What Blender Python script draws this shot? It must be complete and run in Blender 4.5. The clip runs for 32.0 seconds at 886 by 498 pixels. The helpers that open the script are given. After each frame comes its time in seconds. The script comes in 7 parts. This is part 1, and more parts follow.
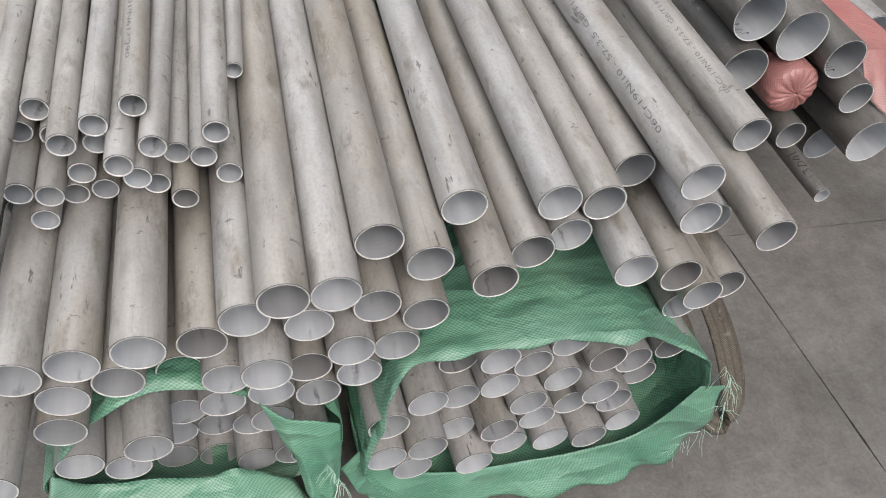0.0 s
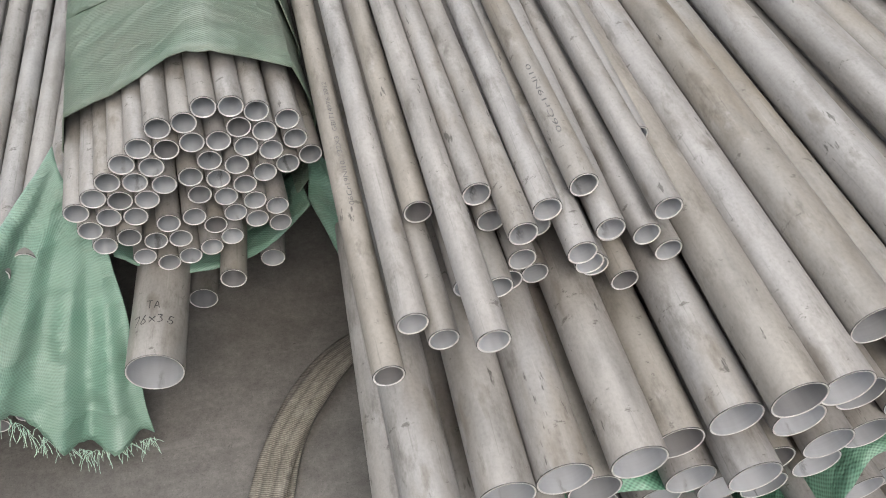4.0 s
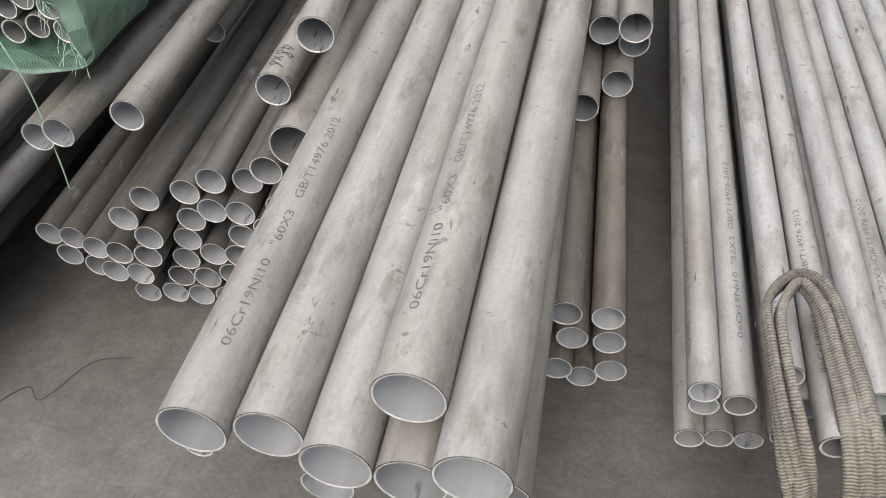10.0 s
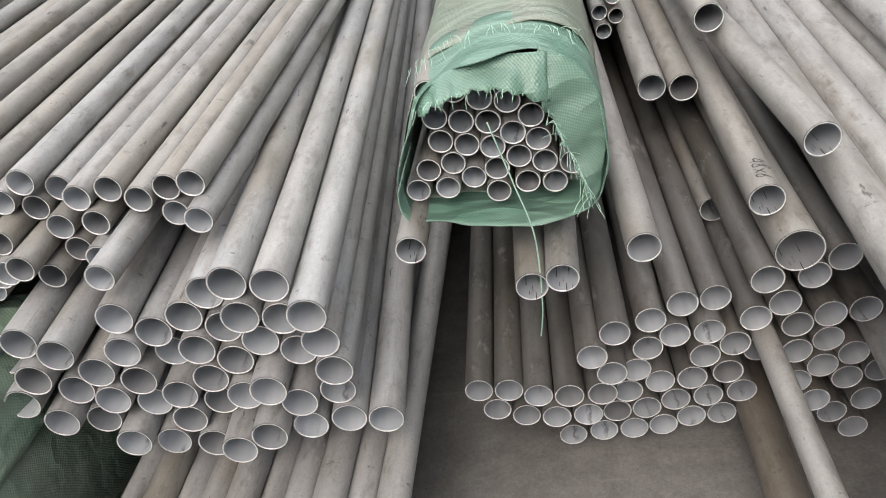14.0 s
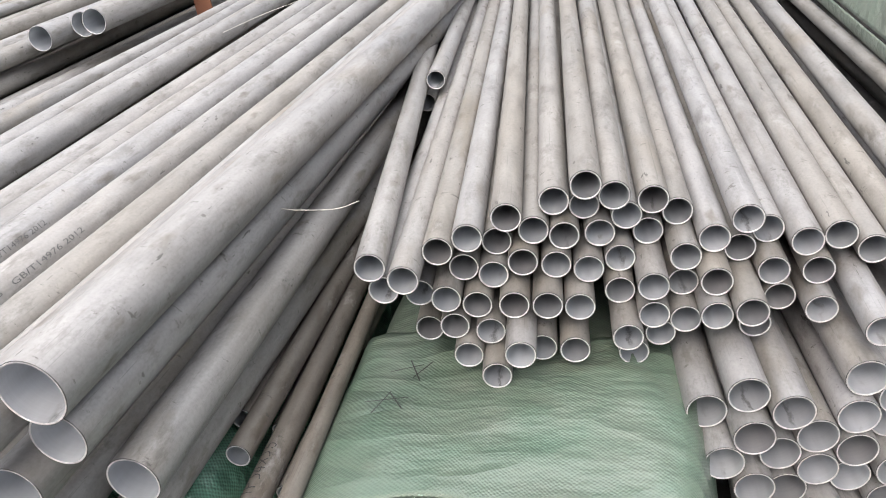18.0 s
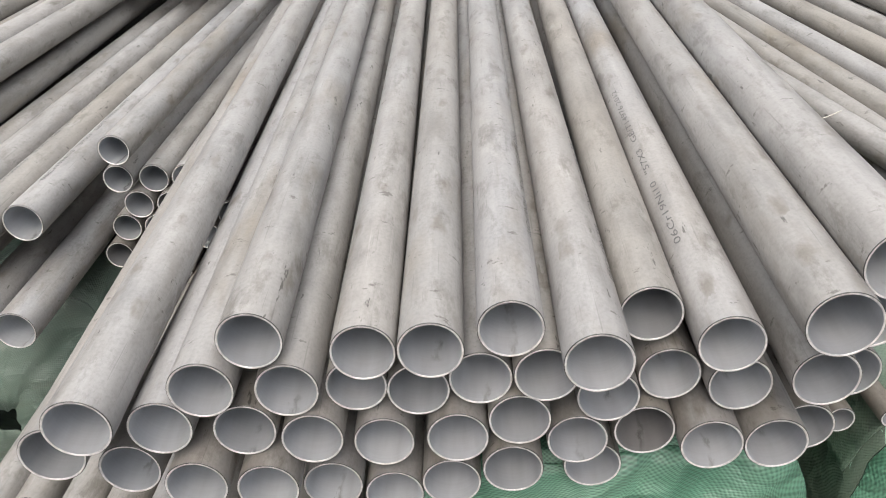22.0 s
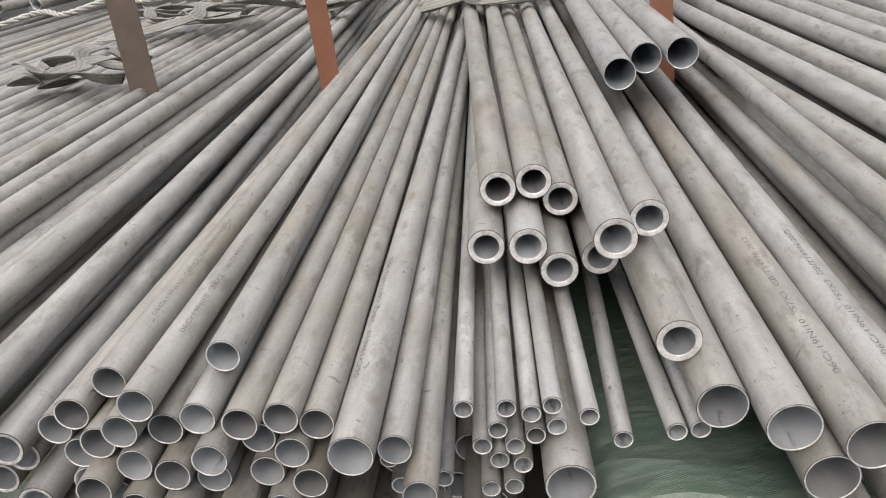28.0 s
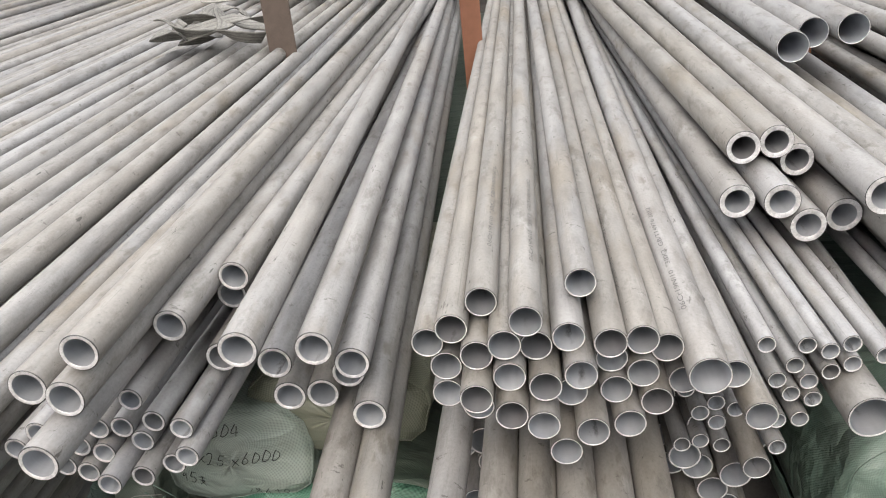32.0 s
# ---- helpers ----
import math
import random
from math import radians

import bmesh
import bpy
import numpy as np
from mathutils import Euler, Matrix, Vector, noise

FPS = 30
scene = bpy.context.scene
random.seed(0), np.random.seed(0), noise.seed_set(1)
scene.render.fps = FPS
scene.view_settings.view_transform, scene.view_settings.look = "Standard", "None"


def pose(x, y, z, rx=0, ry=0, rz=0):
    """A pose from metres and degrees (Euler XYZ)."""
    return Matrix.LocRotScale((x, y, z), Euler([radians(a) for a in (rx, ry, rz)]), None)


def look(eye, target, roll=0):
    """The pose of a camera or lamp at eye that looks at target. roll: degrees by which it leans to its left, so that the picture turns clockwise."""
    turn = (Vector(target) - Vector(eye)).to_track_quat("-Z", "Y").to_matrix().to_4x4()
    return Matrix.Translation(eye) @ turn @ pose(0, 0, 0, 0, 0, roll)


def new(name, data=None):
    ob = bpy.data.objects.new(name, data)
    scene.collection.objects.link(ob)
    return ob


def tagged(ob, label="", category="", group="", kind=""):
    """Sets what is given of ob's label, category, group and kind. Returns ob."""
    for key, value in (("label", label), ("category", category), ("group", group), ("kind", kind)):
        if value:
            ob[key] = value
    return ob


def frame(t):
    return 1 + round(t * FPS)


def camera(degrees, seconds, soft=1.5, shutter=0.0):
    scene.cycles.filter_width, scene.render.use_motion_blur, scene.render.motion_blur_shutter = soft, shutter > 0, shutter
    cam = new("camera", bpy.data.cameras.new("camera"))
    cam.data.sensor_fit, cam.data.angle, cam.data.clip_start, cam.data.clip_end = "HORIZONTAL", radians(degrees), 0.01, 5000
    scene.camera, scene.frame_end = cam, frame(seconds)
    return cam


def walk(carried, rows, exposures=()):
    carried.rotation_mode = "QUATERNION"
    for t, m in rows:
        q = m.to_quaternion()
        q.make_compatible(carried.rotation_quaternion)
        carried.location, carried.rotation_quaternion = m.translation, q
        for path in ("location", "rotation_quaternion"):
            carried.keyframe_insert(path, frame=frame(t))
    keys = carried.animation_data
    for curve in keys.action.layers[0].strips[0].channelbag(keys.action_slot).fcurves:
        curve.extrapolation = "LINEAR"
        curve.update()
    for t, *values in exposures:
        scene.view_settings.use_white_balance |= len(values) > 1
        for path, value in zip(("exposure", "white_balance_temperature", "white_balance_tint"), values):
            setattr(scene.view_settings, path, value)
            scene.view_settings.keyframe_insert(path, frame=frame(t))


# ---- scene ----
from mathutils.bvhtree import BVHTree

cam = camera(56.81, 32.0, 1.0)

PATH = [
    (0, (0.0317, -0.1976, 1.1350), (0.6718, 1.0667, -0.2763), 14.24),
    (0.5, (0.0161, -0.1866, 1.1275), (0.6545, 1.0789, -0.2836), 14.27),
    (1, (-0.0031, -0.1654, 1.1151), (0.6106, 1.1062, -0.3013), 14.09),
    (1.5, (-0.0288, -0.1396, 1.0995), (0.5499, 1.1289, -0.3343), 13.84),
    (2, (-0.0693, -0.1107, 1.0959), (0.4993, 1.1380, -0.3593), 13.49),
    (2.5, (-0.1368, -0.0894, 1.0960), (0.4868, 1.1460, -0.3480), 11.70),
    (4.5, (-0.4055, 0.0949, 1.0650), (-0.0067, 1.4725, -0.3290), 5.36),
    (5, (-0.4517, 0.1532, 1.0625), (-0.2177, 1.5813, -0.3181), 4.75),
    (5.5, (-0.5016, 0.1581, 1.0562), (-0.3838, 1.6146, -0.3094), 4.77),
    (6, (-0.6045, 0.1171, 1.0574), (-0.5703, 1.6135, -0.2692), 3.76),
    (6.5, (-0.7076, 0.0699, 1.0627), (-0.7022, 1.6089, -0.2146), 2.26),
    (7, (-0.7893, 0.0239, 1.0798), (-0.8580, 1.6070, -0.1405), 0.54),
    (7.5, (-0.8806, -0.0150, 1.0754), (-1.1005, 1.5831, -0.1068), -0.11),
    (8, (-0.9605, -0.0091, 1.0654), (-1.2959, 1.5572, -0.1321), -0.99),
    (8.5, (-1.0562, 0.0334, 1.0527), (-1.4651, 1.5512, -0.1838), -2.82),
    (9, (-1.1167, 0.0577, 1.0112), (-1.6063, 1.5240, -0.2577), -4.46),
    (9.5, (-1.1872, 0.0358, 0.9851), (-1.6849, 1.4485, -0.3403), -4.52),
    (10, (-1.2733, -0.0182, 0.9782), (-1.6388, 1.4103, -0.3730), -4.77),
    (10.5, (-1.3215, -0.0699, 0.9874), (-1.5256, 1.4059, -0.3469), -6.00),
    (11, (-1.3720, -0.0929, 0.9974), (-1.5073, 1.4376, -0.2829), -8.27),
    (11.5, (-1.4433, -0.0664, 1.0047), (-1.6485, 1.5174, -0.1992), -11.99),
    (12, (-1.5314, -0.0207, 1.0020), (-1.8660, 1.5820, -0.1466), -14.26),
    (12.5, (-1.6011, -0.0098, 1.0073), (-2.0106, 1.5959, -0.1125), -14.13),
    (13, (-1.7120, -0.0546, 1.0286), (-2.1285, 1.5654, -0.0679), -14.25),
    (13.5, (-1.8218, -0.1167, 1.0429), (-2.1979, 1.5204, -0.0426), -14.05),
    (14, (-1.9061, -0.1344, 1.0452), (-2.2786, 1.5105, -0.0297), -13.76),
    (14.5, (-2.0101, -0.1162, 1.0414), (-2.4020, 1.5325, -0.0208), -14.00),
    (16.5, (-2.4276, -0.2188, 1.0921), (-2.6925, 1.5070, 0.1167), -12.78),
    (17, (-2.5179, -0.2401, 1.0939), (-2.8192, 1.5011, 0.1573), -11.05),
    (17.5, (-2.6289, -0.2101, 1.1044), (-2.9959, 1.5308, 0.1908), -10.19),
    (18, (-2.7502, -0.1893, 1.1103), (-3.1961, 1.5425, 0.2147), -9.00),
    (18.5, (-2.8570, -0.1931, 1.1133), (-3.3105, 1.5356, 0.2156), -8.11),
    (19, (-2.9871, -0.2260, 1.1206), (-3.3429, 1.5155, 0.2036), -7.65),
    (19.5, (-3.1100, -0.2664, 1.1096), (-3.4075, 1.4775, 0.1768), -6.69),
    (20, (-3.1979, -0.3023, 1.1013), (-3.5238, 1.4302, 0.1569), -6.37),
    (20.5, (-3.2912, -0.3020, 1.0941), (-3.6563, 1.4111, 0.1285), -6.11),
    (21, (-3.3914, -0.2711, 1.0930), (-3.7746, 1.4287, 0.1111), -5.93),
    (21.5, (-3.4770, -0.2675, 1.0895), (-3.7780, 1.4403, 0.0931), -4.59),
    (22, (-3.5662, -0.2844, 1.1018), (-3.6613, 1.4630, 0.1334), -4.82),
    (22.5, (-3.6645, -0.3221, 1.1270), (-3.6074, 1.4604, 0.2218), -5.55),
    (23, (-3.7373, -0.3178, 1.1322), (-3.6553, 1.4922, 0.2851), -6.02),
    (23.5, (-3.8141, -0.2343, 1.1310), (-3.7438, 1.5864, 0.3063), -6.56),
    (24, (-3.8717, -0.1529, 1.1466), (-3.8063, 1.6850, 0.3606), -7.19),
    (24.5, (-3.9337, -0.1136, 1.1572), (-3.8521, 1.7526, 0.4425), -7.34),
    (26.5, (-4.3234, 0.0289, 1.1688), (-4.3052, 1.8948, 0.4490), -9.61),
    (27, (-4.4161, 0.0777, 1.1648), (-4.5617, 1.9282, 0.4203), -8.55),
    (27.5, (-4.5185, 0.0599, 1.1607), (-4.7768, 1.8907, 0.3981), -8.35),
    (28, (-4.6207, 0.0192, 1.1624), (-4.8590, 1.8491, 0.3912), -7.93),
    (28.5, (-4.7130, -0.0430, 1.1623), (-4.9252, 1.7870, 0.3838), -7.71),
    (29, (-4.8005, -0.0817, 1.1557), (-5.0529, 1.7340, 0.3560), -6.77),
    (29.5, (-4.8868, -0.0704, 1.1479), (-5.1897, 1.7191, 0.3078), -5.91),
    (30, (-4.9439, -0.0326, 1.1627), (-5.2662, 1.7455, 0.3058), -5.83),
    (30.5, (-4.9835, -0.0421, 1.1760), (-5.3054, 1.7398, 0.3268), -6.12),
    (31, (-5.0075, -0.0806, 1.1801), (-5.3236, 1.7060, 0.3386), -6.45),
    (31.5, (-5.0135, -0.0964, 1.1839), (-5.3195, 1.6929, 0.3445), -6.38),
    (32, (-4.9947, -0.1066, 1.1926), (-5.2649, 1.6990, 0.3759), -6.23),
]
EXPOSURES = [(0, 0.52, 6340, 10), (3, 0.47, 6400, 10), (5, 0.42, 6500, 10), (7, 0.43, 6500, 10), (9, 0.37, 6500, 10), (11, 0.48, 6500, 10), (13, 0.49, 6500, 10), (15, 0.61, 6400, 10), (17.5, 0.77, 6380, 12), (19.5, 0.57, 6360, 11), (21, 0.48, 6450, 10), (23, 0.42, 6500, 10), (27, 0.3, 6500, 10), (29, 0.42, 6500, 10), (31, 0.6, 6500, 10), (32, 0.62, 6500, 10)]
walk(cam, [(t, look(eye, target, roll)) for t, eye, target, roll in PATH], EXPOSURES)

# ---- light ----
world = bpy.data.worlds.new("world")
scene.world = world
world.use_nodes = True
wn, wl = world.node_tree.nodes, world.node_tree.links
sky = wn.new("ShaderNodeTexSky")
sky.sky_type = "NISHITA"
sky.sun_disc = False
sky.sun_elevation = radians(55)
sky.sun_rotation = radians(190)
sky.air_density, sky.dust_density, sky.ozone_density = 1.0, 7.0, 1.0
wl.new(sky.outputs[0], wn["Background"].inputs[0])
wn["Background"].inputs[1].default_value = 0.108
sun = new("sun", bpy.data.lights.new("sun", "SUN"))
sun.data.energy, sun.data.angle, sun.data.color = 0.85, radians(30), (1.0, 0.975, 0.94)
sun.matrix_world = look((-2.0, -5.5, 6.0), (-2.5, 1.0, 0.3))
# added overhead area lamp, no source seen, standing in for daylight from above
roof_light = new("roof_light", bpy.data.lights.new("roof_light", "AREA"))
roof_light.data.shape, roof_light.data.size, roof_light.data.size_y = "RECTANGLE", 15.2, 6.0
roof_light.data.energy, roof_light.data.color = 560.0, (1.0, 0.985, 0.975)
roof_light.matrix_world = pose(-6.0, 3.3, 4.42, 0, 0, 0)


# ---- materials ----
def material(name):
    m = bpy.data.materials.new(name)
    m.use_nodes = True
    nt = m.node_tree
    return m, nt, nt.nodes["Principled BSDF"]


def node(nt, kind, **values):
    n = nt.nodes.new(kind)
    for k, v in values.items():
        if k == "blend":
            n.blend_type = v
        elif k == "op":
            n.operation = v
        else:
            n.inputs[k.replace("_", " ")].default_value = v
    return n


def ramp(nt, source, stops):
    r = nt.nodes.new("ShaderNodeValToRGB")
    nt.links.new(source, r.inputs[0])
    e = r.color_ramp.elements
    while len(e) < len(stops):
        e.new(0.5)
    for el, (p, c) in zip(e, stops):
        el.position, el.color = p, (*(c if isinstance(c, tuple) else (c, c, c)), 1)
    return r.outputs[0]


def mix(nt, kind, fac, a, b):
    m = nt.nodes.new("ShaderNodeMix")
    m.data_type, m.blend_type = "RGBA", kind
    for sock, v in ((m.inputs[0], fac), (m.inputs[6], a), (m.inputs[7], b)):
        if isinstance(v, (int, float)):
            sock.default_value = v
        elif isinstance(v, tuple):
            sock.default_value = (*v, 1)
        else:
            nt.links.new(v, sock)
    return m.outputs[2]


def coords(nt, scale=(1, 1, 1), shift=True):
    """Object coordinates, scaled, and moved on by each object's random number."""
    tc = nt.nodes.new("ShaderNodeTexCoord")
    mp = nt.nodes.new("ShaderNodeMapping")
    mp.inputs["Scale"].default_value = scale
    nt.links.new(tc.outputs["Object"], mp.inputs["Vector"])
    if shift:
        oi = nt.nodes.new("ShaderNodeObjectInfo")
        mul = node(nt, "ShaderNodeMath", op="MULTIPLY")
        mul.inputs[1].default_value = 47.0
        nt.links.new(oi.outputs["Random"], mul.inputs[0])
        cb = nt.nodes.new("ShaderNodeCombineXYZ")
        for k in range(3):
            nt.links.new(mul.outputs[0], cb.inputs[k])
        nt.links.new(cb.outputs[0], mp.inputs["Location"])
    return mp.outputs[0]


def noise_tex(nt, vec, scale, detail=4.0, rough=0.55):
    n = node(nt, "ShaderNodeTexNoise", Scale=scale, Detail=detail, Roughness=rough)
    nt.links.new(vec, n.inputs["Vector"])
    return n.outputs["Fac"]


def bump(nt, bsdf, height, strength, distance):
    b = node(nt, "ShaderNodeBump", Strength=strength, Distance=distance)
    nt.links.new(height, b.inputs["Height"])
    nt.links.new(b.outputs[0], bsdf.inputs["Normal"])


def pipe_steel(name, low, high, stain, stain_amount, metal=0.14, rough=0.52):
    """Pickled stainless tube: matt grey with cloudy mottling, long streaks, smudged dabs, fine scratches and dark rubs."""
    m, nt, bsdf = material(name)
    oi = nt.nodes.new("ShaderNodeObjectInfo")
    base = mix(nt, "MIX", oi.outputs["Random"], low, high)
    # mottling left by the pickling bath, uneven from pipe to pipe
    cloud = noise_tex(nt, coords(nt, (20, 5.5, 20)), 1.6, 5, 0.62)
    base = mix(nt, "MULTIPLY", 1.0, base, ramp(nt, cloud, [(0.30, 0.74), (0.46, 0.97), (0.56, 1.02), (0.70, 1.14)]))
    tint = noise_tex(nt, coords(nt, (5, 1.3, 5)), 1.0, 3, 0.5)
    base = mix(nt, "MULTIPLY", 1.0, base, ramp(nt, tint, [(0.35, (1.015, 0.995, 0.965)), (0.5, (1.0, 1.0, 1.0)), (0.65, (0.988, 1.0, 1.018))]))
    streak = noise_tex(nt, coords(nt, (130, 1.6, 130)), 1.0, 3, 0.6)
    base = mix(nt, "MULTIPLY", 1.0, base, ramp(nt, streak, [(0.3, 0.94), (0.7, 1.03)]))
    blotch = noise_tex(nt, coords(nt, (26, 6, 26)), 1.3, 6, 0.65)
    base = mix(nt, "MIX", ramp(nt, blotch, [(0.50, 0.0), (0.72, stain_amount)]), base, stain)
    # smudged finger-sized dabs, some pipes dirtier than others
    dab = node(nt, "ShaderNodeTexVoronoi", Scale=1.0, Randomness=1.0)
    wob = nt.nodes.new("ShaderNodeVectorMath")
    wob.operation = "ADD"
    nz = node(nt, "ShaderNodeTexNoise", Scale=2.2, Detail=4.0)
    dab_at = coords(nt, (42, 15, 42))
    nt.links.new(dab_at, nz.inputs["Vector"])
    nt.links.new(dab_at, wob.inputs[0])
    nt.links.new(nz.outputs["Color"], wob.inputs[1])
    nt.links.new(wob.outputs[0], dab.inputs["Vector"])
    sepc = nt.nodes.new("ShaderNodeSeparateColor")
    nt.links.new(dab.outputs["Color"], sepc.inputs[0])
    few = ramp(nt, sepc.outputs[0], [(0.55, 0.0), (0.92, 0.75)])
    near = ramp(nt, dab.outputs["Distance"], [(0.12, 1.0), (0.42, 0.0)])
    base = mix(nt, "MIX", mix(nt, "MULTIPLY", 1.0, few, near), base, stain)
    # brownish bands on some lengths
    tan = noise_tex(nt, coords(nt, (6, 1.6, 6)), 1.0, 5, 0.6)
    base = mix(nt, "MULTIPLY", ramp(nt, tan, [(0.56, 0.0), (0.70, 0.8)]), base, (0.80, 0.72, 0.60))
    # grey finger marks and drag marks
    smear = noise_tex(nt, coords(nt, (34, 11, 34)), 1.0, 6, 0.72)
    base = mix(nt, "MULTIPLY", ramp(nt, smear, [(0.55, 0.0), (0.66, 0.75)]), base, (0.62, 0.61, 0.585))
    rub = noise_tex(nt, coords(nt, (70, 14, 70)), 1.0, 4, 0.7)
    base = mix(nt, "MIX", ramp(nt, rub, [(0.665, 0.0), (0.70, 0.75)]), base, (0.055, 0.052, 0.046))
    scuff = noise_tex(nt, coords(nt, (38, 60, 38)), 1.0, 5, 0.72)
    base = mix(nt, "MIX", ramp(nt, scuff, [(0.635, 0.0), (0.68, 0.65)]), base, (0.075, 0.07, 0.06))
    # fine lengthwise scratches, dark and bright
    scratch = noise_tex(nt, coords(nt, (420, 9, 420)), 1.0, 2, 0.5)
    base = mix(nt, "MULTIPLY", 1.0, base, ramp(nt, scratch, [(0.26, 0.80), (0.34, 1.0), (0.68, 1.0), (0.76, 1.13)]))
    speck = noise_tex(nt, coords(nt, (260, 200, 260)), 1.0, 3, 0.65)
    base = mix(nt, "MULTIPLY", 1.0, base, ramp(nt, speck, [(0.32, 0.90), (0.5, 1.0), (0.68, 1.06)]))
    pale = noise_tex(nt, coords(nt, (30, 12, 30)), 1.0, 5, 0.7)
    base = mix(nt, "MIX", ramp(nt, pale, [(0.60, 0.0), (0.72, 0.5)]), base, (0.42, 0.412, 0.40))
    nt.links.new(base, bsdf.inputs["Base Color"])
    bsdf.inputs["Metallic"].default_value = metal
    grain = noise_tex(nt, coords(nt, (900, 300, 900)), 1.0, 2)
    nt.links.new(ramp(nt, cloud, [(0.3, rough - 0.08), (0.7, rough + 0.1)]), bsdf.inputs["Roughness"])
    bump(nt, bsdf, grain, 0.12, 0.0004)
    return m


STEEL = pipe_steel("pickled_steel", (0.277, 0.264, 0.240), (0.329, 0.327, 0.323), (0.163, 0.148, 0.126), 0.45)
WHITE_STEEL = pipe_steel("bright_pickled_steel", (0.317, 0.317, 0.314), (0.369, 0.369, 0.369), (0.177, 0.174, 0.155), 0.45)
# dirty steel, darkened further so that its colour carries the piles' shade
DULL = pipe_steel("dirty_steel_shade_darkened", (0.118, 0.114, 0.106), (0.151, 0.147, 0.139), (0.073, 0.068, 0.058), 0.5)
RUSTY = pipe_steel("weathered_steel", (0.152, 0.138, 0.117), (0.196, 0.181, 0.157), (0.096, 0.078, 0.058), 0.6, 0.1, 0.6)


def cut_metal(name, low, high, rough):
    m, nt, bsdf = material(name)
    n = noise_tex(nt, coords(nt, (300, 300, 300)), 1.0, 2)
    burr = noise_tex(nt, coords(nt, (90, 20, 90)), 1.0, 3)
    col = mix(nt, "MULTIPLY", 1.0, ramp(nt, n, [(0.3, low), (0.7, high)]), ramp(nt, burr, [(0.35, 0.72), (0.6, 1.0)]))
    nt.links.new(col, bsdf.inputs["Base Color"])
    bsdf.inputs["Metallic"].default_value, bsdf.inputs["Roughness"].default_value = 0.4, rough
    return m


RIM = cut_metal("sawn_rim", 0.72, 0.9, 0.34)
# dark ring round the outer edge of each pipe end
BURR = cut_metal("dark_outer_edge", 0.05, 0.15, 0.5)


def inner_metal():
    m, nt, bsdf = material("pipe_bore")
    n = noise_tex(nt, coords(nt, (40, 6, 40)), 1.0, 4)
    oi = nt.nodes.new("ShaderNodeObjectInfo")
    tone = ramp(nt, oi.outputs["Random"], [(0.0, (0.28, 0.28, 0.285)), (0.2, (0.42, 0.445, 0.47)), (0.6, (0.52, 0.55, 0.585)), (1.0, (0.62, 0.65, 0.685))])
    col = mix(nt, "MULTIPLY", 1.0, tone, ramp(nt, n, [(0.3, 0.84), (0.7, 1.08)]))
    # turning marks round the bore
    ring = noise_tex(nt, coords(nt, (3, 420, 3)), 1.0, 2, 0.5)
    col = mix(nt, "MULTIPLY", 1.0, col, ramp(nt, ring, [(0.3, 0.97), (0.7, 1.02)]))
    # a broken dark line of settled dirt along the bottom of the bore
    tc = nt.nodes.new("ShaderNodeTexCoord")
    sep = nt.nodes.new("ShaderNodeSeparateXYZ")
    nt.links.new(tc.outputs["Object"], sep.inputs[0])
    wob = noise_tex(nt, coords(nt, (60, 25, 60)), 1.0, 4, 0.7)
    off = node(nt, "ShaderNodeMath", op="MULTIPLY_ADD")
    nt.links.new(wob, off.inputs[0])
    off.inputs[1].default_value, off.inputs[2].default_value = 0.03, -0.017
    side = node(nt, "ShaderNodeMath", op="ADD")
    nt.links.new(sep.outputs[0], side.inputs[0])
    nt.links.new(off.outputs[0], side.inputs[1])
    far = node(nt, "ShaderNodeMath", op="ABSOLUTE")
    nt.links.new(side.outputs[0], far.inputs[0])
    line = ramp(nt, far.outputs[0], [(0.0008, 0.75), (0.003, 0.0)])
    under = node(nt, "ShaderNodeMath", op="LESS_THAN")
    nt.links.new(sep.outputs[2], under.inputs[0])
    under.inputs[1].default_value = -0.008
    gaps = ramp(nt, noise_tex(nt, coords(nt, (12, 9, 12)), 1.0, 3), [(0.56, 0.0), (0.64, 1.0)])
    fac = mix(nt, "MULTIPLY", 1.0, line, gaps)
    fac = mix(nt, "MULTIPLY", 1.0, fac, under.outputs[0])
    col = mix(nt, "MIX", fac, col, (0.10, 0.10, 0.10))
    nt.links.new(col, bsdf.inputs["Base Color"])
    bsdf.inputs["Metallic"].default_value, bsdf.inputs["Roughness"].default_value = 0.3, 0.4
    return m


BORE = inner_metal()


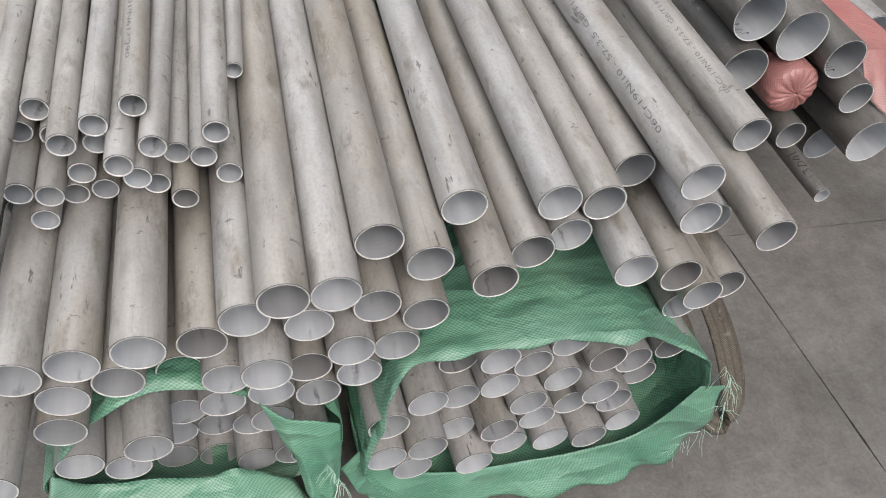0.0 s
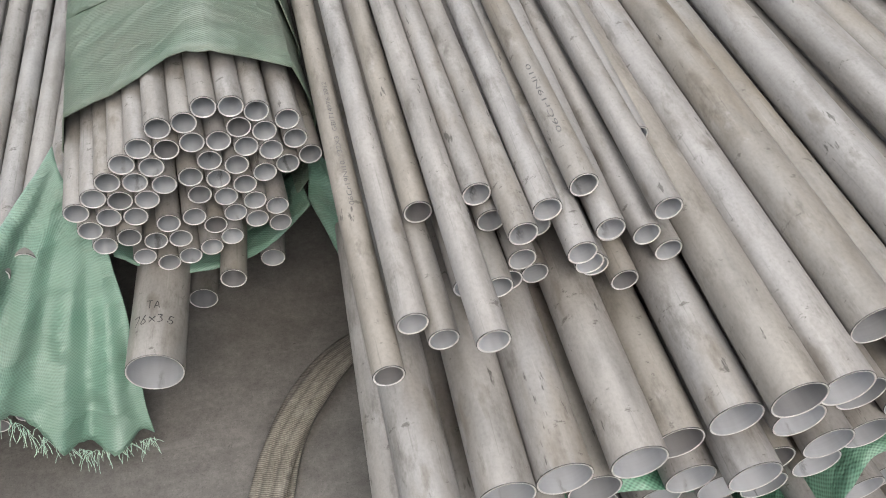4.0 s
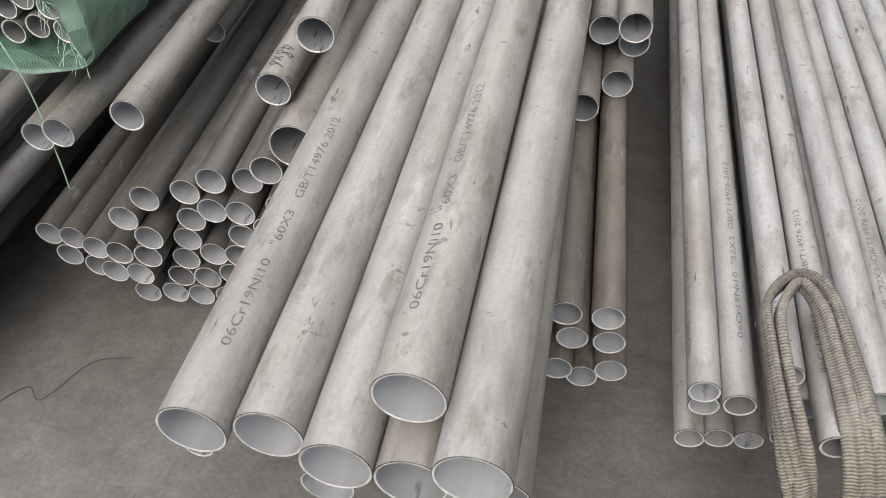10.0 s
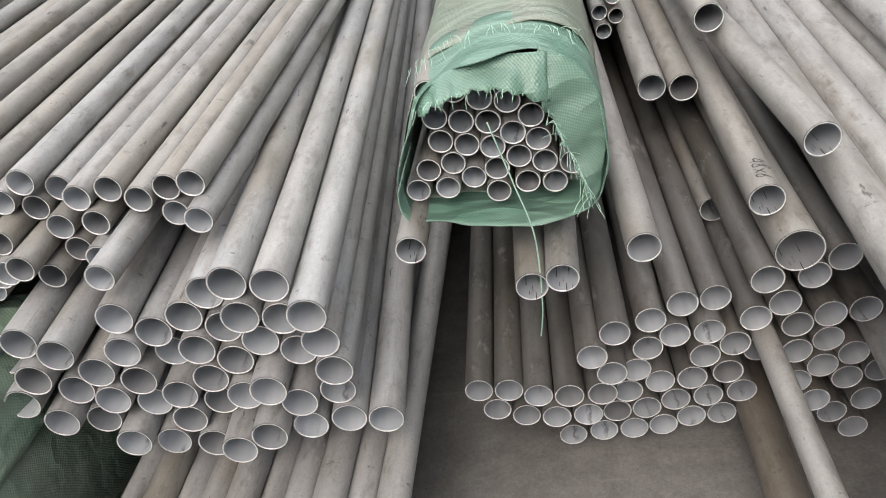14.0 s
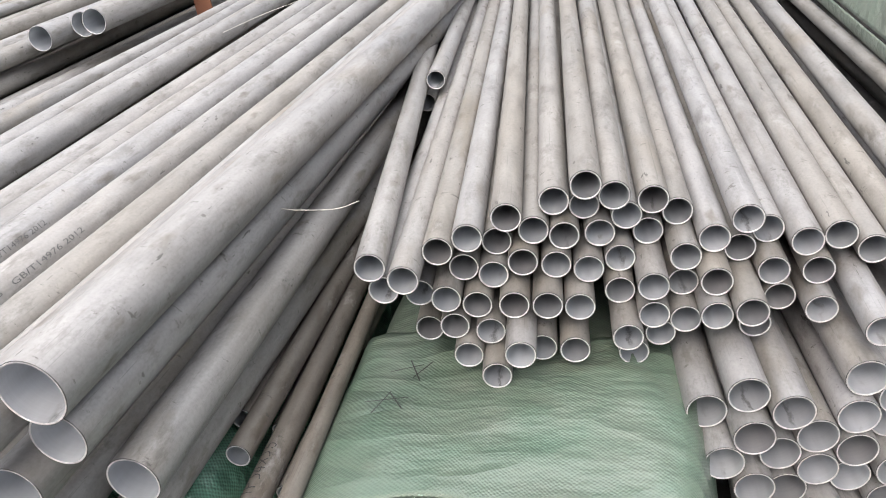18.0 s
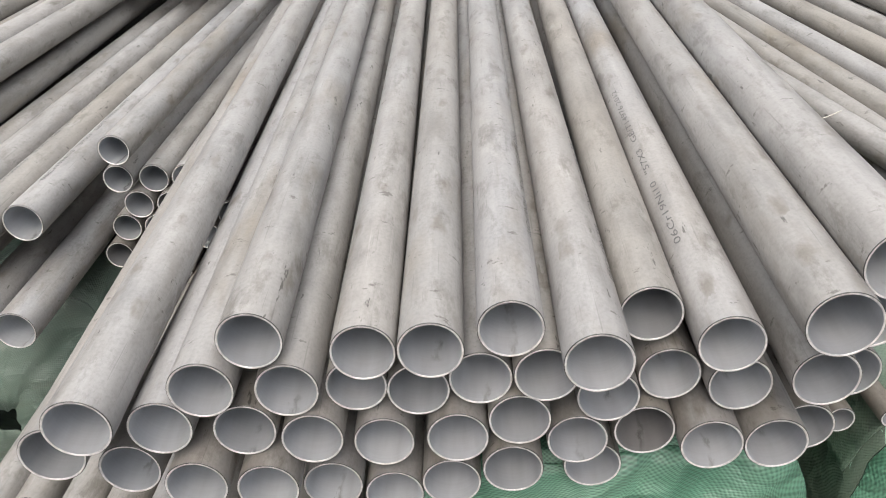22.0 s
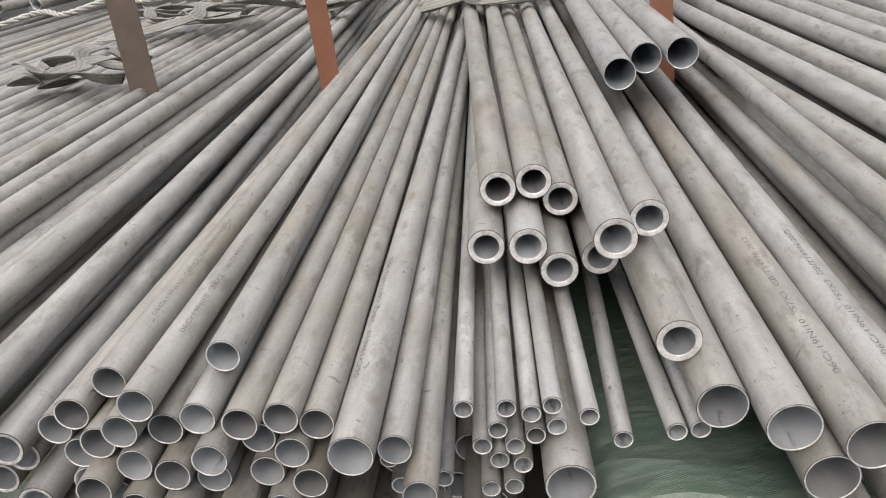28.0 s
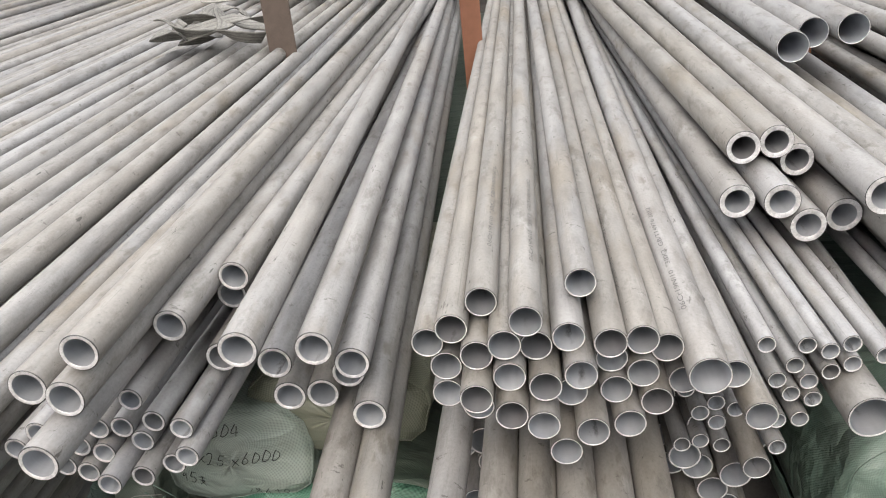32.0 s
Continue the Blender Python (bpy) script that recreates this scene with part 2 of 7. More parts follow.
def concrete():
    m, nt, bsdf = material("worn_concrete")
    v = coords(nt, (1, 1, 1), False)
    big = noise_tex(nt, v, 1.7, 6, 0.6)
    col = ramp(nt, big, [(0.3, (0.084, 0.081, 0.076)), (0.7, (0.205, 0.199, 0.187))])
    fine = noise_tex(nt, v, 130, 4, 0.7)
    col = mix(nt, "MULTIPLY", 1.0, col, ramp(nt, fine, [(0.3, 0.80), (0.7, 1.14)]))
    mid = noise_tex(nt, v, 24, 5, 0.7)
    col = mix(nt, "MULTIPLY", 1.0, col, ramp(nt, mid, [(0.32, 0.80), (0.68, 1.18)]))
    spot = noise_tex(nt, v, 34, 3, 0.7)
    col = mix(nt, "MIX", ramp(nt, spot, [(0.66, 0.0), (0.72, 0.6)]), col, (0.09, 0.085, 0.08))
    grit = noise_tex(nt, v, 420, 2, 0.6)
    col = mix(nt, "MULTIPLY", 1.0, col, ramp(nt, grit, [(0.28, 0.72), (0.45, 1.0), (0.62, 1.0), (0.72, 1.3)]))
    pit = noise_tex(nt, v, 75, 3, 0.7)
    col = mix(nt, "MIX", ramp(nt, pit, [(0.69, 0.0), (0.73, 0.75)]), col, (0.045, 0.042, 0.038))
    scrape = noise_tex(nt, coords(nt, (3, 26, 1), False), 1.0, 5, 0.7)
    col = mix(nt, "MIX", ramp(nt, scrape, [(0.60, 0.0), (0.72, 0.3)]), col, (0.27, 0.262, 0.25))
    nt.links.new(col, bsdf.inputs["Base Color"])
    bsdf.inputs["Roughness"].default_value = 0.72
    bump(nt, bsdf, fine, 0.25, 0.002)
    return m


CONCRETE = concrete()


def mesh_object(name, bm, mat, parent=None):
    me = bpy.data.meshes.new(name)
    bm.to_mesh(me)
    bm.free()
    for m in mat if isinstance(mat, (list, tuple)) else [mat]:
        me.materials.append(m)
    ob = new(name, me)
    if parent:
        ob.parent = parent
        ob.matrix_parent_inverse = Matrix.Translation(parent.location).inverted()
    return ob


def part(name, bm, mat, parent, label=""):
    return tagged(mesh_object(name, bm, mat, parent), label)


def box(bm, x0, x1, y0, y1, z0, z1):
    vs = [bm.verts.new((x, y, z)) for x in (x0, x1) for y in (y0, y1) for z in (z0, z1)]
    for f in ((0, 1, 3, 2), (4, 6, 7, 5), (0, 4, 5, 1), (2, 3, 7, 6), (0, 2, 6, 4), (1, 5, 7, 3)):
        bm.faces.new([vs[i] for i in f])
    return bm


def plaster(name, a, b, scale=3.0, rough=0.85):
    m, nt, bsdf = material(name)
    v = coords(nt, (1, 1, 1), False)
    col = ramp(nt, noise_tex(nt, v, scale, 6, 0.6), [(0.3, a), (0.7, b)])
    fine = noise_tex(nt, v, scale * 40, 3, 0.6)
    col = mix(nt, "MULTIPLY", 1.0, col, ramp(nt, fine, [(0.3, 0.88), (0.7, 1.08)]))
    nt.links.new(col, bsdf.inputs["Base Color"])
    bsdf.inputs["Roughness"].default_value = rough
    bump(nt, bsdf, fine, 0.2, 0.002)
    return m


WALL = plaster("pale_wall", (0.74, 0.75, 0.75), (0.82, 0.83, 0.83))
ROOF = plaster("unseen_roof_grey", (0.20, 0.21, 0.22), (0.28, 0.29, 0.30))
JOINT = plaster("joint_dirt", (0.05, 0.047, 0.043), (0.08, 0.075, 0.07), 20)

# ---- setting ----
bm = bmesh.new()
box(bm, -13, 11, -7, 14, -0.25, -0.012)
floor = tagged(mesh_object("floor", bm, JOINT), "worn grey concrete warehouse floor with a dark joint line", "floor", kind="structure")
def slab(x0, x1, y0, y1):
    """A floor slab whose edges are finely chipped."""
    def edge(a, b, fixed, along, sign):
        out = []
        n = max(2, int(abs(b - a) / 0.03))
        for k in range(n):
            u = a + (b - a) * k / n
            chip = 0.0010 * noise.noise(Vector((u * 21, fixed * 3, 0))) + 0.010 * max(0.0, noise.noise(Vector((u * 9, fixed * 5, 4))) - 0.28)
            v = fixed - sign * (0.0012 + max(-0.0008, chip))
            out.append((u, v) if along == "x" else (v, u))
        return out
    pts = edge(x0, x1, y0, "x", -1) + edge(y0, y1, x1, "y", 1) + edge(x1, x0, y1, "x", 1) + edge(y1, y0, x0, "y", -1)
    bm = bmesh.new()
    top = [bm.verts.new((px, py, 0.0)) for px, py in pts]
    low = [bm.verts.new((px, py, -0.011)) for px, py in pts]
    bm.faces.new(top)
    for k in range(len(top)):
        m = (k + 1) % len(top)
        bm.faces.new((top[m], top[k], low[k], low[m]))
    bmesh.ops.recalc_face_normals(bm, faces=bm.faces)
    part("slab", bm, CONCRETE, floor)


for bounds in ((-13, -6.8, -7, 14), (-6.8, 1.177, -7, 14), (1.177, 11, -7, 0.779), (1.177, 11, 0.779, 14)):
    slab(*bounds)
# walls added to close the hall and cut low sky light
for name, dims in (("wall_north", (-13, 11, 14, 14.2, 0, 4.5)), ("wall_west", (-13.2, -13, -7, 14.2, 0, 4.5)), ("wall_east", (11, 11.2, -7, 14.2, 0, 4.5))):
    bm = bmesh.new()
    box(bm, *dims)
    tagged(mesh_object(name, bm, WALL), "plain pale painted warehouse wall", "wall", kind="structure")
# roof out of view, added to block sky light outside its opening
bm = bmesh.new()
box(bm, -13.2, 11.2, -1.0, 0.98, 4.5, 4.6)
box(bm, -13.2, 11.2, 7.02, 14.2, 4.5, 4.6)
# extra piece that keeps overhead light off the east end
box(bm, 1.7, 11.2, 0.98, 7.02, 4.5, 4.6)
tagged(mesh_object("ceiling", bm, ROOF), "unseen grey roof with a long opening, added to block sky light", "ceiling", kind="structure")


# ---- pipes ----
PIPE_MESHES = {}


def pipe_mesh(d, wall, length, skin):
    key = (d, wall, length, skin.name)
    if key in PIPE_MESHES:
        return PIPE_MESHES[key]
    n = 36
    r, ri, c = d / 2, d / 2 - wall, min(wall * 0.28, 0.001)
    rings = [(r, length - c), (r, c), (r - c, 0.0), (ri + c * 0.6, 0.0), (ri, c * 0.6), (ri, length - c), (ri + c, length), (r - c, length)]
    verts, faces, mats = [], [], []
    for rr, y in rings:
        verts += [(rr * math.cos(2 * math.pi * k / n), y, rr * math.sin(2 * math.pi * k / n)) for k in range(n)]
    slots = [0, 3, 1, 1, 2, 1, 1, 3]
    for i in range(len(rings)):
        j = (i + 1) % len(rings)
        for k in range(n):
            l = (k + 1) % n
            faces.append((i * n + k, j * n + k, j * n + l, i * n + l))
            mats.append(slots[i])
    me = bpy.data.meshes.new("steel_pipe")
    me.from_pydata(verts, [], faces)
    for m in (skin, RIM, BORE, BURR):
        me.materials.append(m)
    for p, s in zip(me.polygons, mats):
        p.material_index, p.use_smooth = s, True
    me.update()
    bm = bmesh.new()
    bm.from_mesh(me)
    bmesh.ops.recalc_face_normals(bm, faces=bm.faces)
    for e in bm.edges:
        if len(e.link_faces) == 2 and e.link_faces[0].material_index != e.link_faces[1].material_index:
            e.smooth = False
    bm.to_mesh(me)
    bm.free()
    PIPE_MESHES[key] = me
    return me


RNG = random.Random(4)
NOW = {}


def pile(key, group, label, skin=None):
    NOW.update(key=key, group=group, label=label, skin=skin or STEEL)


PIPES = {}


def tube(x, y, z, d=57, wall=3, yaw=0.0, length=6.0):
    """A pipe whose near mouth has its centre at x, y, z; d and wall in millimetres, yaw in degrees."""
    # dull_pipe is the steel with shade put into its colour
    name = "dull_pipe" if NOW["skin"] == DULL else "rusty_pipe" if NOW["skin"] == RUSTY else "thick_walled_pipe" if wall / d > 0.1 and d > 40 else "wide_pipe" if d > 50 else "steel_pipe" if d > 41 else "slim_pipe" if d > 33 else "narrow_pipe"
    me = pipe_mesh(d / 1000, wall / 1000, length, NOW["skin"])
    ob = new(name, me)
    ob.matrix_world = pose(x, y, z, 0, 0, yaw)
    PIPES.setdefault(NOW["key"], []).append((ob, d / 2000, x, y, z, yaw))
    return tagged(ob, NOW["label"], "pipe", NOW["group"])


def layer(name, group, label, rows, skin=None):
    """Lower pipes of a pile, each one by itself: rows of (x, y, z, millimetres, yaw)."""
    for x, y, z, d, yaw in rows:
        ob = new(name, pipe_mesh(d / 1000, 0.003, 6.0, skin or STEEL))
        ob.matrix_world = pose(x, y, z, 0, 0, yaw)
        tagged(ob, label, "pipe", group)


def stock(name, label, rows, skin=None):
    """Many hidden or far pipes as one mesh: rows of (x, y, z, millimetres, yaw)."""
    verts, faces, slots = [], [], []
    for x, y, z, d, yaw in rows:
        me = pipe_mesh(d / 1000, 0.003, 6.0, skin or STEEL)
        m = pose(x, y, z, 0, 0, yaw)
        o = len(verts)
        verts += [tuple(m @ v.co) for v in me.vertices]
        faces += [tuple(o + i for i in p.vertices) for p in me.polygons]
        slots += [p.material_index for p in me.polygons]
    me = bpy.data.meshes.new(name)
    me.from_pydata(verts, [], faces)
    for m in (skin or STEEL, RIM, BORE, BURR):
        me.materials.append(m)
    for p, k in zip(me.polygons, slots):
        p.material_index, p.use_smooth = k, True
    return tagged(new(name, me), label, "pipes", kind="stuff")

pile("a", "wide pipes over the green sack", "wide pale grey stainless pipe resting over a green sack")
tube(0.254, 0.394, 0.495, 57, 2.4, -3.9)
tube(0.312, 0.376, 0.471, 57, 2.4, -3.8)
tube(0.360, 0.423, 0.509, 57, 2.4, -4.2)
tube(0.450, 0.393, 0.454, 57, 2.4, -3.6)
tube(0.479, 0.416, 0.511, 57, 2.4, -3.1)
tube(0.542, 0.417, 0.504, 57, 2.4, -3.4)
tube(0.605, 0.465, 0.510, 57, 2.4, -3.3)
tube(0.632, 0.377, 0.566, 57, 2.4, -1.3)
tube(0.794, 0.495, 0.532, 57, 2.4, -1.6)
tube(0.778, 0.361, 0.475, 57, 2.4, -4.2)
tube(0.818, 0.490, 0.418, 57, 2.4, -2.7)
tube(0.666, 0.385, 0.496, 57, 2.4, -3.1)
tube(0.748, 0.441, 0.431, 57, 2.4, -2.9)
tube(0.389, 0.356, 0.452, 57, 2.4, -3.6)
tube(0.512, 0.417, 0.452, 57, 2.4, -3.5)
tube(0.570, 0.346, 0.454, 57, 2.4, -3.8)
tube(0.639, 0.342, 0.439, 57, 2.4, -3.5)
tube(0.693, 0.342, 0.393, 57, 2.4, -3.1)
tube(0.757, 0.370, 0.372, 57, 2.4, -2.9)
tube(0.701, 0.372, 0.336, 57, 2.4, -2.9)
pile("b", "wide pipes over the torn sack", "wide pale grey thin-walled pipe above a torn green sack")
tube(-0.127, 0.355, 0.379, 57, 2.4, -4.3)
tube(-0.070, 0.357, 0.388, 57, 2.4, -4.2)
tube(-0.004, 0.346, 0.412, 57, 2.4, -4.0)
tube(0.061, 0.373, 0.380, 57, 2.4, -3.6)
tube(0.105, 0.363, 0.424, 57, 2.4, -3.6)
tube(0.142, 0.344, 0.472, 57, 2.4, -4.0)
tube(0.199, 0.348, 0.469, 57, 2.4, -4.0)
tube(0.254, 0.365, 0.420, 57, 2.4, -3.5)
tube(0.310, 0.352, 0.411, 57, 2.4, -3.5)
tube(0.174, 0.353, 0.415, 57, 2.4, -3.4)
tube(0.224, 0.343, 0.371, 57, 2.4, -3.3)
tube(0.281, 0.349, 0.362, 57, 2.4, -3.3)
tube(0.125, 0.325, 0.372, 57, 2.4, -3.6)
tube(0.179, 0.356, 0.331, 57, 2.4, -3.4)
tube(0.240, 0.349, 0.316, 57, 2.4, -3.4)
tube(0.137, 0.358, 0.288, 57, 2.4, -3.5)
tube(0.194, 0.355, 0.276, 57, 2.4, -3.5)
tube(0.085, 0.357, 0.328, 57, 2.4, -3.7)
tube(0.036, 0.395, 0.304, 57, 2.4, -3.8)
tube(-0.029, 0.358, 0.348, 57, 2.4, -4.3)
tube(-0.086, 0.354, 0.333, 57, 2.4, -4.3)
tube(-0.096, 0.352, 0.276, 57, 2.4, -4.7)
tube(-0.196, 0.322, 0.360, 57, 2.4, -2.9)
tube(-0.208, 0.359, 0.232, 57, 2.4, -4.8)
tube(-0.160, 0.282, 0.295, 57, 2.4, -4.8)
pile("e", "pipes inside the torn sack", "grey thin-walled pipe end inside a torn green sack", WHITE_STEEL)
tube(-0.089, 0.364, 0.176, 57, 2.4, -0.1)
tube(-0.035, 0.363, 0.157, 57, 2.4, -0.1)
tube(-0.007, 0.336, 0.239, 57, 2.4, 0.2)
tube(0.023, 0.430, 0.049, 57, 2.4, 0.0)
tube(0.037, 0.415, 0.183, 57, 2.4, -0.0)
tube(0.025, 0.425, 0.119, 57, 2.4, 0.0)
tube(0.082, 0.377, 0.249, 57, 2.4, -0.3)
tube(0.080, 0.439, 0.104, 57, 2.4, -0.0)
tube(0.080, 0.426, 0.043, 57, 2.4, -0.0)
tube(0.124, 0.409, 0.141, 57, 2.4, -0.0)
tube(0.144, 0.378, 0.194, 57, 2.4, -0.0)
tube(0.129, 0.391, 0.073, 57, 2.4, 0.0)
tube(0.177, 0.375, 0.104, 57, 2.4, 0.0)
tube(0.191, 0.342, 0.159, 57, 2.4, -0.0)
pile("f", "pipes inside the open sack", "grey thin-walled pipe end packed in an open green sack", WHITE_STEEL)
tube(0.388, 0.380, 0.264, 57, 2.4, 0.0)
tube(0.426, 0.342, 0.307, 57, 2.4, 0.0)
tube(0.479, 0.344, 0.286, 57, 2.4, -0.0)
tube(0.585, 0.332, 0.288, 57, 2.4, -0.0)
tube(0.637, 0.339, 0.265, 57, 2.4, -0.0)
tube(0.698, 0.344, 0.279, 57, 2.4, 0.0)
tube(0.532, 0.353, 0.308, 57, 2.4, 0.0)
tube(0.396, 0.359, 0.208, 57, 2.4, -0.0)
tube(0.441, 0.345, 0.243, 57, 2.4, -0.0)
tube(0.531, 0.338, 0.247, 57, 2.4, -0.0)
tube(0.586, 0.318, 0.231, 57, 2.4, -0.0)
tube(0.685, 0.361, 0.192, 57, 2.4, -0.0)
tube(0.340, 0.341, 0.233, 57, 2.4, 0.0)
tube(0.395, 0.344, 0.151, 57, 2.4, 0.0)
tube(0.450, 0.321, 0.166, 57, 2.4, -0.0)
tube(0.515, 0.334, 0.160, 57, 2.4, 0.0)
tube(0.572, 0.344, 0.169, 57, 2.4, -0.0)
tube(0.625, 0.324, 0.190, 57, 2.4, -0.0)
tube(0.284, 0.324, 0.219, 57, 2.4, 0.0)
tube(0.478, 0.325, 0.116, 57, 2.4, -0.0)
tube(0.545, 0.321, 0.112, 57, 2.4, 0.0)
tube(0.602, 0.310, 0.120, 57, 2.4, 0.0)
tube(0.656, 0.318, 0.139, 57, 2.4, 0.0)
tube(0.423, 0.311, 0.101, 57, 2.4, -0.0)
tube(0.329, 0.314, 0.115, 57, 2.4, 0.0)
tube(0.286, 0.313, 0.156, 57, 2.4, -0.0)
tube(0.487, 0.331, 0.210, 57, 2.4, -0.0)
tube(0.341, 0.310, 0.171, 57, 2.4, -0.0)
pile("g", "slim pipes on the wide ones", "slim pale stainless pipe lying on top of wide ones")
tube(-0.092, 0.623, 0.516, 32, 2.4, -3.0)
tube(-0.031, 0.579, 0.525, 32, 2.4, -3.9)
tube(0.012, 0.593, 0.540, 32, 2.4, -3.8)
tube(-0.064, 0.556, 0.518, 32, 2.4, -3.0)
tube(-0.008, 0.530, 0.507, 32, 2.4, -3.9)
tube(0.010, 0.539, 0.480, 32, 2.4, -3.9)
tube(0.029, 0.549, 0.516, 32, 2.4, -5.4)
tube(0.030, 0.557, 0.454, 32, 2.4, -3.9)
tube(0.055, 0.584, 0.476, 32, 2.4, -4.1)
tube(0.084, 0.561, 0.488, 32, 2.4, -4.1)
tube(0.098, 0.560, 0.524, 32, 2.4, -4.7)
tube(0.112, 0.552, 0.468, 32, 2.4, -4.0)
tube(0.060, 0.539, 0.444, 32, 2.4, -3.9)
tube(-0.028, 0.577, 0.432, 32, 2.4, -3.8)
tube(-0.050, 0.572, 0.463, 32, 2.4, -3.6)
tube(-0.060, 0.572, 0.432, 32, 2.4, -3.5)
tube(-0.084, 0.545, 0.455, 32, 2.4, -3.3)
tube(-0.093, 0.541, 0.423, 32, 2.4, -3.3)
tube(-0.116, 0.551, 0.456, 32, 2.4, -3.1)
tube(-0.113, 0.620, 0.488, 32, 2.4, -3.1)
tube(-0.076, 0.611, 0.487, 32, 2.4, -3.4)
tube(-0.031, 0.593, 0.489, 32, 2.4, -3.8)
tube(-0.217, 0.468, 0.442, 32, 2.4, -2.1)
tube(-0.187, 0.503, 0.470, 32, 2.4, -2.6)
tube(-0.158, 0.491, 0.454, 32, 2.4, -2.7)
tube(-0.135, 0.433, 0.517, 32, 2.4, -3.0)
tube(-0.149, 0.638, 0.486, 32, 2.4, -2.8)
tube(-0.137, 0.646, 0.347, 32, 2.4, -2.9)
tube(0.134, 0.701, 0.509, 25, 2.4, -5.8)
# the dark skin here stands for shade on these pipes
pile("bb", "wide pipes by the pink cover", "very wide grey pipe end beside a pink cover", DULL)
tube(1.076, 0.871, 0.483, 102, 2.4, -2.1)
tube(1.175, 0.851, 0.454, 105, 2.4, -2.1)
tube(1.096, 0.865, 0.371, 100, 2.4, -2.1)
tube(1.268, 0.816, 0.426, 85, 2.4, -2.1)
tube(1.381, 0.846, 0.196, 90, 2.4, -2.1)
tube(1.358, 0.735, 0.289, 101, 2.4, -2.1)
tube(1.311, 0.782, 0.361, 71, 2.4, -2.1)
tube(1.202, 0.835, 0.348, 100, 2.4, -2.1)
tube(1.248, 0.677, 0.209, 34, 2.4, -2.1)
tube(1.227, 0.800, 0.260, 65, 2.4, -2.1)
pile("h", "pipes of the six-sided bundle", "slim beige-grey pipe end packed in a wrapped six-sided bundle")
tube(-0.354, 0.874, 0.474, 32, 2.4, 1.2)
tube(-0.322, 0.873, 0.473, 32, 2.4, 1.2)
tube(-0.292, 0.875, 0.462, 32, 2.4, 1.2)
tube(-0.255, 0.875, 0.446, 32, 2.4, 1.2)
tube(-0.410, 0.872, 0.450, 32, 2.4, 1.2)
tube(-0.379, 0.875, 0.453, 32, 2.4, 1.2)
tube(-0.315, 0.875, 0.440, 32, 2.4, 1.2)
tube(-0.284, 0.875, 0.431, 32, 2.4, 1.2)
tube(-0.246, 0.875, 0.415, 32, 2.4, 1.2)
tube(-0.436, 0.870, 0.424, 32, 2.4, 1.2)
tube(-0.404, 0.870, 0.419, 32, 2.4, 1.2)
tube(-0.373, 0.876, 0.422, 32, 2.4, 1.2)
tube(-0.341, 0.877, 0.420, 32, 2.4, 1.2)
tube(-0.308, 0.875, 0.409, 32, 2.4, 1.2)
tube(-0.277, 0.875, 0.400, 32, 2.4, 1.2)
tube(-0.227, 0.875, 0.387, 32, 2.4, 1.2)
tube(-0.459, 0.870, 0.402, 32, 2.4, 1.2)
tube(-0.425, 0.870, 0.394, 32, 2.4, 1.2)
tube(-0.355, 0.875, 0.392, 32, 2.4, 1.2)
tube(-0.322, 0.876, 0.380, 32, 2.4, 1.2)
tube(-0.257, 0.875, 0.375, 32, 2.4, 1.2)
tube(-0.480, 0.869, 0.377, 32, 2.4, 1.2)
tube(-0.448, 0.870, 0.372, 32, 2.4, 1.2)
tube(-0.414, 0.871, 0.363, 32, 2.4, 1.1)
tube(-0.381, 0.875, 0.368, 32, 2.4, 1.1)
tube(-0.347, 0.876, 0.360, 32, 2.4, 1.2)
tube(-0.314, 0.875, 0.347, 32, 2.4, 1.2)
tube(-0.287, 0.875, 0.364, 32, 2.4, 1.2)
tube(-0.501, 0.869, 0.353, 32, 2.4, 1.2)
tube(-0.470, 0.867, 0.347, 32, 2.4, 1.2)
tube(-0.438, 0.870, 0.342, 32, 2.4, 1.1)
tube(-0.373, 0.875, 0.337, 32, 2.4, 1.2)
tube(-0.340, 0.876, 0.328, 32, 2.4, 1.2)
tube(-0.303, 0.875, 0.317, 32, 2.4, 1.2)
tube(-0.274, 0.875, 0.303, 32, 2.4, 1.2)
tube(-0.525, 0.869, 0.332, 32, 2.4, 1.2)
tube(-0.488, 0.868, 0.320, 32, 2.4, 1.2)
tube(-0.456, 0.870, 0.315, 32, 2.4, 1.1)
tube(-0.418, 0.874, 0.293, 32, 2.4, 1.2)
tube(-0.384, 0.875, 0.299, 32, 2.4, 1.2)
tube(-0.330, 0.876, 0.298, 32, 2.4, 1.2)
tube(-0.302, 0.875, 0.283, 32, 2.4, 1.2)
tube(-0.271, 0.875, 0.271, 32, 2.4, 1.2)
tube(-0.514, 0.867, 0.302, 32, 2.4, 1.2)
tube(-0.469, 0.864, 0.285, 32, 2.4, 1.0)
tube(-0.438, 0.874, 0.264, 32, 2.4, 1.2)
tube(-0.406, 0.874, 0.263, 32, 2.4, 1.2)
tube(-0.358, 0.875, 0.280, 32, 2.4, 1.2)
tube(-0.338, 0.875, 0.255, 32, 2.4, 1.1)
tube(-0.501, 0.866, 0.273, 32, 2.4, 0.9)
tube(-0.458, 0.888, 0.223, 32, 2.4, 1.1)
tube(-0.427, 0.879, 0.215, 32, 2.4, 1.1)
tube(-0.397, 0.873, 0.229, 32, 2.4, 1.1)
tube(-0.367, 0.874, 0.240, 32, 2.4, 1.1)
pile("hu", "pipes under the six-sided bundle", "grey pipe end under a green wrapped bundle, above the floor")
tube(-0.459, 0.731, 0.163, 76, 2.4, -5.9)
tube(-0.344, 0.848, 0.198, 38, 2.4, -5.9)
tube(-0.281, 0.930, 0.146, 38, 2.4, -5.7)
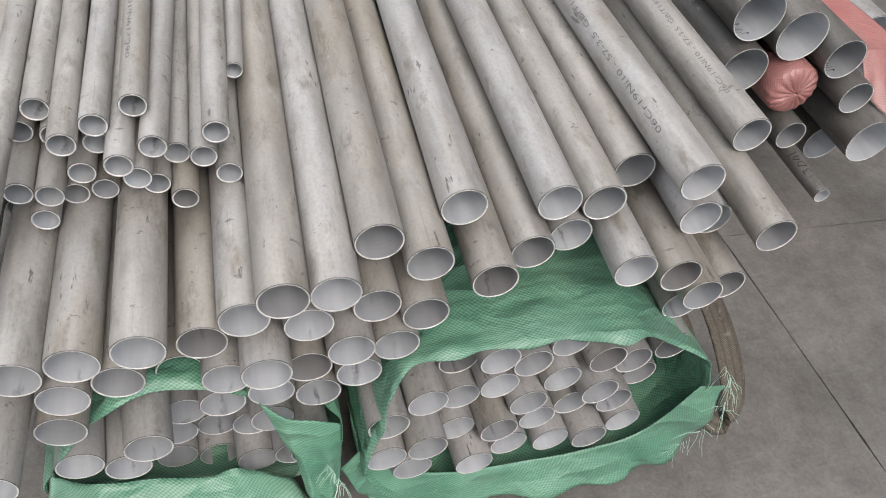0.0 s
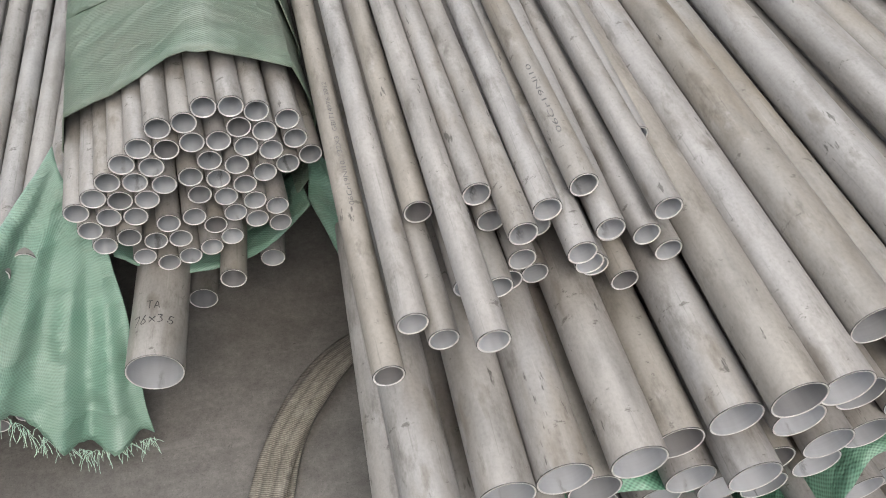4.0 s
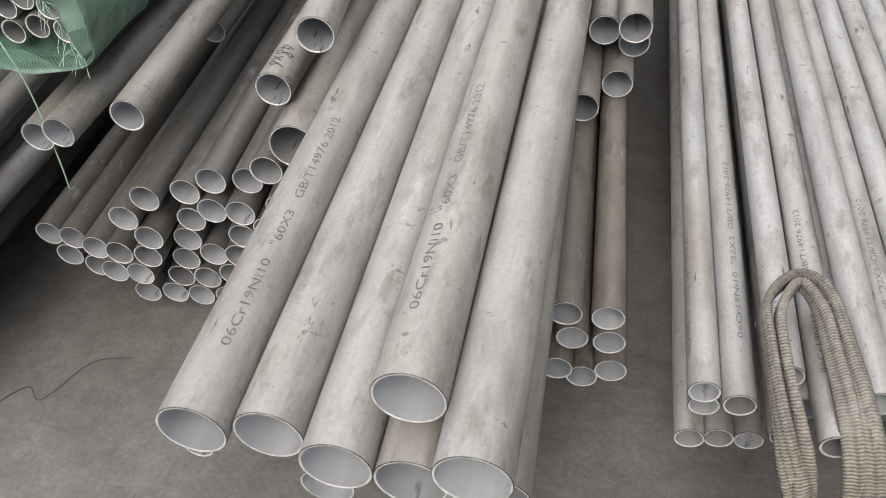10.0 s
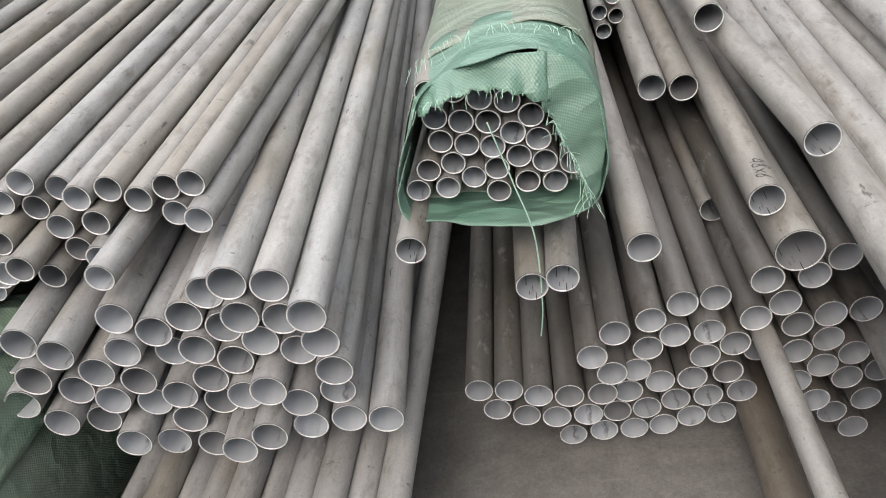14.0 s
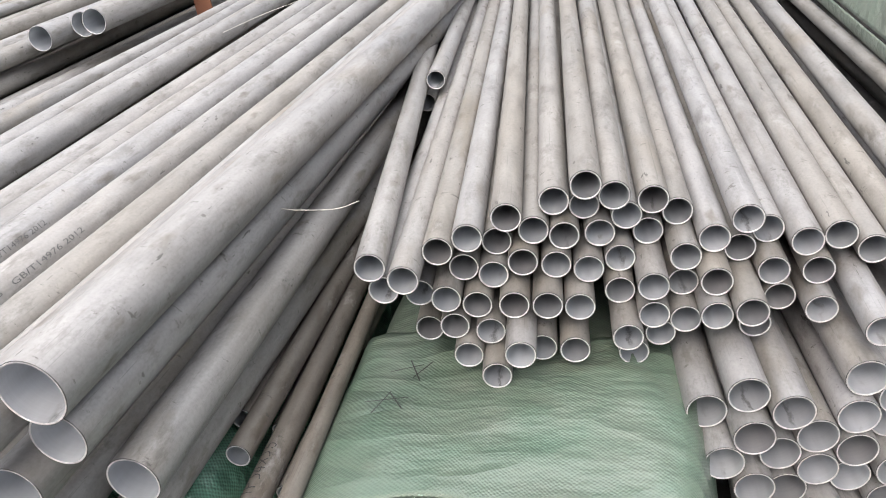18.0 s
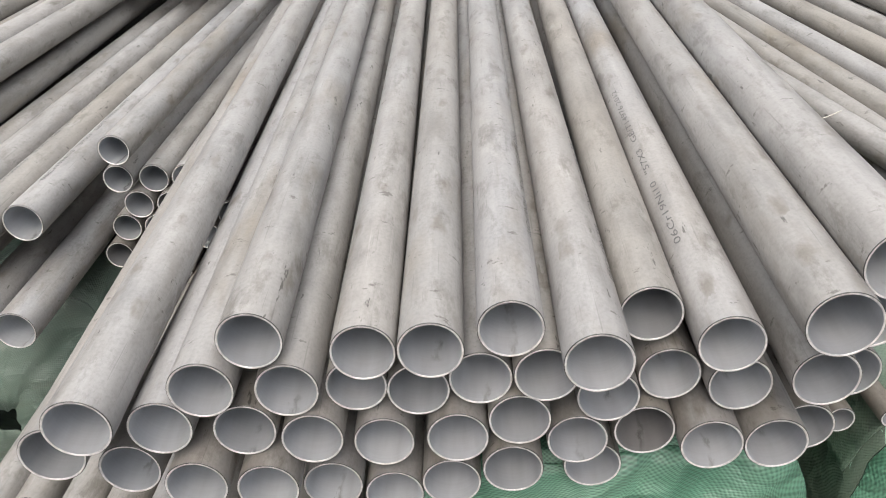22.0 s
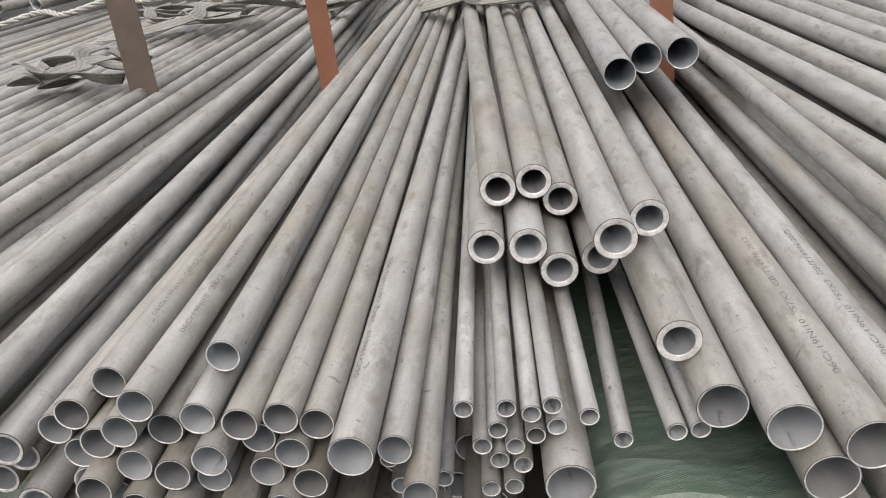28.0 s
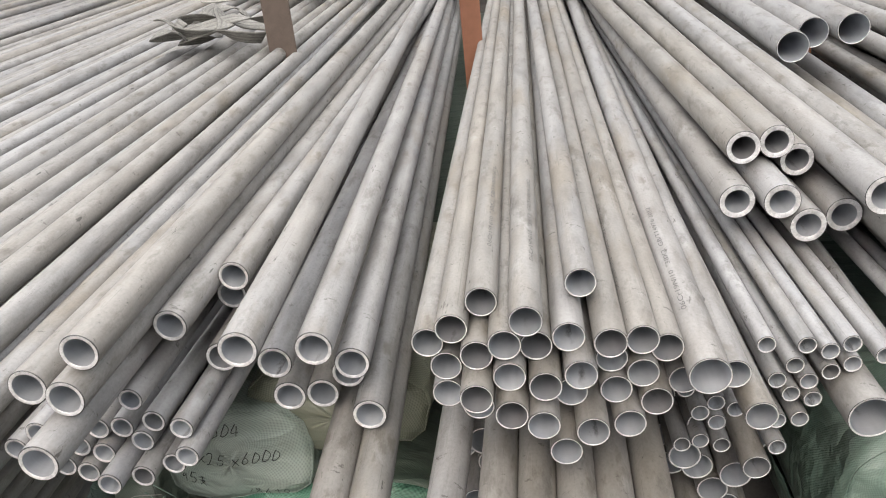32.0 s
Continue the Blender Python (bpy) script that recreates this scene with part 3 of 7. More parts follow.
tube(-0.395, 0.975, 0.024, 48, 2.4, -5.9)
pile("hl", "low pipes by the hanging flap", "slim dull grey pipe end low on the concrete floor")
tube(-0.718, 0.807, 0.212, 32, 2.4, 0.7)
tube(-0.712, 0.780, 0.146, 32, 2.4, -0.8)
tube(-0.683, 0.780, 0.117, 32, 2.4, -1.2)
tube(-0.667, 0.783, 0.077, 32, 2.4, -1.4)
tube(-0.646, 0.784, 0.044, 32, 2.4, -1.4)
tube(-0.699, 0.778, 0.078, 32, 2.4, -1.0)
tube(-0.681, 0.771, 0.047, 32, 2.4, -1.2)
tube(-0.724, 0.802, 0.052, 32, 2.4, -0.8)
pile("i", "whitish pipes under the sling", "long whitish stainless pipe of narrow bore with printed marks", WHITE_STEEL)
tube(-1.158, 0.505, 0.323, 32, 2.4, -0.0)
tube(-1.126, 0.493, 0.324, 32, 2.4, -0.0)
tube(-1.153, 0.516, 0.288, 32, 2.4, 0.0)
tube(-1.161, 0.509, 0.239, 32, 2.4, 0.0)
tube(-1.130, 0.518, 0.233, 32, 2.4, -0.0)
tube(-1.093, 0.540, 0.205, 32, 2.4, -0.0)
tube(-1.018, 0.476, 0.370, 32, 2.4, 0.0)
tube(-0.996, 0.489, 0.319, 32, 2.4, -0.0)
tube(-1.026, 0.472, 0.331, 32, 2.4, -0.0)
tube(-1.003, 0.475, 0.288, 32, 2.4, 0.0)
tube(-1.064, 0.502, 0.320, 32, 2.4, -0.0)
tube(-1.078, 0.487, 0.291, 32, 2.4, 0.0)
tube(-1.087, 0.511, 0.352, 32, 2.4, -0.0)
pile("j", "wide pipes ending over the aisle", "wide warm grey pipe with printed marks ending over the aisle")
tube(-1.577, 0.312, 0.443, 60, 2.4, 0.4)
tube(-1.517, 0.322, 0.435, 60, 2.4, 0.4)
tube(-1.456, 0.304, 0.432, 60, 2.4, 0.5)
tube(-1.401, 0.339, 0.483, 60, 2.4, -0.1)
tube(-1.397, 0.305, 0.422, 60, 2.4, 0.3)
tube(-1.345, 0.290, 0.463, 60, 2.4, -0.6)
tube(-1.337, 0.337, 0.362, 60, 2.4, 0.7)
tube(-1.403, 0.343, 0.344, 60, 2.4, 0.5)
tube(-1.529, 0.407, 0.218, 60, 2.4, 0.3)
tube(-1.680, 0.424, 0.229, 34, 2.4, 1.9)
pile("k", "short stack beside the wide pipes", "grey stainless pipe end in a short stack beside wide pipes")
tube(-1.245, 1.067, 0.411, 48, 2.4, 0.9)
tube(-1.288, 1.114, 0.381, 48, 2.4, 0.8)
tube(-1.243, 1.136, 0.350, 48, 2.4, 1.0)
tube(-1.263, 1.087, 0.307, 48, 2.4, 1.0)
tube(-1.310, 1.011, 0.311, 48, 2.4, 1.0)
tube(-1.363, 1.154, 0.279, 48, 2.4, 1.4)
tube(-1.407, 1.140, 0.194, 48, 2.4, 1.3)
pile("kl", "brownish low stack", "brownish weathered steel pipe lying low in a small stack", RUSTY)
tube(-1.252, 0.645, 0.263, 40, 2.4, 1.7)
tube(-1.301, 0.643, 0.266, 40, 2.4, 1.5)
tube(-1.248, 0.643, 0.223, 40, 2.4, 1.9)
tube(-1.292, 0.642, 0.226, 40, 2.4, 1.9)
tube(-1.243, 0.634, 0.182, 40, 2.4, 1.9)
tube(-1.277, 0.642, 0.155, 40, 2.4, 1.9)
tube(-1.308, 0.628, 0.183, 40, 2.4, 1.9)
tube(-1.349, 0.615, 0.235, 40, 2.4, 1.8)
tube(-1.365, 0.723, 0.155, 40, 2.4, 1.5)
tube(-1.402, 0.636, 0.152, 40, 2.4, 1.9)
# dirty pipes whose base colour also holds the stack's shade
pile("l", "low shaded stack", "dirty grey stainless pipe, darkened for shade, in a low stack", DULL)
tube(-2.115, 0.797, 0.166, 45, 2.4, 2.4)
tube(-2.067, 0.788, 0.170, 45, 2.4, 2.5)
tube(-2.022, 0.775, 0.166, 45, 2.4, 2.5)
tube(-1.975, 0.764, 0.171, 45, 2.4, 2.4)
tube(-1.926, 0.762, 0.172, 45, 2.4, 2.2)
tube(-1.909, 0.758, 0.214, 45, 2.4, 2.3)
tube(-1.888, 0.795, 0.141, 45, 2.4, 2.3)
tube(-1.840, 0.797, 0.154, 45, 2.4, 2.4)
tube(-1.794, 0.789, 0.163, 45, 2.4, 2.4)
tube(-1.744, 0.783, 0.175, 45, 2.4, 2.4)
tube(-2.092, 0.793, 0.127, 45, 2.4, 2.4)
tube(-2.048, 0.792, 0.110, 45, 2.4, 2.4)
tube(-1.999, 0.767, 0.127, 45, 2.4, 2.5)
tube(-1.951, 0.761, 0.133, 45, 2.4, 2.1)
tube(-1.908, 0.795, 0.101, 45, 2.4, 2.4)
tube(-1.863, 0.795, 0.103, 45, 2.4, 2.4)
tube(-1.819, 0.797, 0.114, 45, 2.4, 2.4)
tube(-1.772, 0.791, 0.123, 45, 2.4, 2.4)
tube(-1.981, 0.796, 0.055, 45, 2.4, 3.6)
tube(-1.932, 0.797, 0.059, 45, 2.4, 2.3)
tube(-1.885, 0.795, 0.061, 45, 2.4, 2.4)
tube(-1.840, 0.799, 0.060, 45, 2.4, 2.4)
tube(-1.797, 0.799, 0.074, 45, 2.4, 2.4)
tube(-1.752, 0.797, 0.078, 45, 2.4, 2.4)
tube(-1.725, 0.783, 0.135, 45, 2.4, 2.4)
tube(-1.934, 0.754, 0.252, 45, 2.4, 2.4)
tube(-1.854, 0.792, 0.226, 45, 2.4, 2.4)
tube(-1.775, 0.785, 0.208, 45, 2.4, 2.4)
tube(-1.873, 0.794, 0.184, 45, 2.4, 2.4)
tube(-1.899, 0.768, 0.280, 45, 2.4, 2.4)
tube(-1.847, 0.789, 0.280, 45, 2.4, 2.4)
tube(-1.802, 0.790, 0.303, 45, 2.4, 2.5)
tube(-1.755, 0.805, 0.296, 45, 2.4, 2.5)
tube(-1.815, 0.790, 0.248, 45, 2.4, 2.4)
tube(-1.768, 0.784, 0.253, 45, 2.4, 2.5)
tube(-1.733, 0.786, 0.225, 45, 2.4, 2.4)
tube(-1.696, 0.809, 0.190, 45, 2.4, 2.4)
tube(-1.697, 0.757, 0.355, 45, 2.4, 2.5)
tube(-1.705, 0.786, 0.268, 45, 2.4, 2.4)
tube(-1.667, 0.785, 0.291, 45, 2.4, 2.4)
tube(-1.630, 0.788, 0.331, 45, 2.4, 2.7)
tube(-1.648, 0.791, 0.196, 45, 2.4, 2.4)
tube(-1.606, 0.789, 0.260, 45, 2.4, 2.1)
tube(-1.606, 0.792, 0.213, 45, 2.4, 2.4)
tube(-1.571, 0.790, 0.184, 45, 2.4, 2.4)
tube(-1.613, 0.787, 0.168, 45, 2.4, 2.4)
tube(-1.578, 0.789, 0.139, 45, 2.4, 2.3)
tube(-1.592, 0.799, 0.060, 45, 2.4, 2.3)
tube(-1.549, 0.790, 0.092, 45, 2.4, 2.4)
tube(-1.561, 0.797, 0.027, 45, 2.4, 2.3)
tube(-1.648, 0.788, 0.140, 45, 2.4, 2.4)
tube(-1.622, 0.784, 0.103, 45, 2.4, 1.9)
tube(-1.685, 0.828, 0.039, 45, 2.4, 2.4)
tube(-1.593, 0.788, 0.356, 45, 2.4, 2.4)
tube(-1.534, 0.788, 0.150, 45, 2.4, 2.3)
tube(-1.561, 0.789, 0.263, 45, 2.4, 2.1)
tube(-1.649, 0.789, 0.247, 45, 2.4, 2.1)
pile("lu", "loose pipes over the low stack", "grey stainless pipe with pen marks lying loose over a low stack")
tube(-1.851, 0.735, 0.443, 45, 2.4, 2.8)
tube(-1.999, 0.742, 0.396, 45, 2.4, 2.5)
tube(-1.957, 0.732, 0.412, 45, 2.4, 0.1)
tube(-2.146, 0.737, 0.479, 42, 2.4, 1.3)
tube(-1.949, 1.161, 0.328, 45, 2.4, 2.0)
tube(-1.998, 1.439, 0.093, 45, 2.4, 2.1)
tube(-2.085, 1.510, 0.022, 45, 2.4, 0.4)
tube(-2.338, 1.233, 0.166, 45, 2.4, 0.1)
tube(-2.294, 1.240, 0.175, 45, 2.4, 0.2)
tube(-1.789, 1.180, 0.458, 48, 2.4, 1.5)
tube(-1.739, 1.165, 0.456, 48, 2.4, 1.5)
tube(-1.695, 1.172, 0.565, 48, 2.4, 2.8)
tube(-1.621, 0.816, 0.518, 48, 2.4, 5.9)
tube(-1.687, 0.809, 0.444, 48, 2.4, 0.9)
tube(-1.722, 1.009, 0.312, 45, 2.4, 2.5)
tube(-1.656, 0.765, 0.390, 64, 2.4, 2.5)
tube(-1.581, 0.892, 0.307, 48, 2.4, 2.9)
tube(-1.824, 1.468, 0.530, 32, 2.4, 2.6)
tube(-1.852, 1.478, 0.499, 32, 2.4, 2.1)
tube(-1.821, 1.470, 0.490, 32, 2.4, 2.1)
tube(-1.848, 1.459, 0.467, 32, 2.4, 2.1)
pile("m", "pile beside the torn bundle", "beige-grey stainless pipe in a high pile beside a torn bundle", WHITE_STEEL)
tube(-2.242, 0.578, 0.510, 48, 2.4, 4.5)
tube(-2.243, 0.592, 0.460, 48, 2.4, 4.7)
tube(-2.239, 0.592, 0.413, 48, 2.4, 4.7)
tube(-2.205, 0.618, 0.299, 48, 2.4, 4.8)
tube(-2.253, 0.616, 0.308, 48, 2.4, 4.8)
tube(-2.287, 0.609, 0.537, 48, 2.4, 4.5)
tube(-2.334, 0.603, 0.551, 48, 2.4, 4.9)
tube(-2.378, 0.624, 0.527, 48, 2.4, 4.8)
tube(-2.333, 0.599, 0.503, 48, 2.4, 4.7)
tube(-2.287, 0.607, 0.489, 48, 2.4, 4.7)
tube(-2.417, 0.622, 0.497, 48, 2.4, 4.8)
tube(-2.329, 0.616, 0.452, 48, 2.4, 4.7)
tube(-2.287, 0.620, 0.428, 48, 2.4, 4.7)
tube(-2.373, 0.624, 0.473, 48, 2.4, 4.7)
tube(-2.415, 0.614, 0.449, 48, 2.4, 4.7)
tube(-2.372, 0.616, 0.425, 48, 2.4, 4.7)
tube(-2.462, 0.617, 0.482, 48, 2.4, 4.8)
tube(-2.500, 0.611, 0.513, 48, 2.4, 4.7)
tube(-2.463, 0.636, 0.434, 48, 2.4, 4.7)
tube(-2.507, 0.604, 0.465, 48, 2.4, 4.7)
tube(-2.328, 0.583, 0.397, 48, 2.4, 4.7)
tube(-2.414, 0.613, 0.401, 48, 2.4, 4.7)
tube(-2.374, 0.606, 0.373, 48, 2.4, 4.7)
tube(-2.460, 0.604, 0.386, 48, 2.4, 4.7)
tube(-2.303, 0.601, 0.357, 48, 2.4, 4.7)
tube(-2.256, 0.620, 0.356, 48, 2.4, 4.7)
tube(-2.505, 0.603, 0.417, 48, 2.4, 4.7)
tube(-2.420, 0.623, 0.353, 48, 2.4, 4.7)
tube(-2.550, 0.596, 0.443, 48, 2.4, 4.7)
tube(-2.548, 0.595, 0.395, 48, 2.4, 4.7)
tube(-2.507, 0.614, 0.369, 48, 2.4, 4.7)
tube(-2.304, 0.608, 0.309, 48, 2.4, 4.7)
tube(-2.347, 0.575, 0.327, 48, 2.4, 4.7)
tube(-2.395, 0.575, 0.307, 48, 2.4, 4.7)
tube(-2.444, 0.603, 0.295, 48, 2.4, 4.7)
tube(-2.466, 0.608, 0.338, 48, 2.4, 4.7)
tube(-2.502, 0.605, 0.303, 48, 2.4, 4.7)
tube(-2.538, 0.578, 0.332, 48, 2.4, 4.7)
tube(-2.580, 0.600, 0.359, 48, 2.4, 4.7)
tube(-2.580, 0.583, 0.487, 48, 2.4, 4.5)
tube(-2.627, 0.591, 0.505, 48, 2.4, 4.4)
tube(-2.671, 0.608, 0.469, 48, 2.4, 4.6)
tube(-2.622, 0.575, 0.457, 48, 2.4, 4.6)
tube(-2.590, 0.595, 0.418, 48, 2.4, 4.7)
tube(-2.655, 0.572, 0.422, 48, 2.4, 4.7)
tube(-2.620, 0.576, 0.381, 48, 2.4, 4.7)
pile("mb", "floor layer under the pile", "beige-grey stainless pipe in the lowest layer under a pile", WHITE_STEEL)
tube(-2.600, 0.457, 0.200, 45, 2.4, -0.0)
tube(-2.555, 0.443, 0.211, 45, 2.4, 0.0)
tube(-2.516, 0.453, 0.189, 45, 2.4, -0.0)
tube(-2.471, 0.439, 0.200, 45, 2.4, 0.0)
tube(-2.425, 0.425, 0.213, 45, 2.4, -0.0)
tube(-2.388, 0.436, 0.187, 45, 2.4, 0.0)
tube(-2.339, 0.415, 0.211, 45, 2.4, -0.0)
tube(-2.293, 0.402, 0.222, 45, 2.4, -0.0)
tube(-2.256, 0.412, 0.197, 45, 2.4, -0.1)
tube(-2.207, 0.396, 0.213, 45, 2.4, 0.0)
pile("n", "pile over the dusty wrap", "slim beige-grey pipe in a spread pile over a dusty green wrap")
tube(-3.049, 0.615, 0.673, 38, 2.4, 7.5)
tube(-3.009, 0.607, 0.659, 38, 2.4, 4.4)
tube(-2.976, 0.657, 0.669, 38, 2.4, 4.4)
tube(-2.940, 0.667, 0.680, 38, 2.4, 4.4)
tube(-2.893, 0.683, 0.697, 38, 2.4, 4.7)
tube(-2.910, 0.698, 0.659, 38, 2.4, 4.4)
tube(-2.952, 0.682, 0.633, 38, 2.4, 4.7)
tube(-2.916, 0.682, 0.621, 38, 2.4, 4.5)
tube(-2.864, 0.701, 0.670, 38, 2.4, 4.3)
tube(-2.879, 0.687, 0.634, 38, 2.4, 4.4)
tube(-2.838, 0.715, 0.701, 38, 2.4, 4.3)
tube(-2.798, 0.700, 0.726, 38, 2.4, 3.8)
tube(-2.803, 0.732, 0.686, 38, 2.4, 3.7)
tube(-2.828, 0.707, 0.658, 38, 2.4, 4.0)
tube(-2.840, 0.700, 0.622, 38, 2.4, 4.0)
tube(-2.851, 0.664, 0.585, 38, 2.4, 4.1)
tube(-2.891, 0.659, 0.590, 38, 2.4, 4.5)
tube(-2.938, 0.666, 0.588, 38, 2.4, 4.3)
tube(-2.974, 0.656, 0.603, 38, 2.4, 4.8)
tube(-2.766, 0.711, 0.706, 38, 2.4, 3.3)
tube(-2.786, 0.724, 0.651, 38, 2.4, 3.6)
tube(-2.801, 0.702, 0.613, 38, 2.4, 3.7)
tube(-2.813, 0.674, 0.576, 38, 2.4, 3.8)
tube(-2.753, 0.731, 0.670, 38, 2.4, 3.3)
tube(-2.721, 0.731, 0.689, 38, 2.4, 3.1)
tube(-2.763, 0.722, 0.616, 38, 2.4, 3.4)
tube(-2.728, 0.746, 0.640, 38, 2.4, 3.1)
tube(-2.692, 0.752, 0.662, 38, 2.4, 2.7)
tube(-2.765, 0.708, 0.578, 38, 2.4, 3.4)
tube(-2.725, 0.673, 0.602, 38, 2.4, 3.1)
tube(-2.725, 0.679, 0.559, 38, 2.4, 3.1)
tube(-2.757, 0.659, 0.540, 38, 2.4, 3.5)
tube(-2.652, 0.716, 0.641, 38, 2.4, 2.5)
tube(-2.686, 0.704, 0.624, 38, 2.4, 2.8)
tube(-2.653, 0.678, 0.603, 38, 2.4, 2.5)
tube(-2.689, 0.712, 0.585, 38, 2.4, 2.8)
tube(-2.688, 0.687, 0.547, 38, 2.4, 2.8)
tube(-2.654, 0.664, 0.565, 38, 2.4, 2.5)
tube(-2.718, 0.696, 0.522, 38, 2.4, 3.6)
tube(-2.751, 0.684, 0.502, 38, 2.4, 3.7)
tube(-2.614, 0.719, 0.663, 38, 2.4, 2.2)
tube(-2.621, 0.732, 0.619, 38, 2.4, 2.2)
tube(-2.587, 0.747, 0.635, 38, 2.4, 1.9)
tube(-2.548, 0.717, 0.631, 38, 2.4, 1.5)
tube(-2.509, 0.729, 0.632, 38, 2.4, 1.2)
tube(-2.585, 0.711, 0.597, 38, 2.4, 1.9)
tube(-2.577, 0.713, 0.560, 38, 2.4, 1.8)
tube(-2.617, 0.647, 0.579, 38, 2.4, 2.2)
tube(-2.609, 0.682, 0.542, 38, 2.4, 2.2)
tube(-2.535, 0.712, 0.595, 38, 2.4, 1.5)
tube(-2.535, 0.686, 0.557, 38, 2.4, 1.4)
tube(-2.473, 0.726, 0.613, 38, 2.4, 0.9)
tube(-2.490, 0.610, 0.575, 38, 2.4, 1.1)
tube(-2.435, 0.735, 0.620, 38, 2.4, 0.6)
tube(-2.389, 0.714, 0.631, 38, 2.4, 0.4)
tube(-2.436, 0.734, 0.582, 38, 2.4, 0.6)
tube(-2.382, 0.685, 0.594, 38, 2.4, 0.3)
tube(-2.882, 0.608, 0.552, 38, 2.4, 4.4)
tube(-2.917, 0.626, 0.509, 38, 2.4, 4.7)
tube(-2.925, 0.664, 0.550, 38, 2.4, 4.8)
tube(-2.970, 0.664, 0.559, 38, 2.4, 4.8)
tube(-3.012, 0.694, 0.537, 38, 2.4, 4.6)
tube(-2.863, 0.667, 0.522, 38, 2.4, 4.2)
tube(-2.822, 0.662, 0.521, 38, 2.4, 3.9)
tube(-3.013, 0.679, 0.600, 38, 2.4, 5.3)
tube(-3.041, 0.626, 0.636, 38, 2.4, 4.4)
tube(-2.955, 0.653, 0.522, 38, 2.4, 5.0)
pile("o", "slim pipes between two piles", "slim grey pipe end set back between two piles")
tube(-3.108, 1.352, 0.686, 38, 2.4, 4.2)
tube(-3.139, 1.380, 0.634, 38, 2.4, 4.3)
tube(-3.106, 0.996, 0.575, 38, 2.4, 2.1)
tube(-3.114, 0.954, 0.538, 38, 2.4, 4.0)
tube(-3.140, 0.978, 0.509, 38, 2.4, 4.0)
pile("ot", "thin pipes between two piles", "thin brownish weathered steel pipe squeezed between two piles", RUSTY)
tube(-3.214, 0.494, 0.492, 32, 2.4, -0.0)
tube(-3.245, 0.574, 0.482, 32, 2.4, 1.2)
tube(-3.209, 0.596, 0.445, 25, 2.4, 1.7)
tube(-3.163, 0.487, 0.441, 25, 2.4, -0.7)
tube(-3.181, 0.423, 0.464, 34, 2.4, 1.7)
tube(-3.133, 0.409, 0.476, 25, 2.4, 2.0)
pile("p", "wide pipes over the green wrap", "wide pale grey thin-walled pipe piled over a green wrap")
tube(-3.234, 0.276, 0.752, 66, 2.4, -2.1)
tube(-3.243, 0.291, 0.691, 57, 2.4, -1.9)
tube(-3.227, 0.337, 0.600, 57, 2.4, -0.6)
tube(-3.293, 0.237, 0.726, 60, 2.4, -2.0)
tube(-3.364, 0.272, 0.687, 57, 2.4, -1.7)
tube(-3.422, 0.314, 0.693, 57, 2.4, -1.6)
tube(-3.479, 0.235, 0.703, 57, 2.4, -0.6)
tube(-3.546, 0.278, 0.710, 57, 2.4, -0.4)
tube(-3.614, 0.270, 0.698, 57, 2.4, 0.2)
tube(-3.672, 0.276, 0.695, 57, 2.4, 0.7)
tube(-3.765, 0.273, 0.715, 57, 2.4, 1.6)
tube(-3.809, 0.255, 0.680, 57, 2.4, 2.1)
tube(-3.743, 0.276, 0.659, 57, 2.4, 1.2)
tube(-3.687, 0.302, 0.640, 57, 2.4, 0.8)
tube(-3.630, 0.292, 0.640, 57, 2.4, 0.4)
tube(-3.574, 0.290, 0.651, 57, 2.4, -0.1)
tube(-3.517, 0.277, 0.661, 57, 2.4, -0.5)
tube(-3.461, 0.293, 0.621, 57, 2.4, -0.9)
tube(-3.404, 0.308, 0.631, 57, 2.4, -0.8)
tube(-3.346, 0.291, 0.629, 57, 2.4, -0.8)
tube(-3.285, 0.265, 0.652, 57, 2.4, -1.9)
tube(-3.258, 0.341, 0.531, 57, 2.4, -2.0)
tube(-3.312, 0.278, 0.570, 57, 2.4, -1.3)
tube(-3.369, 0.279, 0.571, 57, 2.4, -1.3)
tube(-3.426, 0.298, 0.575, 57, 2.4, -1.2)
tube(-3.488, 0.295, 0.570, 57, 2.4, -0.7)
tube(-3.541, 0.286, 0.605, 57, 2.4, -0.3)
tube(-3.598, 0.283, 0.590, 57, 2.4, 0.1)
tube(-3.667, 0.292, 0.581, 57, 2.4, 0.7)
tube(-3.729, 0.277, 0.602, 57, 2.4, 1.1)
tube(-3.786, 0.271, 0.621, 57, 2.4, 1.2)
tube(-3.852, 0.253, 0.643, 57, 2.4, 2.1)
tube(-3.833, 0.249, 0.578, 57, 2.4, 0.9)
tube(-3.772, 0.256, 0.564, 57, 2.4, 1.1)
tube(-3.720, 0.285, 0.537, 57, 2.4, 1.1)
tube(-3.664, 0.293, 0.514, 57, 2.4, 0.6)
tube(-3.608, 0.294, 0.525, 57, 2.4, 0.2)
tube(-3.549, 0.286, 0.546, 57, 2.4, -0.3)
tube(-3.470, 0.320, 0.514, 57, 2.4, -0.9)
tube(-3.896, 0.210, 0.683, 57, 2.4, 2.4)
tube(-3.897, 0.265, 0.587, 57, 2.4, 0.8)
tube(-3.936, 0.227, 0.642, 57, 2.4, 3.2)
pile("q", "square stack beside the wide pipes", "grey stainless pipe end in a square stack beside wide ones")
tube(-4.109, 0.854, 0.672, 48, 2.4, -0.3)
tube(-4.136, 0.898, 0.607, 48, 2.4, 0.2)
tube(-4.084, 0.911, 0.599, 48, 2.4, 0.3)
tube(-4.031, 0.910, 0.596, 48, 2.4, 0.3)
tube(-4.113, 0.897, 0.561, 48, 2.4, 0.3)
tube(-4.060, 0.896, 0.557, 48, 2.4, 0.3)
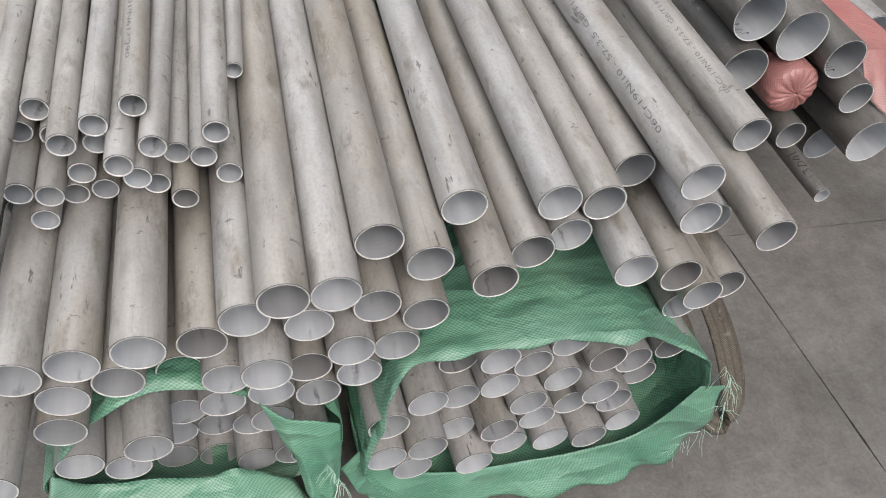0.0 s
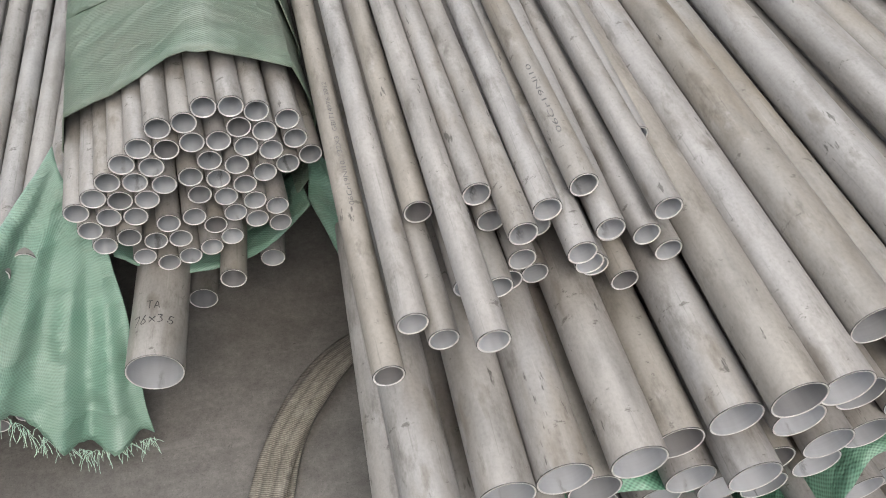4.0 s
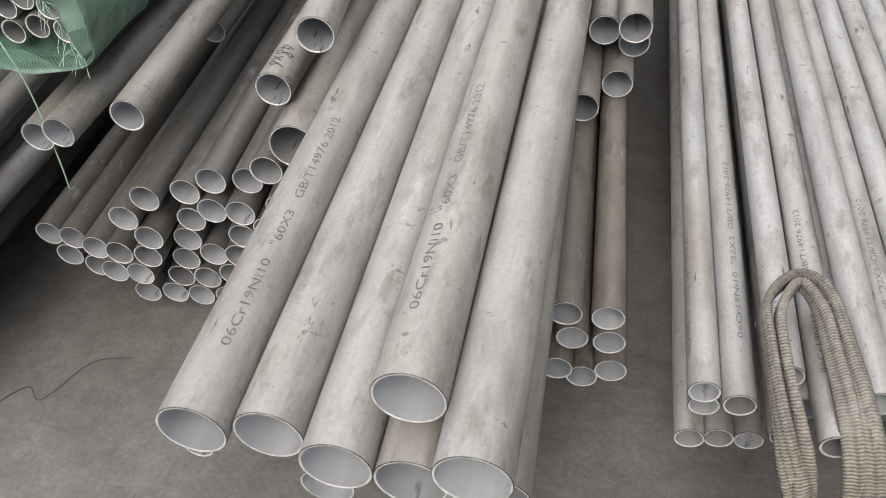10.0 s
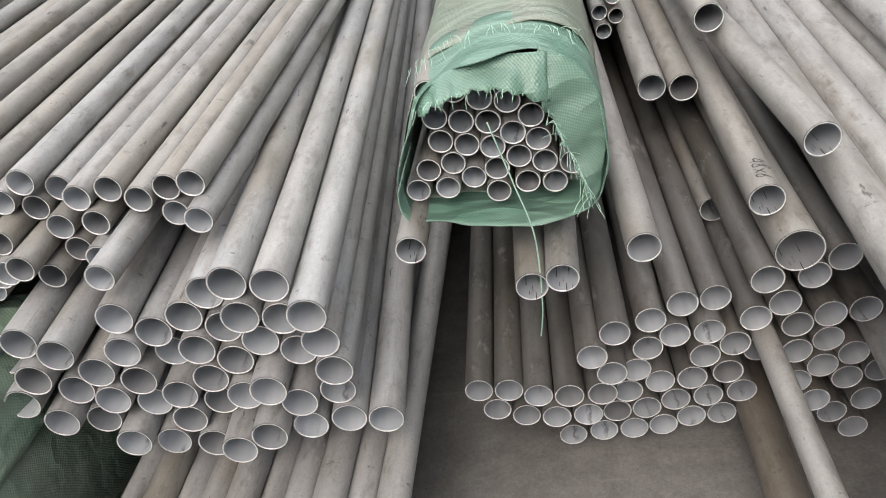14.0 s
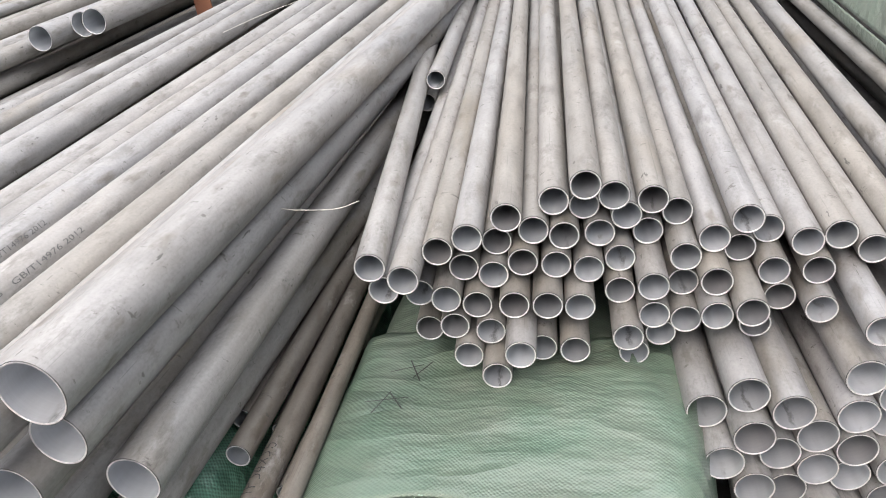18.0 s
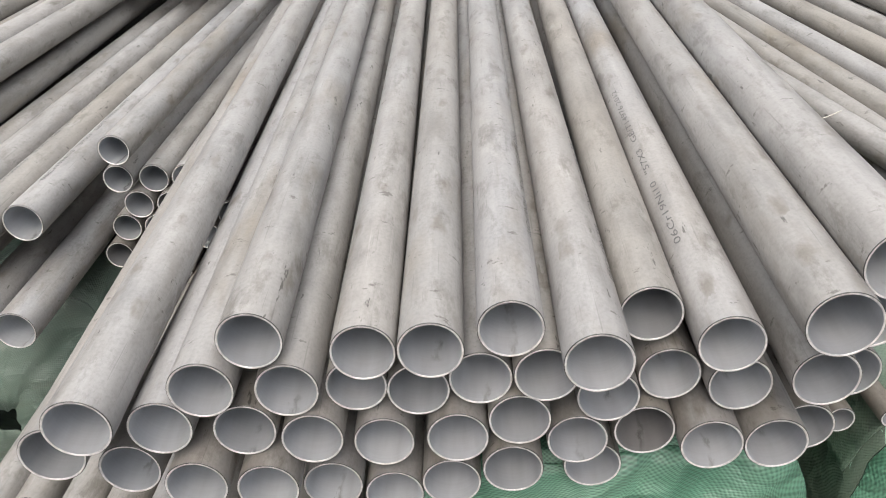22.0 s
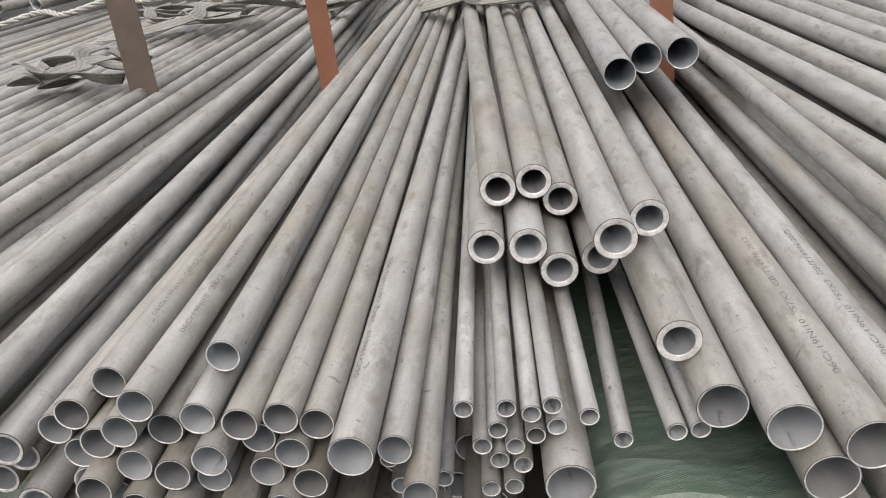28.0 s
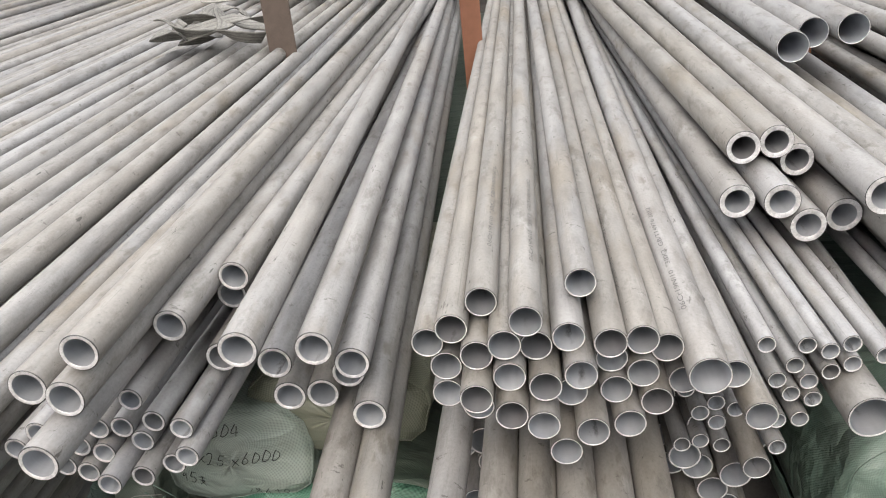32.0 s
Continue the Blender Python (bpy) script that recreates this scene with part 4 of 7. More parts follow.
tube(-4.146, 0.903, 0.518, 48, 2.4, 0.1)
tube(-4.089, 0.894, 0.519, 48, 2.4, 0.2)
tube(-4.011, 0.879, 0.551, 48, 2.4, 0.3)
tube(-3.980, 0.870, 0.590, 48, 2.4, 0.4)
tube(-3.954, 0.864, 0.549, 48, 2.4, 0.5)
tube(-4.055, 0.890, 0.485, 48, 2.4, 0.0)
tube(-4.011, 0.886, 0.503, 48, 2.4, 0.0)
tube(-3.963, 0.876, 0.501, 48, 2.4, -0.0)
tube(-4.170, 0.900, 0.469, 48, 2.4, 0.0)
tube(-4.116, 0.904, 0.474, 48, 2.4, 0.0)
tube(-4.075, 0.890, 0.442, 48, 2.4, 0.0)
tube(-3.995, 0.893, 0.458, 48, 2.4, 0.0)
tube(-3.945, 0.882, 0.457, 48, 2.4, -0.0)
tube(-3.898, 0.880, 0.467, 48, 2.4, -0.0)
pile("r", "wide pipes over the dark wrap", "wide dull grey pipe lying over a dark green wrap")
tube(-4.239, 0.780, 0.596, 60, 2.4, -0.1)
tube(-4.299, 0.741, 0.598, 60, 2.4, 0.5)
tube(-4.370, 0.771, 0.603, 60, 2.4, 0.6)
tube(-4.431, 0.830, 0.595, 60, 2.4, 0.9)
tube(-4.336, 0.750, 0.551, 60, 2.4, 0.6)
tube(-4.234, 0.666, 0.482, 60, 2.4, 0.6)
tube(-4.306, 0.605, 0.481, 60, 2.4, 0.6)
pile("rt", "three pipes set far back", "wide dull grey pipe end lying set back on others")
tube(-4.405, 1.960, 0.746, 76, 2.4, 0.2)
tube(-4.328, 2.068, 0.755, 76, 2.4, 0.2)
tube(-4.251, 2.013, 0.768, 76, 2.4, 0.2)
pile("s", "thick-walled pipes", "thick-walled grey pipe with a bright sawn end on top")
tube(-4.680, 1.228, 0.745, 57, 9, 3.7)
tube(-4.624, 1.243, 0.747, 57, 9, 2.9)
tube(-4.584, 1.262, 0.707, 57, 9, 2.3)
tube(-4.703, 1.153, 0.681, 57, 9, 2.3)
tube(-4.640, 1.130, 0.686, 57, 9, 2.3)
tube(-4.597, 1.134, 0.642, 57, 9, 2.3)
tube(-4.521, 1.048, 0.721, 60, 9, 1.7)
tube(-4.534, 1.164, 0.644, 57, 9, 2.3)
tube(-4.465, 1.126, 0.715, 57, 9, 1.3)
tube(-4.466, 0.901, 0.643, 57, 9, 2.3)
pile("t", "narrow pipes under thick-walled ones", "narrow whitish pipe of small bore under thick-walled ones", WHITE_STEEL)
tube(-4.830, 0.838, 0.542, 25, 2.4, 2.4)
tube(-4.791, 0.833, 0.523, 25, 2.4, 2.3)
tube(-4.815, 0.814, 0.521, 25, 2.4, 2.2)
tube(-4.791, 0.824, 0.498, 25, 2.4, 2.5)
tube(-4.831, 0.851, 0.441, 25, 2.4, 2.4)
tube(-4.806, 0.852, 0.446, 25, 2.4, 2.3)
tube(-4.778, 0.847, 0.442, 25, 2.4, 2.4)
tube(-4.765, 0.833, 0.512, 25, 2.4, 2.3)
tube(-4.730, 0.838, 0.608, 25, 2.4, 2.0)
tube(-4.692, 0.840, 0.574, 25, 2.4, 2.4)
tube(-4.679, 0.840, 0.604, 25, 2.4, 2.4)
tube(-4.650, 0.840, 0.594, 25, 2.4, 2.4)
tube(-4.624, 0.840, 0.604, 25, 2.4, 2.4)
tube(-4.621, 0.840, 0.574, 25, 2.4, 2.4)
tube(-4.647, 0.840, 0.563, 25, 2.4, 2.4)
tube(-4.713, 0.840, 0.552, 25, 2.4, 2.4)
tube(-4.673, 0.840, 0.549, 25, 2.4, 2.4)
tube(-4.694, 0.840, 0.530, 25, 2.4, 2.4)
tube(-4.666, 0.840, 0.521, 25, 2.4, 2.4)
tube(-4.709, 0.840, 0.487, 25, 2.4, 2.4)
tube(-4.680, 0.840, 0.489, 25, 2.4, 2.4)
tube(-4.710, 0.827, 0.453, 25, 2.4, 2.5)
tube(-4.582, 0.840, 0.585, 25, 2.4, 2.4)
tube(-4.543, 0.850, 0.542, 25, 2.4, -0.2)
tube(-4.482, 0.833, 0.561, 25, 2.4, 2.5)
tube(-4.454, 0.838, 0.559, 25, 2.4, 2.3)
pile("tw", "wide pipe among narrow ones", "wide pale grey pipe end low among narrow whitish pipes")
tube(-4.611, 0.786, 0.529, 60, 3, 2.2)
pile("u", "fan-shaped pile", "pale grey stainless pipe in a fan-shaped pile with bright rims")
tube(-5.082, 0.723, 0.748, 38, 2, 1.3)
tube(-4.967, 0.755, 0.751, 38, 2, 1.7)
tube(-5.030, 0.672, 0.749, 38, 2, 1.3)
tube(-5.116, 0.696, 0.729, 38, 2, 1.3)
tube(-5.147, 0.706, 0.706, 38, 2, 1.3)
tube(-5.055, 0.672, 0.720, 38, 2, 1.3)
tube(-5.021, 0.697, 0.703, 38, 2, 1.3)
tube(-4.984, 0.697, 0.713, 38, 2, 1.3)
tube(-4.938, 0.689, 0.708, 38, 2, 1.3)
tube(-4.901, 0.706, 0.701, 38, 2, 1.3)
tube(-4.935, 0.719, 0.670, 38, 2, 1.3)
tube(-4.871, 0.725, 0.678, 38, 2, 1.3)
tube(-5.128, 0.707, 0.673, 38, 2, 1.3)
tube(-5.088, 0.681, 0.702, 38, 2, 1.3)
tube(-5.052, 0.674, 0.677, 38, 2, 1.3)
tube(-5.012, 0.669, 0.666, 38, 2, 1.3)
tube(-4.972, 0.674, 0.677, 38, 2, 1.3)
tube(-4.931, 0.711, 0.632, 38, 2, 1.3)
tube(-5.092, 0.693, 0.626, 38, 2, 1.3)
tube(-5.129, 0.707, 0.635, 38, 2, 1.3)
tube(-4.900, 0.712, 0.653, 38, 2, 1.3)
tube(-4.885, 0.705, 0.618, 38, 2, 1.3)
tube(-5.051, 0.654, 0.639, 38, 2, 1.3)
tube(-5.016, 0.656, 0.623, 38, 2, 1.3)
tube(-4.961, 0.661, 0.609, 38, 2, 1.3)
tube(-4.917, 0.693, 0.596, 38, 2, 1.3)
tube(-4.992, 0.668, 0.577, 38, 2, 1.3)
tube(-5.089, 0.651, 0.664, 38, 2, 1.3)
tube(-4.983, 0.696, 0.640, 38, 2, 1.3)
tube(-4.848, 0.745, 0.620, 38, 2, 1.3)
tube(-4.830, 0.685, 0.664, 48, 2, 0.8)
tube(-4.794, 0.727, 0.638, 38, 2, 0.9)
tube(-4.769, 0.697, 0.600, 38, 2, 1.7)
tube(-4.736, 0.822, 0.423, 38, 2, 1.2)
pile("v", "layer under the fan-shaped pile", "beige-grey pipe running out under a fan-shaped pile")
tube(-5.142, 0.497, 0.500, 48, 2.4, 0.0)
tube(-5.078, 0.498, 0.500, 48, 2.4, 0.1)
tube(-5.030, 0.498, 0.500, 48, 2.4, 0.1)
tube(-4.982, 0.497, 0.502, 48, 2.4, 0.1)
tube(-4.936, 0.511, 0.487, 48, 2.4, 0.1)
tube(-4.887, 0.521, 0.477, 48, 2.4, 0.1)
pile("vt", "pipes beside the fan-shaped pile", "brownish grey pipe running out beside a fan-shaped pile")
tube(-5.273, 0.480, 0.514, 50, 2.4, 3.4)
tube(-5.223, 0.478, 0.516, 50, 2.4, 3.2)
pile("w", "thick-walled pipes over the sacks", "thick-walled grey pipe end lying loose over filled sacks")
tube(-5.449, 0.898, 0.711, 45, 5, 0.8)
tube(-5.471, 0.928, 0.667, 45, 5, 1.1)
tube(-5.491, 0.769, 0.706, 45, 5, 1.1)
tube(-5.513, 0.610, 0.765, 45, 5, 1.7)
tube(-5.531, 0.588, 0.720, 45, 5, 1.1)
tube(-5.575, 0.594, 0.732, 45, 5, 1.1)
tube(-5.546, 0.536, 0.675, 45, 5, 0.9)
tube(-5.345, 0.635, 0.747, 45, 5, 3.0)
tube(-5.355, 0.752, 0.656, 45, 5, 2.4)
tube(-5.280, 0.694, 0.710, 45, 5, 3.0)
tube(-5.255, 0.755, 0.650, 45, 5, 3.4)
tube(-5.277, 0.804, 0.605, 45, 5, 3.1)
tube(-5.363, 0.799, 0.573, 45, 5, 2.8)
tube(-5.319, 0.808, 0.570, 45, 5, 2.8)
tube(-5.244, 0.758, 0.569, 45, 5, 3.2)
tube(-5.459, 0.824, 0.623, 45, 5, 1.3)
pile("ws", "narrow pipes beside the sacks", "narrow thick-walled grey pipe end low beside filled sacks", WHITE_STEEL)
tube(-5.535, 0.707, 0.636, 32, 4, 0.5)
tube(-5.597, 0.715, 0.587, 32, 4, 0.0)
tube(-5.565, 0.718, 0.586, 32, 4, -0.0)
tube(-5.523, 0.724, 0.590, 32, 4, -0.3)
tube(-5.481, 0.713, 0.586, 32, 4, -0.1)
tube(-5.624, 0.706, 0.566, 32, 4, 0.0)
tube(-5.595, 0.709, 0.552, 32, 4, 0.0)
tube(-5.618, 0.699, 0.529, 32, 4, 0.0)
tube(-5.534, 0.685, 0.533, 32, 4, 0.0)
tube(-5.501, 0.707, 0.535, 32, 4, 0.0)
tube(-5.475, 0.698, 0.553, 32, 4, 0.0)
tube(-5.565, 0.659, 0.542, 32, 4, -0.0)
tube(-5.648, 0.699, 0.540, 32, 4, 0.0)
tube(-5.673, 0.658, 0.600, 32, 4, -0.0)
tube(-5.542, 0.718, 0.564, 32, 4, -0.0)
tube(-5.645, 0.668, 0.616, 32, 4, -0.0)
pile("sb", "pipes of the torn bundle", "slim grey pipe end inside a torn green wrap")
tube(-2.094, 0.814, 0.659, 34, 2.4, 0.0)
tube(-2.060, 0.810, 0.659, 34, 2.4, 0.0)
tube(-2.029, 0.805, 0.646, 34, 2.4, -0.0)
tube(-1.995, 0.798, 0.640, 34, 2.4, -0.0)
tube(-2.091, 0.813, 0.625, 34, 2.4, 0.0)
tube(-2.058, 0.810, 0.616, 34, 2.4, 0.0)
tube(-2.024, 0.806, 0.612, 34, 2.4, -0.0)
tube(-1.969, 0.799, 0.616, 34, 2.4, -0.0)
tube(-1.995, 0.803, 0.594, 34, 2.4, -0.0)
tube(-2.090, 0.813, 0.591, 34, 2.4, 0.0)
tube(-2.057, 0.812, 0.582, 34, 2.4, 0.0)
tube(-2.024, 0.808, 0.576, 34, 2.4, -0.0)
tube(-1.965, 0.808, 0.578, 34, 2.4, -0.0)
tube(-2.024, 0.812, 0.542, 34, 2.4, -0.0)
tube(-1.993, 0.811, 0.556, 34, 2.4, -0.0)
tube(-2.080, 0.814, 0.557, 34, 2.4, 0.0)
tube(-1.961, 0.811, 0.544, 34, 2.4, 0.0)
tube(-1.926, 0.801, 0.542, 34, 2.4, 0.0)
tube(-2.114, 0.813, 0.552, 34, 2.4, 0.0)
tube(-2.057, 0.817, 0.531, 34, 2.4, 0.0)
tube(-1.987, 0.810, 0.518, 34, 2.4, 0.0)
tube(-2.134, 0.813, 0.524, 34, 2.4, 0.0)
tube(-2.093, 0.810, 0.524, 34, 2.4, 0.0)
tube(-2.027, 0.812, 0.508, 34, 2.4, 0.0)
tube(-1.952, 0.813, 0.511, 34, 2.4, -0.3)
pile("qb", "pipes under the square stack", "dull grey stainless pipe end low under a square stack")
tube(-4.176, 0.400, 0.384, 48, 2.4, 0.1)
tube(-4.128, 0.419, 0.382, 48, 2.4, 0.1)
tube(-4.080, 0.627, 0.379, 48, 2.4, -0.0)
tube(-4.000, 0.634, 0.362, 48, 2.4, 0.0)
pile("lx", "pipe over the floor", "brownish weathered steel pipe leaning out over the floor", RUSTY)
tube(-1.698, 0.599, 0.089, 57, 2.4, 1.3)

# long pipes whose mouths lie beyond the walk's edges, and the layers under the top ones
pile("white_pile", "level whitish pile", "long whitish stainless pipe of narrow bore in a level pile", WHITE_STEEL)
for i in (3, 5, 6, 7, 8, 9, 10, 11, 12):
    tube(-1.152 + 0.0332 * i, 0.45 + RNG.uniform(-0.02, 0.02), 0.353 + RNG.uniform(-0.004, 0.004), 32, 3, RNG.uniform(-0.15, 0.15))
layer("lower_pipe", "lower whitish pipes", "whitish stainless pipe under the top layer of a pile", [(-1.135 + 0.0335 * i + 0.0165 * (k % 2), 0.52 + RNG.uniform(0, 0.08) + 0.10 * max(0, k - 3), 0.323 - 0.029 * k, 32, 0) for k in range(11) for i in range(12) if not (i < 6 and k < 5)], WHITE_STEEL)
pile("brown_row", "row beside the six-sided bundle", "slim brownish grey stainless pipe beside the wrapped bundle")
for x, y, yaw in ((-0.703, 0.80, -0.2), (-0.671, 0.83, -0.8), (-0.638, 0.86, -1.4), (-0.606, 0.88, -2.1), (-0.574, 0.92, -2.6)):
    tube(x, y, 0.25 + RNG.uniform(-0.004, 0.004), 33, 3, yaw)
layer("lower_pipe", "pipes under the brownish row", "slim grey stainless pipe under a brownish row", [(-0.71 + 0.035 * i, 1.0 + RNG.uniform(0, 0.1), 0.214 - 0.034 * k, 33, -1.2) for k in range(6) for i in range(5)])
pile("west_pile", "level dull pile", "long dull grey stainless pipe in a level pile")
for i in range(30):
    tube(-5.74 - 0.056 * i, 0.33 + RNG.uniform(-0.1, 0.1), 0.70 + RNG.uniform(-0.012, 0.012), RNG.choice((38, 45, 48, 51)), 4, 2.2 + RNG.uniform(-0.5, 0.5))
layer("lower_pipe", "lower pipes by the sacks", "dull grey stainless pipe low in a pile by sacks", [(-5.70 - 0.05 * i - 0.02 * k, 0.42 - 0.02 * i, 0.655 - 0.048 * k, 45, 2.2) for k in range(3, 12) for i in range(8)])
for k in range(3):
    for i in range(8):
        tube(-5.70 - 0.05 * i - 0.02 * k, 0.42 - 0.02 * i + RNG.uniform(-0.02, 0.02), 0.655 - 0.048 * k, 45, 2.4, 2.2 + RNG.uniform(-0.3, 0.3))
layer("lower_pipe", "lower pipes under wide ones", "dull grey stainless pipe low under wide thin-walled ones", [(-4.05 + 0.054 * i, 0.20 + RNG.uniform(-0.04, 0.04), 0.41 - 0.05 * k, 50, -1.0) for k in range(1, 8) for i in range(6)])
for i in range(6):
    tube(-4.05 + 0.054 * i, 0.20 + RNG.uniform(-0.04, 0.04), 0.41, 50, 2.4, -1.0)
stock("distant_pipes", "grey stainless pipes at the far end of the hall", [(-12.0 + 0.12 * i, 7.0 + RNG.uniform(-0.3, 0.3), 0.86 + RNG.uniform(-0.05, 0.05), RNG.choice((57, 89, 108)), RNG.uniform(-1, 1)) for i in range(95)])
stock("far_pipes", "dull grey stainless pipes in a distant pile", [(-7.6 - 0.075 * i, 1.4 + RNG.uniform(-0.2, 0.3), 0.66 + RNG.uniform(-0.02, 0.02), RNG.choice((48, 57, 60)), 3.0 + RNG.uniform(-0.8, 0.8)) for i in range(40)])
layer("lower_pipe", "lower pipes under a high pile", "dull grey stainless pipe low under a torn-open pile", [(-2.575 + 0.042 * i, 0.5 + RNG.uniform(0, 0.1), 0.155 - 0.043 * k, 43, 0) for k in range(4) for i in range(6)])
layer("lower_pipe", "lower pipes under a fan-shaped pile", "dull grey stainless pipe low under a wide pile", [(-5.16 + 0.052 * i + 0.026 * (k % 2), 0.85 + RNG.uniform(0, 0.15), 0.452 - 0.053 * k, 48, 0) for i in range(9) for k in range(8)])


# ---- woven sacks and wraps ----
def uv_of(nt):
    """The cloth's own coordinates, in metres along and across it."""
    uv = nt.nodes.new("ShaderNodeUVMap")
    uv.uv_map = "cloth"
    return uv.outputs[0]


def weave(name, fresh, dusty, dust_low, dust_high, pitch=0.0026, tape=(0.72, 1.14), crumple=0.3, stain=0.35):
    """Woven plastic tape cloth: crossing tapes as relief, dust in clouds, shine on the folds."""
    m, nt, bsdf = material(name)
    v = coords(nt, (1, 1, 1), False)
    dust = noise_tex(nt, v, 7.0, 6, 0.65)
    col = mix(nt, "MIX", ramp(nt, dust, [(0.25, dust_low), (0.75, dust_high)]), fresh, dusty)
    tone = noise_tex(nt, v, 2.2, 4, 0.6)
    col = mix(nt, "MULTIPLY", 1.0, col, ramp(nt, tone, [(0.3, 0.82), (0.7, 1.15)]))
    # crossing tapes: each shows as a short dash where it lies on top
    jit = node(nt, "ShaderNodeTexNoise", Scale=60.0, Detail=2.0)
    nt.links.new(v, jit.inputs["Vector"])
    amt = nt.nodes.new("ShaderNodeVectorMath")
    amt.operation = "MULTIPLY_ADD"
    nt.links.new(jit.outputs["Color"], amt.inputs[0])
    amt.inputs[1].default_value = (0.0024, 0.0024, 0)
    nt.links.new(uv_of(nt), amt.inputs[2])
    sep = nt.nodes.new("ShaderNodeSeparateXYZ")
    nt.links.new(amt.outputs[0], sep.inputs[0])
    sines = []
    for k, p in ((0, pitch * 1.15), (1, pitch)):
        mul = node(nt, "ShaderNodeMath", op="MULTIPLY")
        nt.links.new(sep.outputs[k], mul.inputs[0])
        mul.inputs[1].default_value = math.pi / p
        sn = node(nt, "ShaderNodeMath", op="SINE")
        nt.links.new(mul.outputs[0], sn.inputs[0])
        sines.append(sn.outputs[0])
    prod = node(nt, "ShaderNodeMath", op="MULTIPLY")
    nt.links.new(sines[0], prod.inputs[0])
    nt.links.new(sines[1], prod.inputs[1])
    lift = node(nt, "ShaderNodeMath", op="MULTIPLY_ADD")
    nt.links.new(prod.outputs[0], lift.inputs[0])
    lift.inputs[1].default_value, lift.inputs[2].default_value = 0.5, 0.5
    col = mix(nt, "MULTIPLY", 1.0, col, ramp(nt, lift.outputs[0], [(0.1, tape[0]), (0.5, 1.0), (0.9, tape[1])]))
    dirt = noise_tex(nt, coords(nt, (5, 14, 14), False), 1.0, 6, 0.7)
    col = mix(nt, "MIX", ramp(nt, dirt, [(0.56, 0.0), (0.70, stain)]), col, (0.10, 0.095, 0.075))
    nt.links.new(col, bsdf.inputs["Base Color"])
    bsdf.inputs["Roughness"].default_value = 0.34
    bsdf.inputs["Specular IOR Level"].default_value = 0.65
    # creases of several sizes, sharper than the weave
    crease = noise_tex(nt, coords(nt, (4, 10, 10), False), 1.0, 2.5, 0.5)
    fold = node(nt, "ShaderNodeMath", op="PINGPONG")
    nt.links.new(crease, fold.inputs[0])
    fold.inputs[1].default_value = 0.16
    small = noise_tex(nt, coords(nt, (22, 45, 45), False), 1.0, 3, 0.55)
    both = node(nt, "ShaderNodeMath", op="MULTIPLY_ADD")
    nt.links.new(small, both.inputs[0])
    both.inputs[1].default_value = 0.12
    nt.links.new(fold.outputs[0], both.inputs[2])
    b1 = node(nt, "ShaderNodeBump", Strength=crumple, Distance=0.08)
    nt.links.new(both.outputs[0], b1.inputs["Height"])
    b2 = node(nt, "ShaderNodeBump", Strength=0.5, Distance=0.0008)
    nt.links.new(lift.outputs[0], b2.inputs["Height"])
    nt.links.new(b1.outputs[0], b2.inputs["Normal"])
    nt.links.new(b2.outputs[0], bsdf.inputs["Normal"])
    return m


GREEN = weave("green_woven_plastic", (0.062, 0.215, 0.135), (0.23, 0.40, 0.30), 0.05, 0.8, 0.0028, (0.62, 1.22), 0.6, 0.12)
DUSTY_GREEN = weave("dusty_green_woven_plastic", (0.074, 0.156, 0.107), (0.164, 0.184, 0.152), 0.35, 0.95, 0.0024, (0.92, 1.04), 0.3)
GREY_GREEN = weave("grey_green_woven_plastic", (0.149, 0.231, 0.169), (0.248, 0.262, 0.221), 0.35, 0.95, 0.0022, (0.9, 1.05), 0.4)
COVER_GREEN = weave("faded_green_woven_plastic", (0.078, 0.168, 0.115), (0.193, 0.217, 0.176), 0.15, 0.9, 0.0026, (0.88, 1.06), 0.4)
LIGHT_GREEN = weave("light_green_woven_plastic", (0.098, 0.232, 0.167), (0.227, 0.330, 0.276), 0.1, 0.85, 0.0022, (0.78, 1.12), 0.45)
DARK_GREEN = weave("dark_green_woven_plastic", (0.10, 0.18, 0.142), (0.215, 0.255, 0.22), 0.1, 0.85, 0.0024, (0.88, 1.06), 0.5)
PALE_SACK = weave("faded_green_sack", (0.27, 0.37, 0.315), (0.44, 0.475, 0.42), 0.2, 0.9, 0.0032, (0.8, 1.1), 0.45)
OLIVE_SACK = weave("olive_sack", (0.175, 0.195, 0.135), (0.275, 0.28, 0.22), 0.2, 0.9)
PINK = weave("pink_woven_plastic", (0.358, 0.128, 0.119), (0.371, 0.230, 0.218), 0.1, 0.8)


def catmull(points, n):
    pts = [Vector(p) for p in points]
    pts = [2 * pts[0] - pts[1]] + pts + [2 * pts[-1] - pts[-2]]
    out = []
    segs = len(pts) - 3
    for k in range(n):
        s = k / (n - 1) * segs
        i = min(int(s), segs - 1)
        t = s - i
        a, b, c, d = pts[i : i + 4]
        out.append(0.5 * ((2 * b) + (c - a) * t + (2 * a - 5 * b + 4 * c - d) * t * t + (3 * b - a - 3 * c + d) * t ** 3))
    return out


def folds(p, amount, scale=9.0, seed=0.0):
    q = Vector((p.x * scale + seed, p.y * scale * 0.7, p.z * scale))
    fine = Vector((p.x * scale * 3.1, p.y * scale * 2.2 + seed, p.z * scale * 3.1))
    crease = 1 - abs(noise.noise(q * 1.7))
    out = p + amount * (noise.noise_vector(q) + 0.35 * noise.noise_vector(fine)) + Vector((0, 0, amount * 0.5 * (crease - 0.7)))
    out.z = max(out.z, 0.005)
    return out


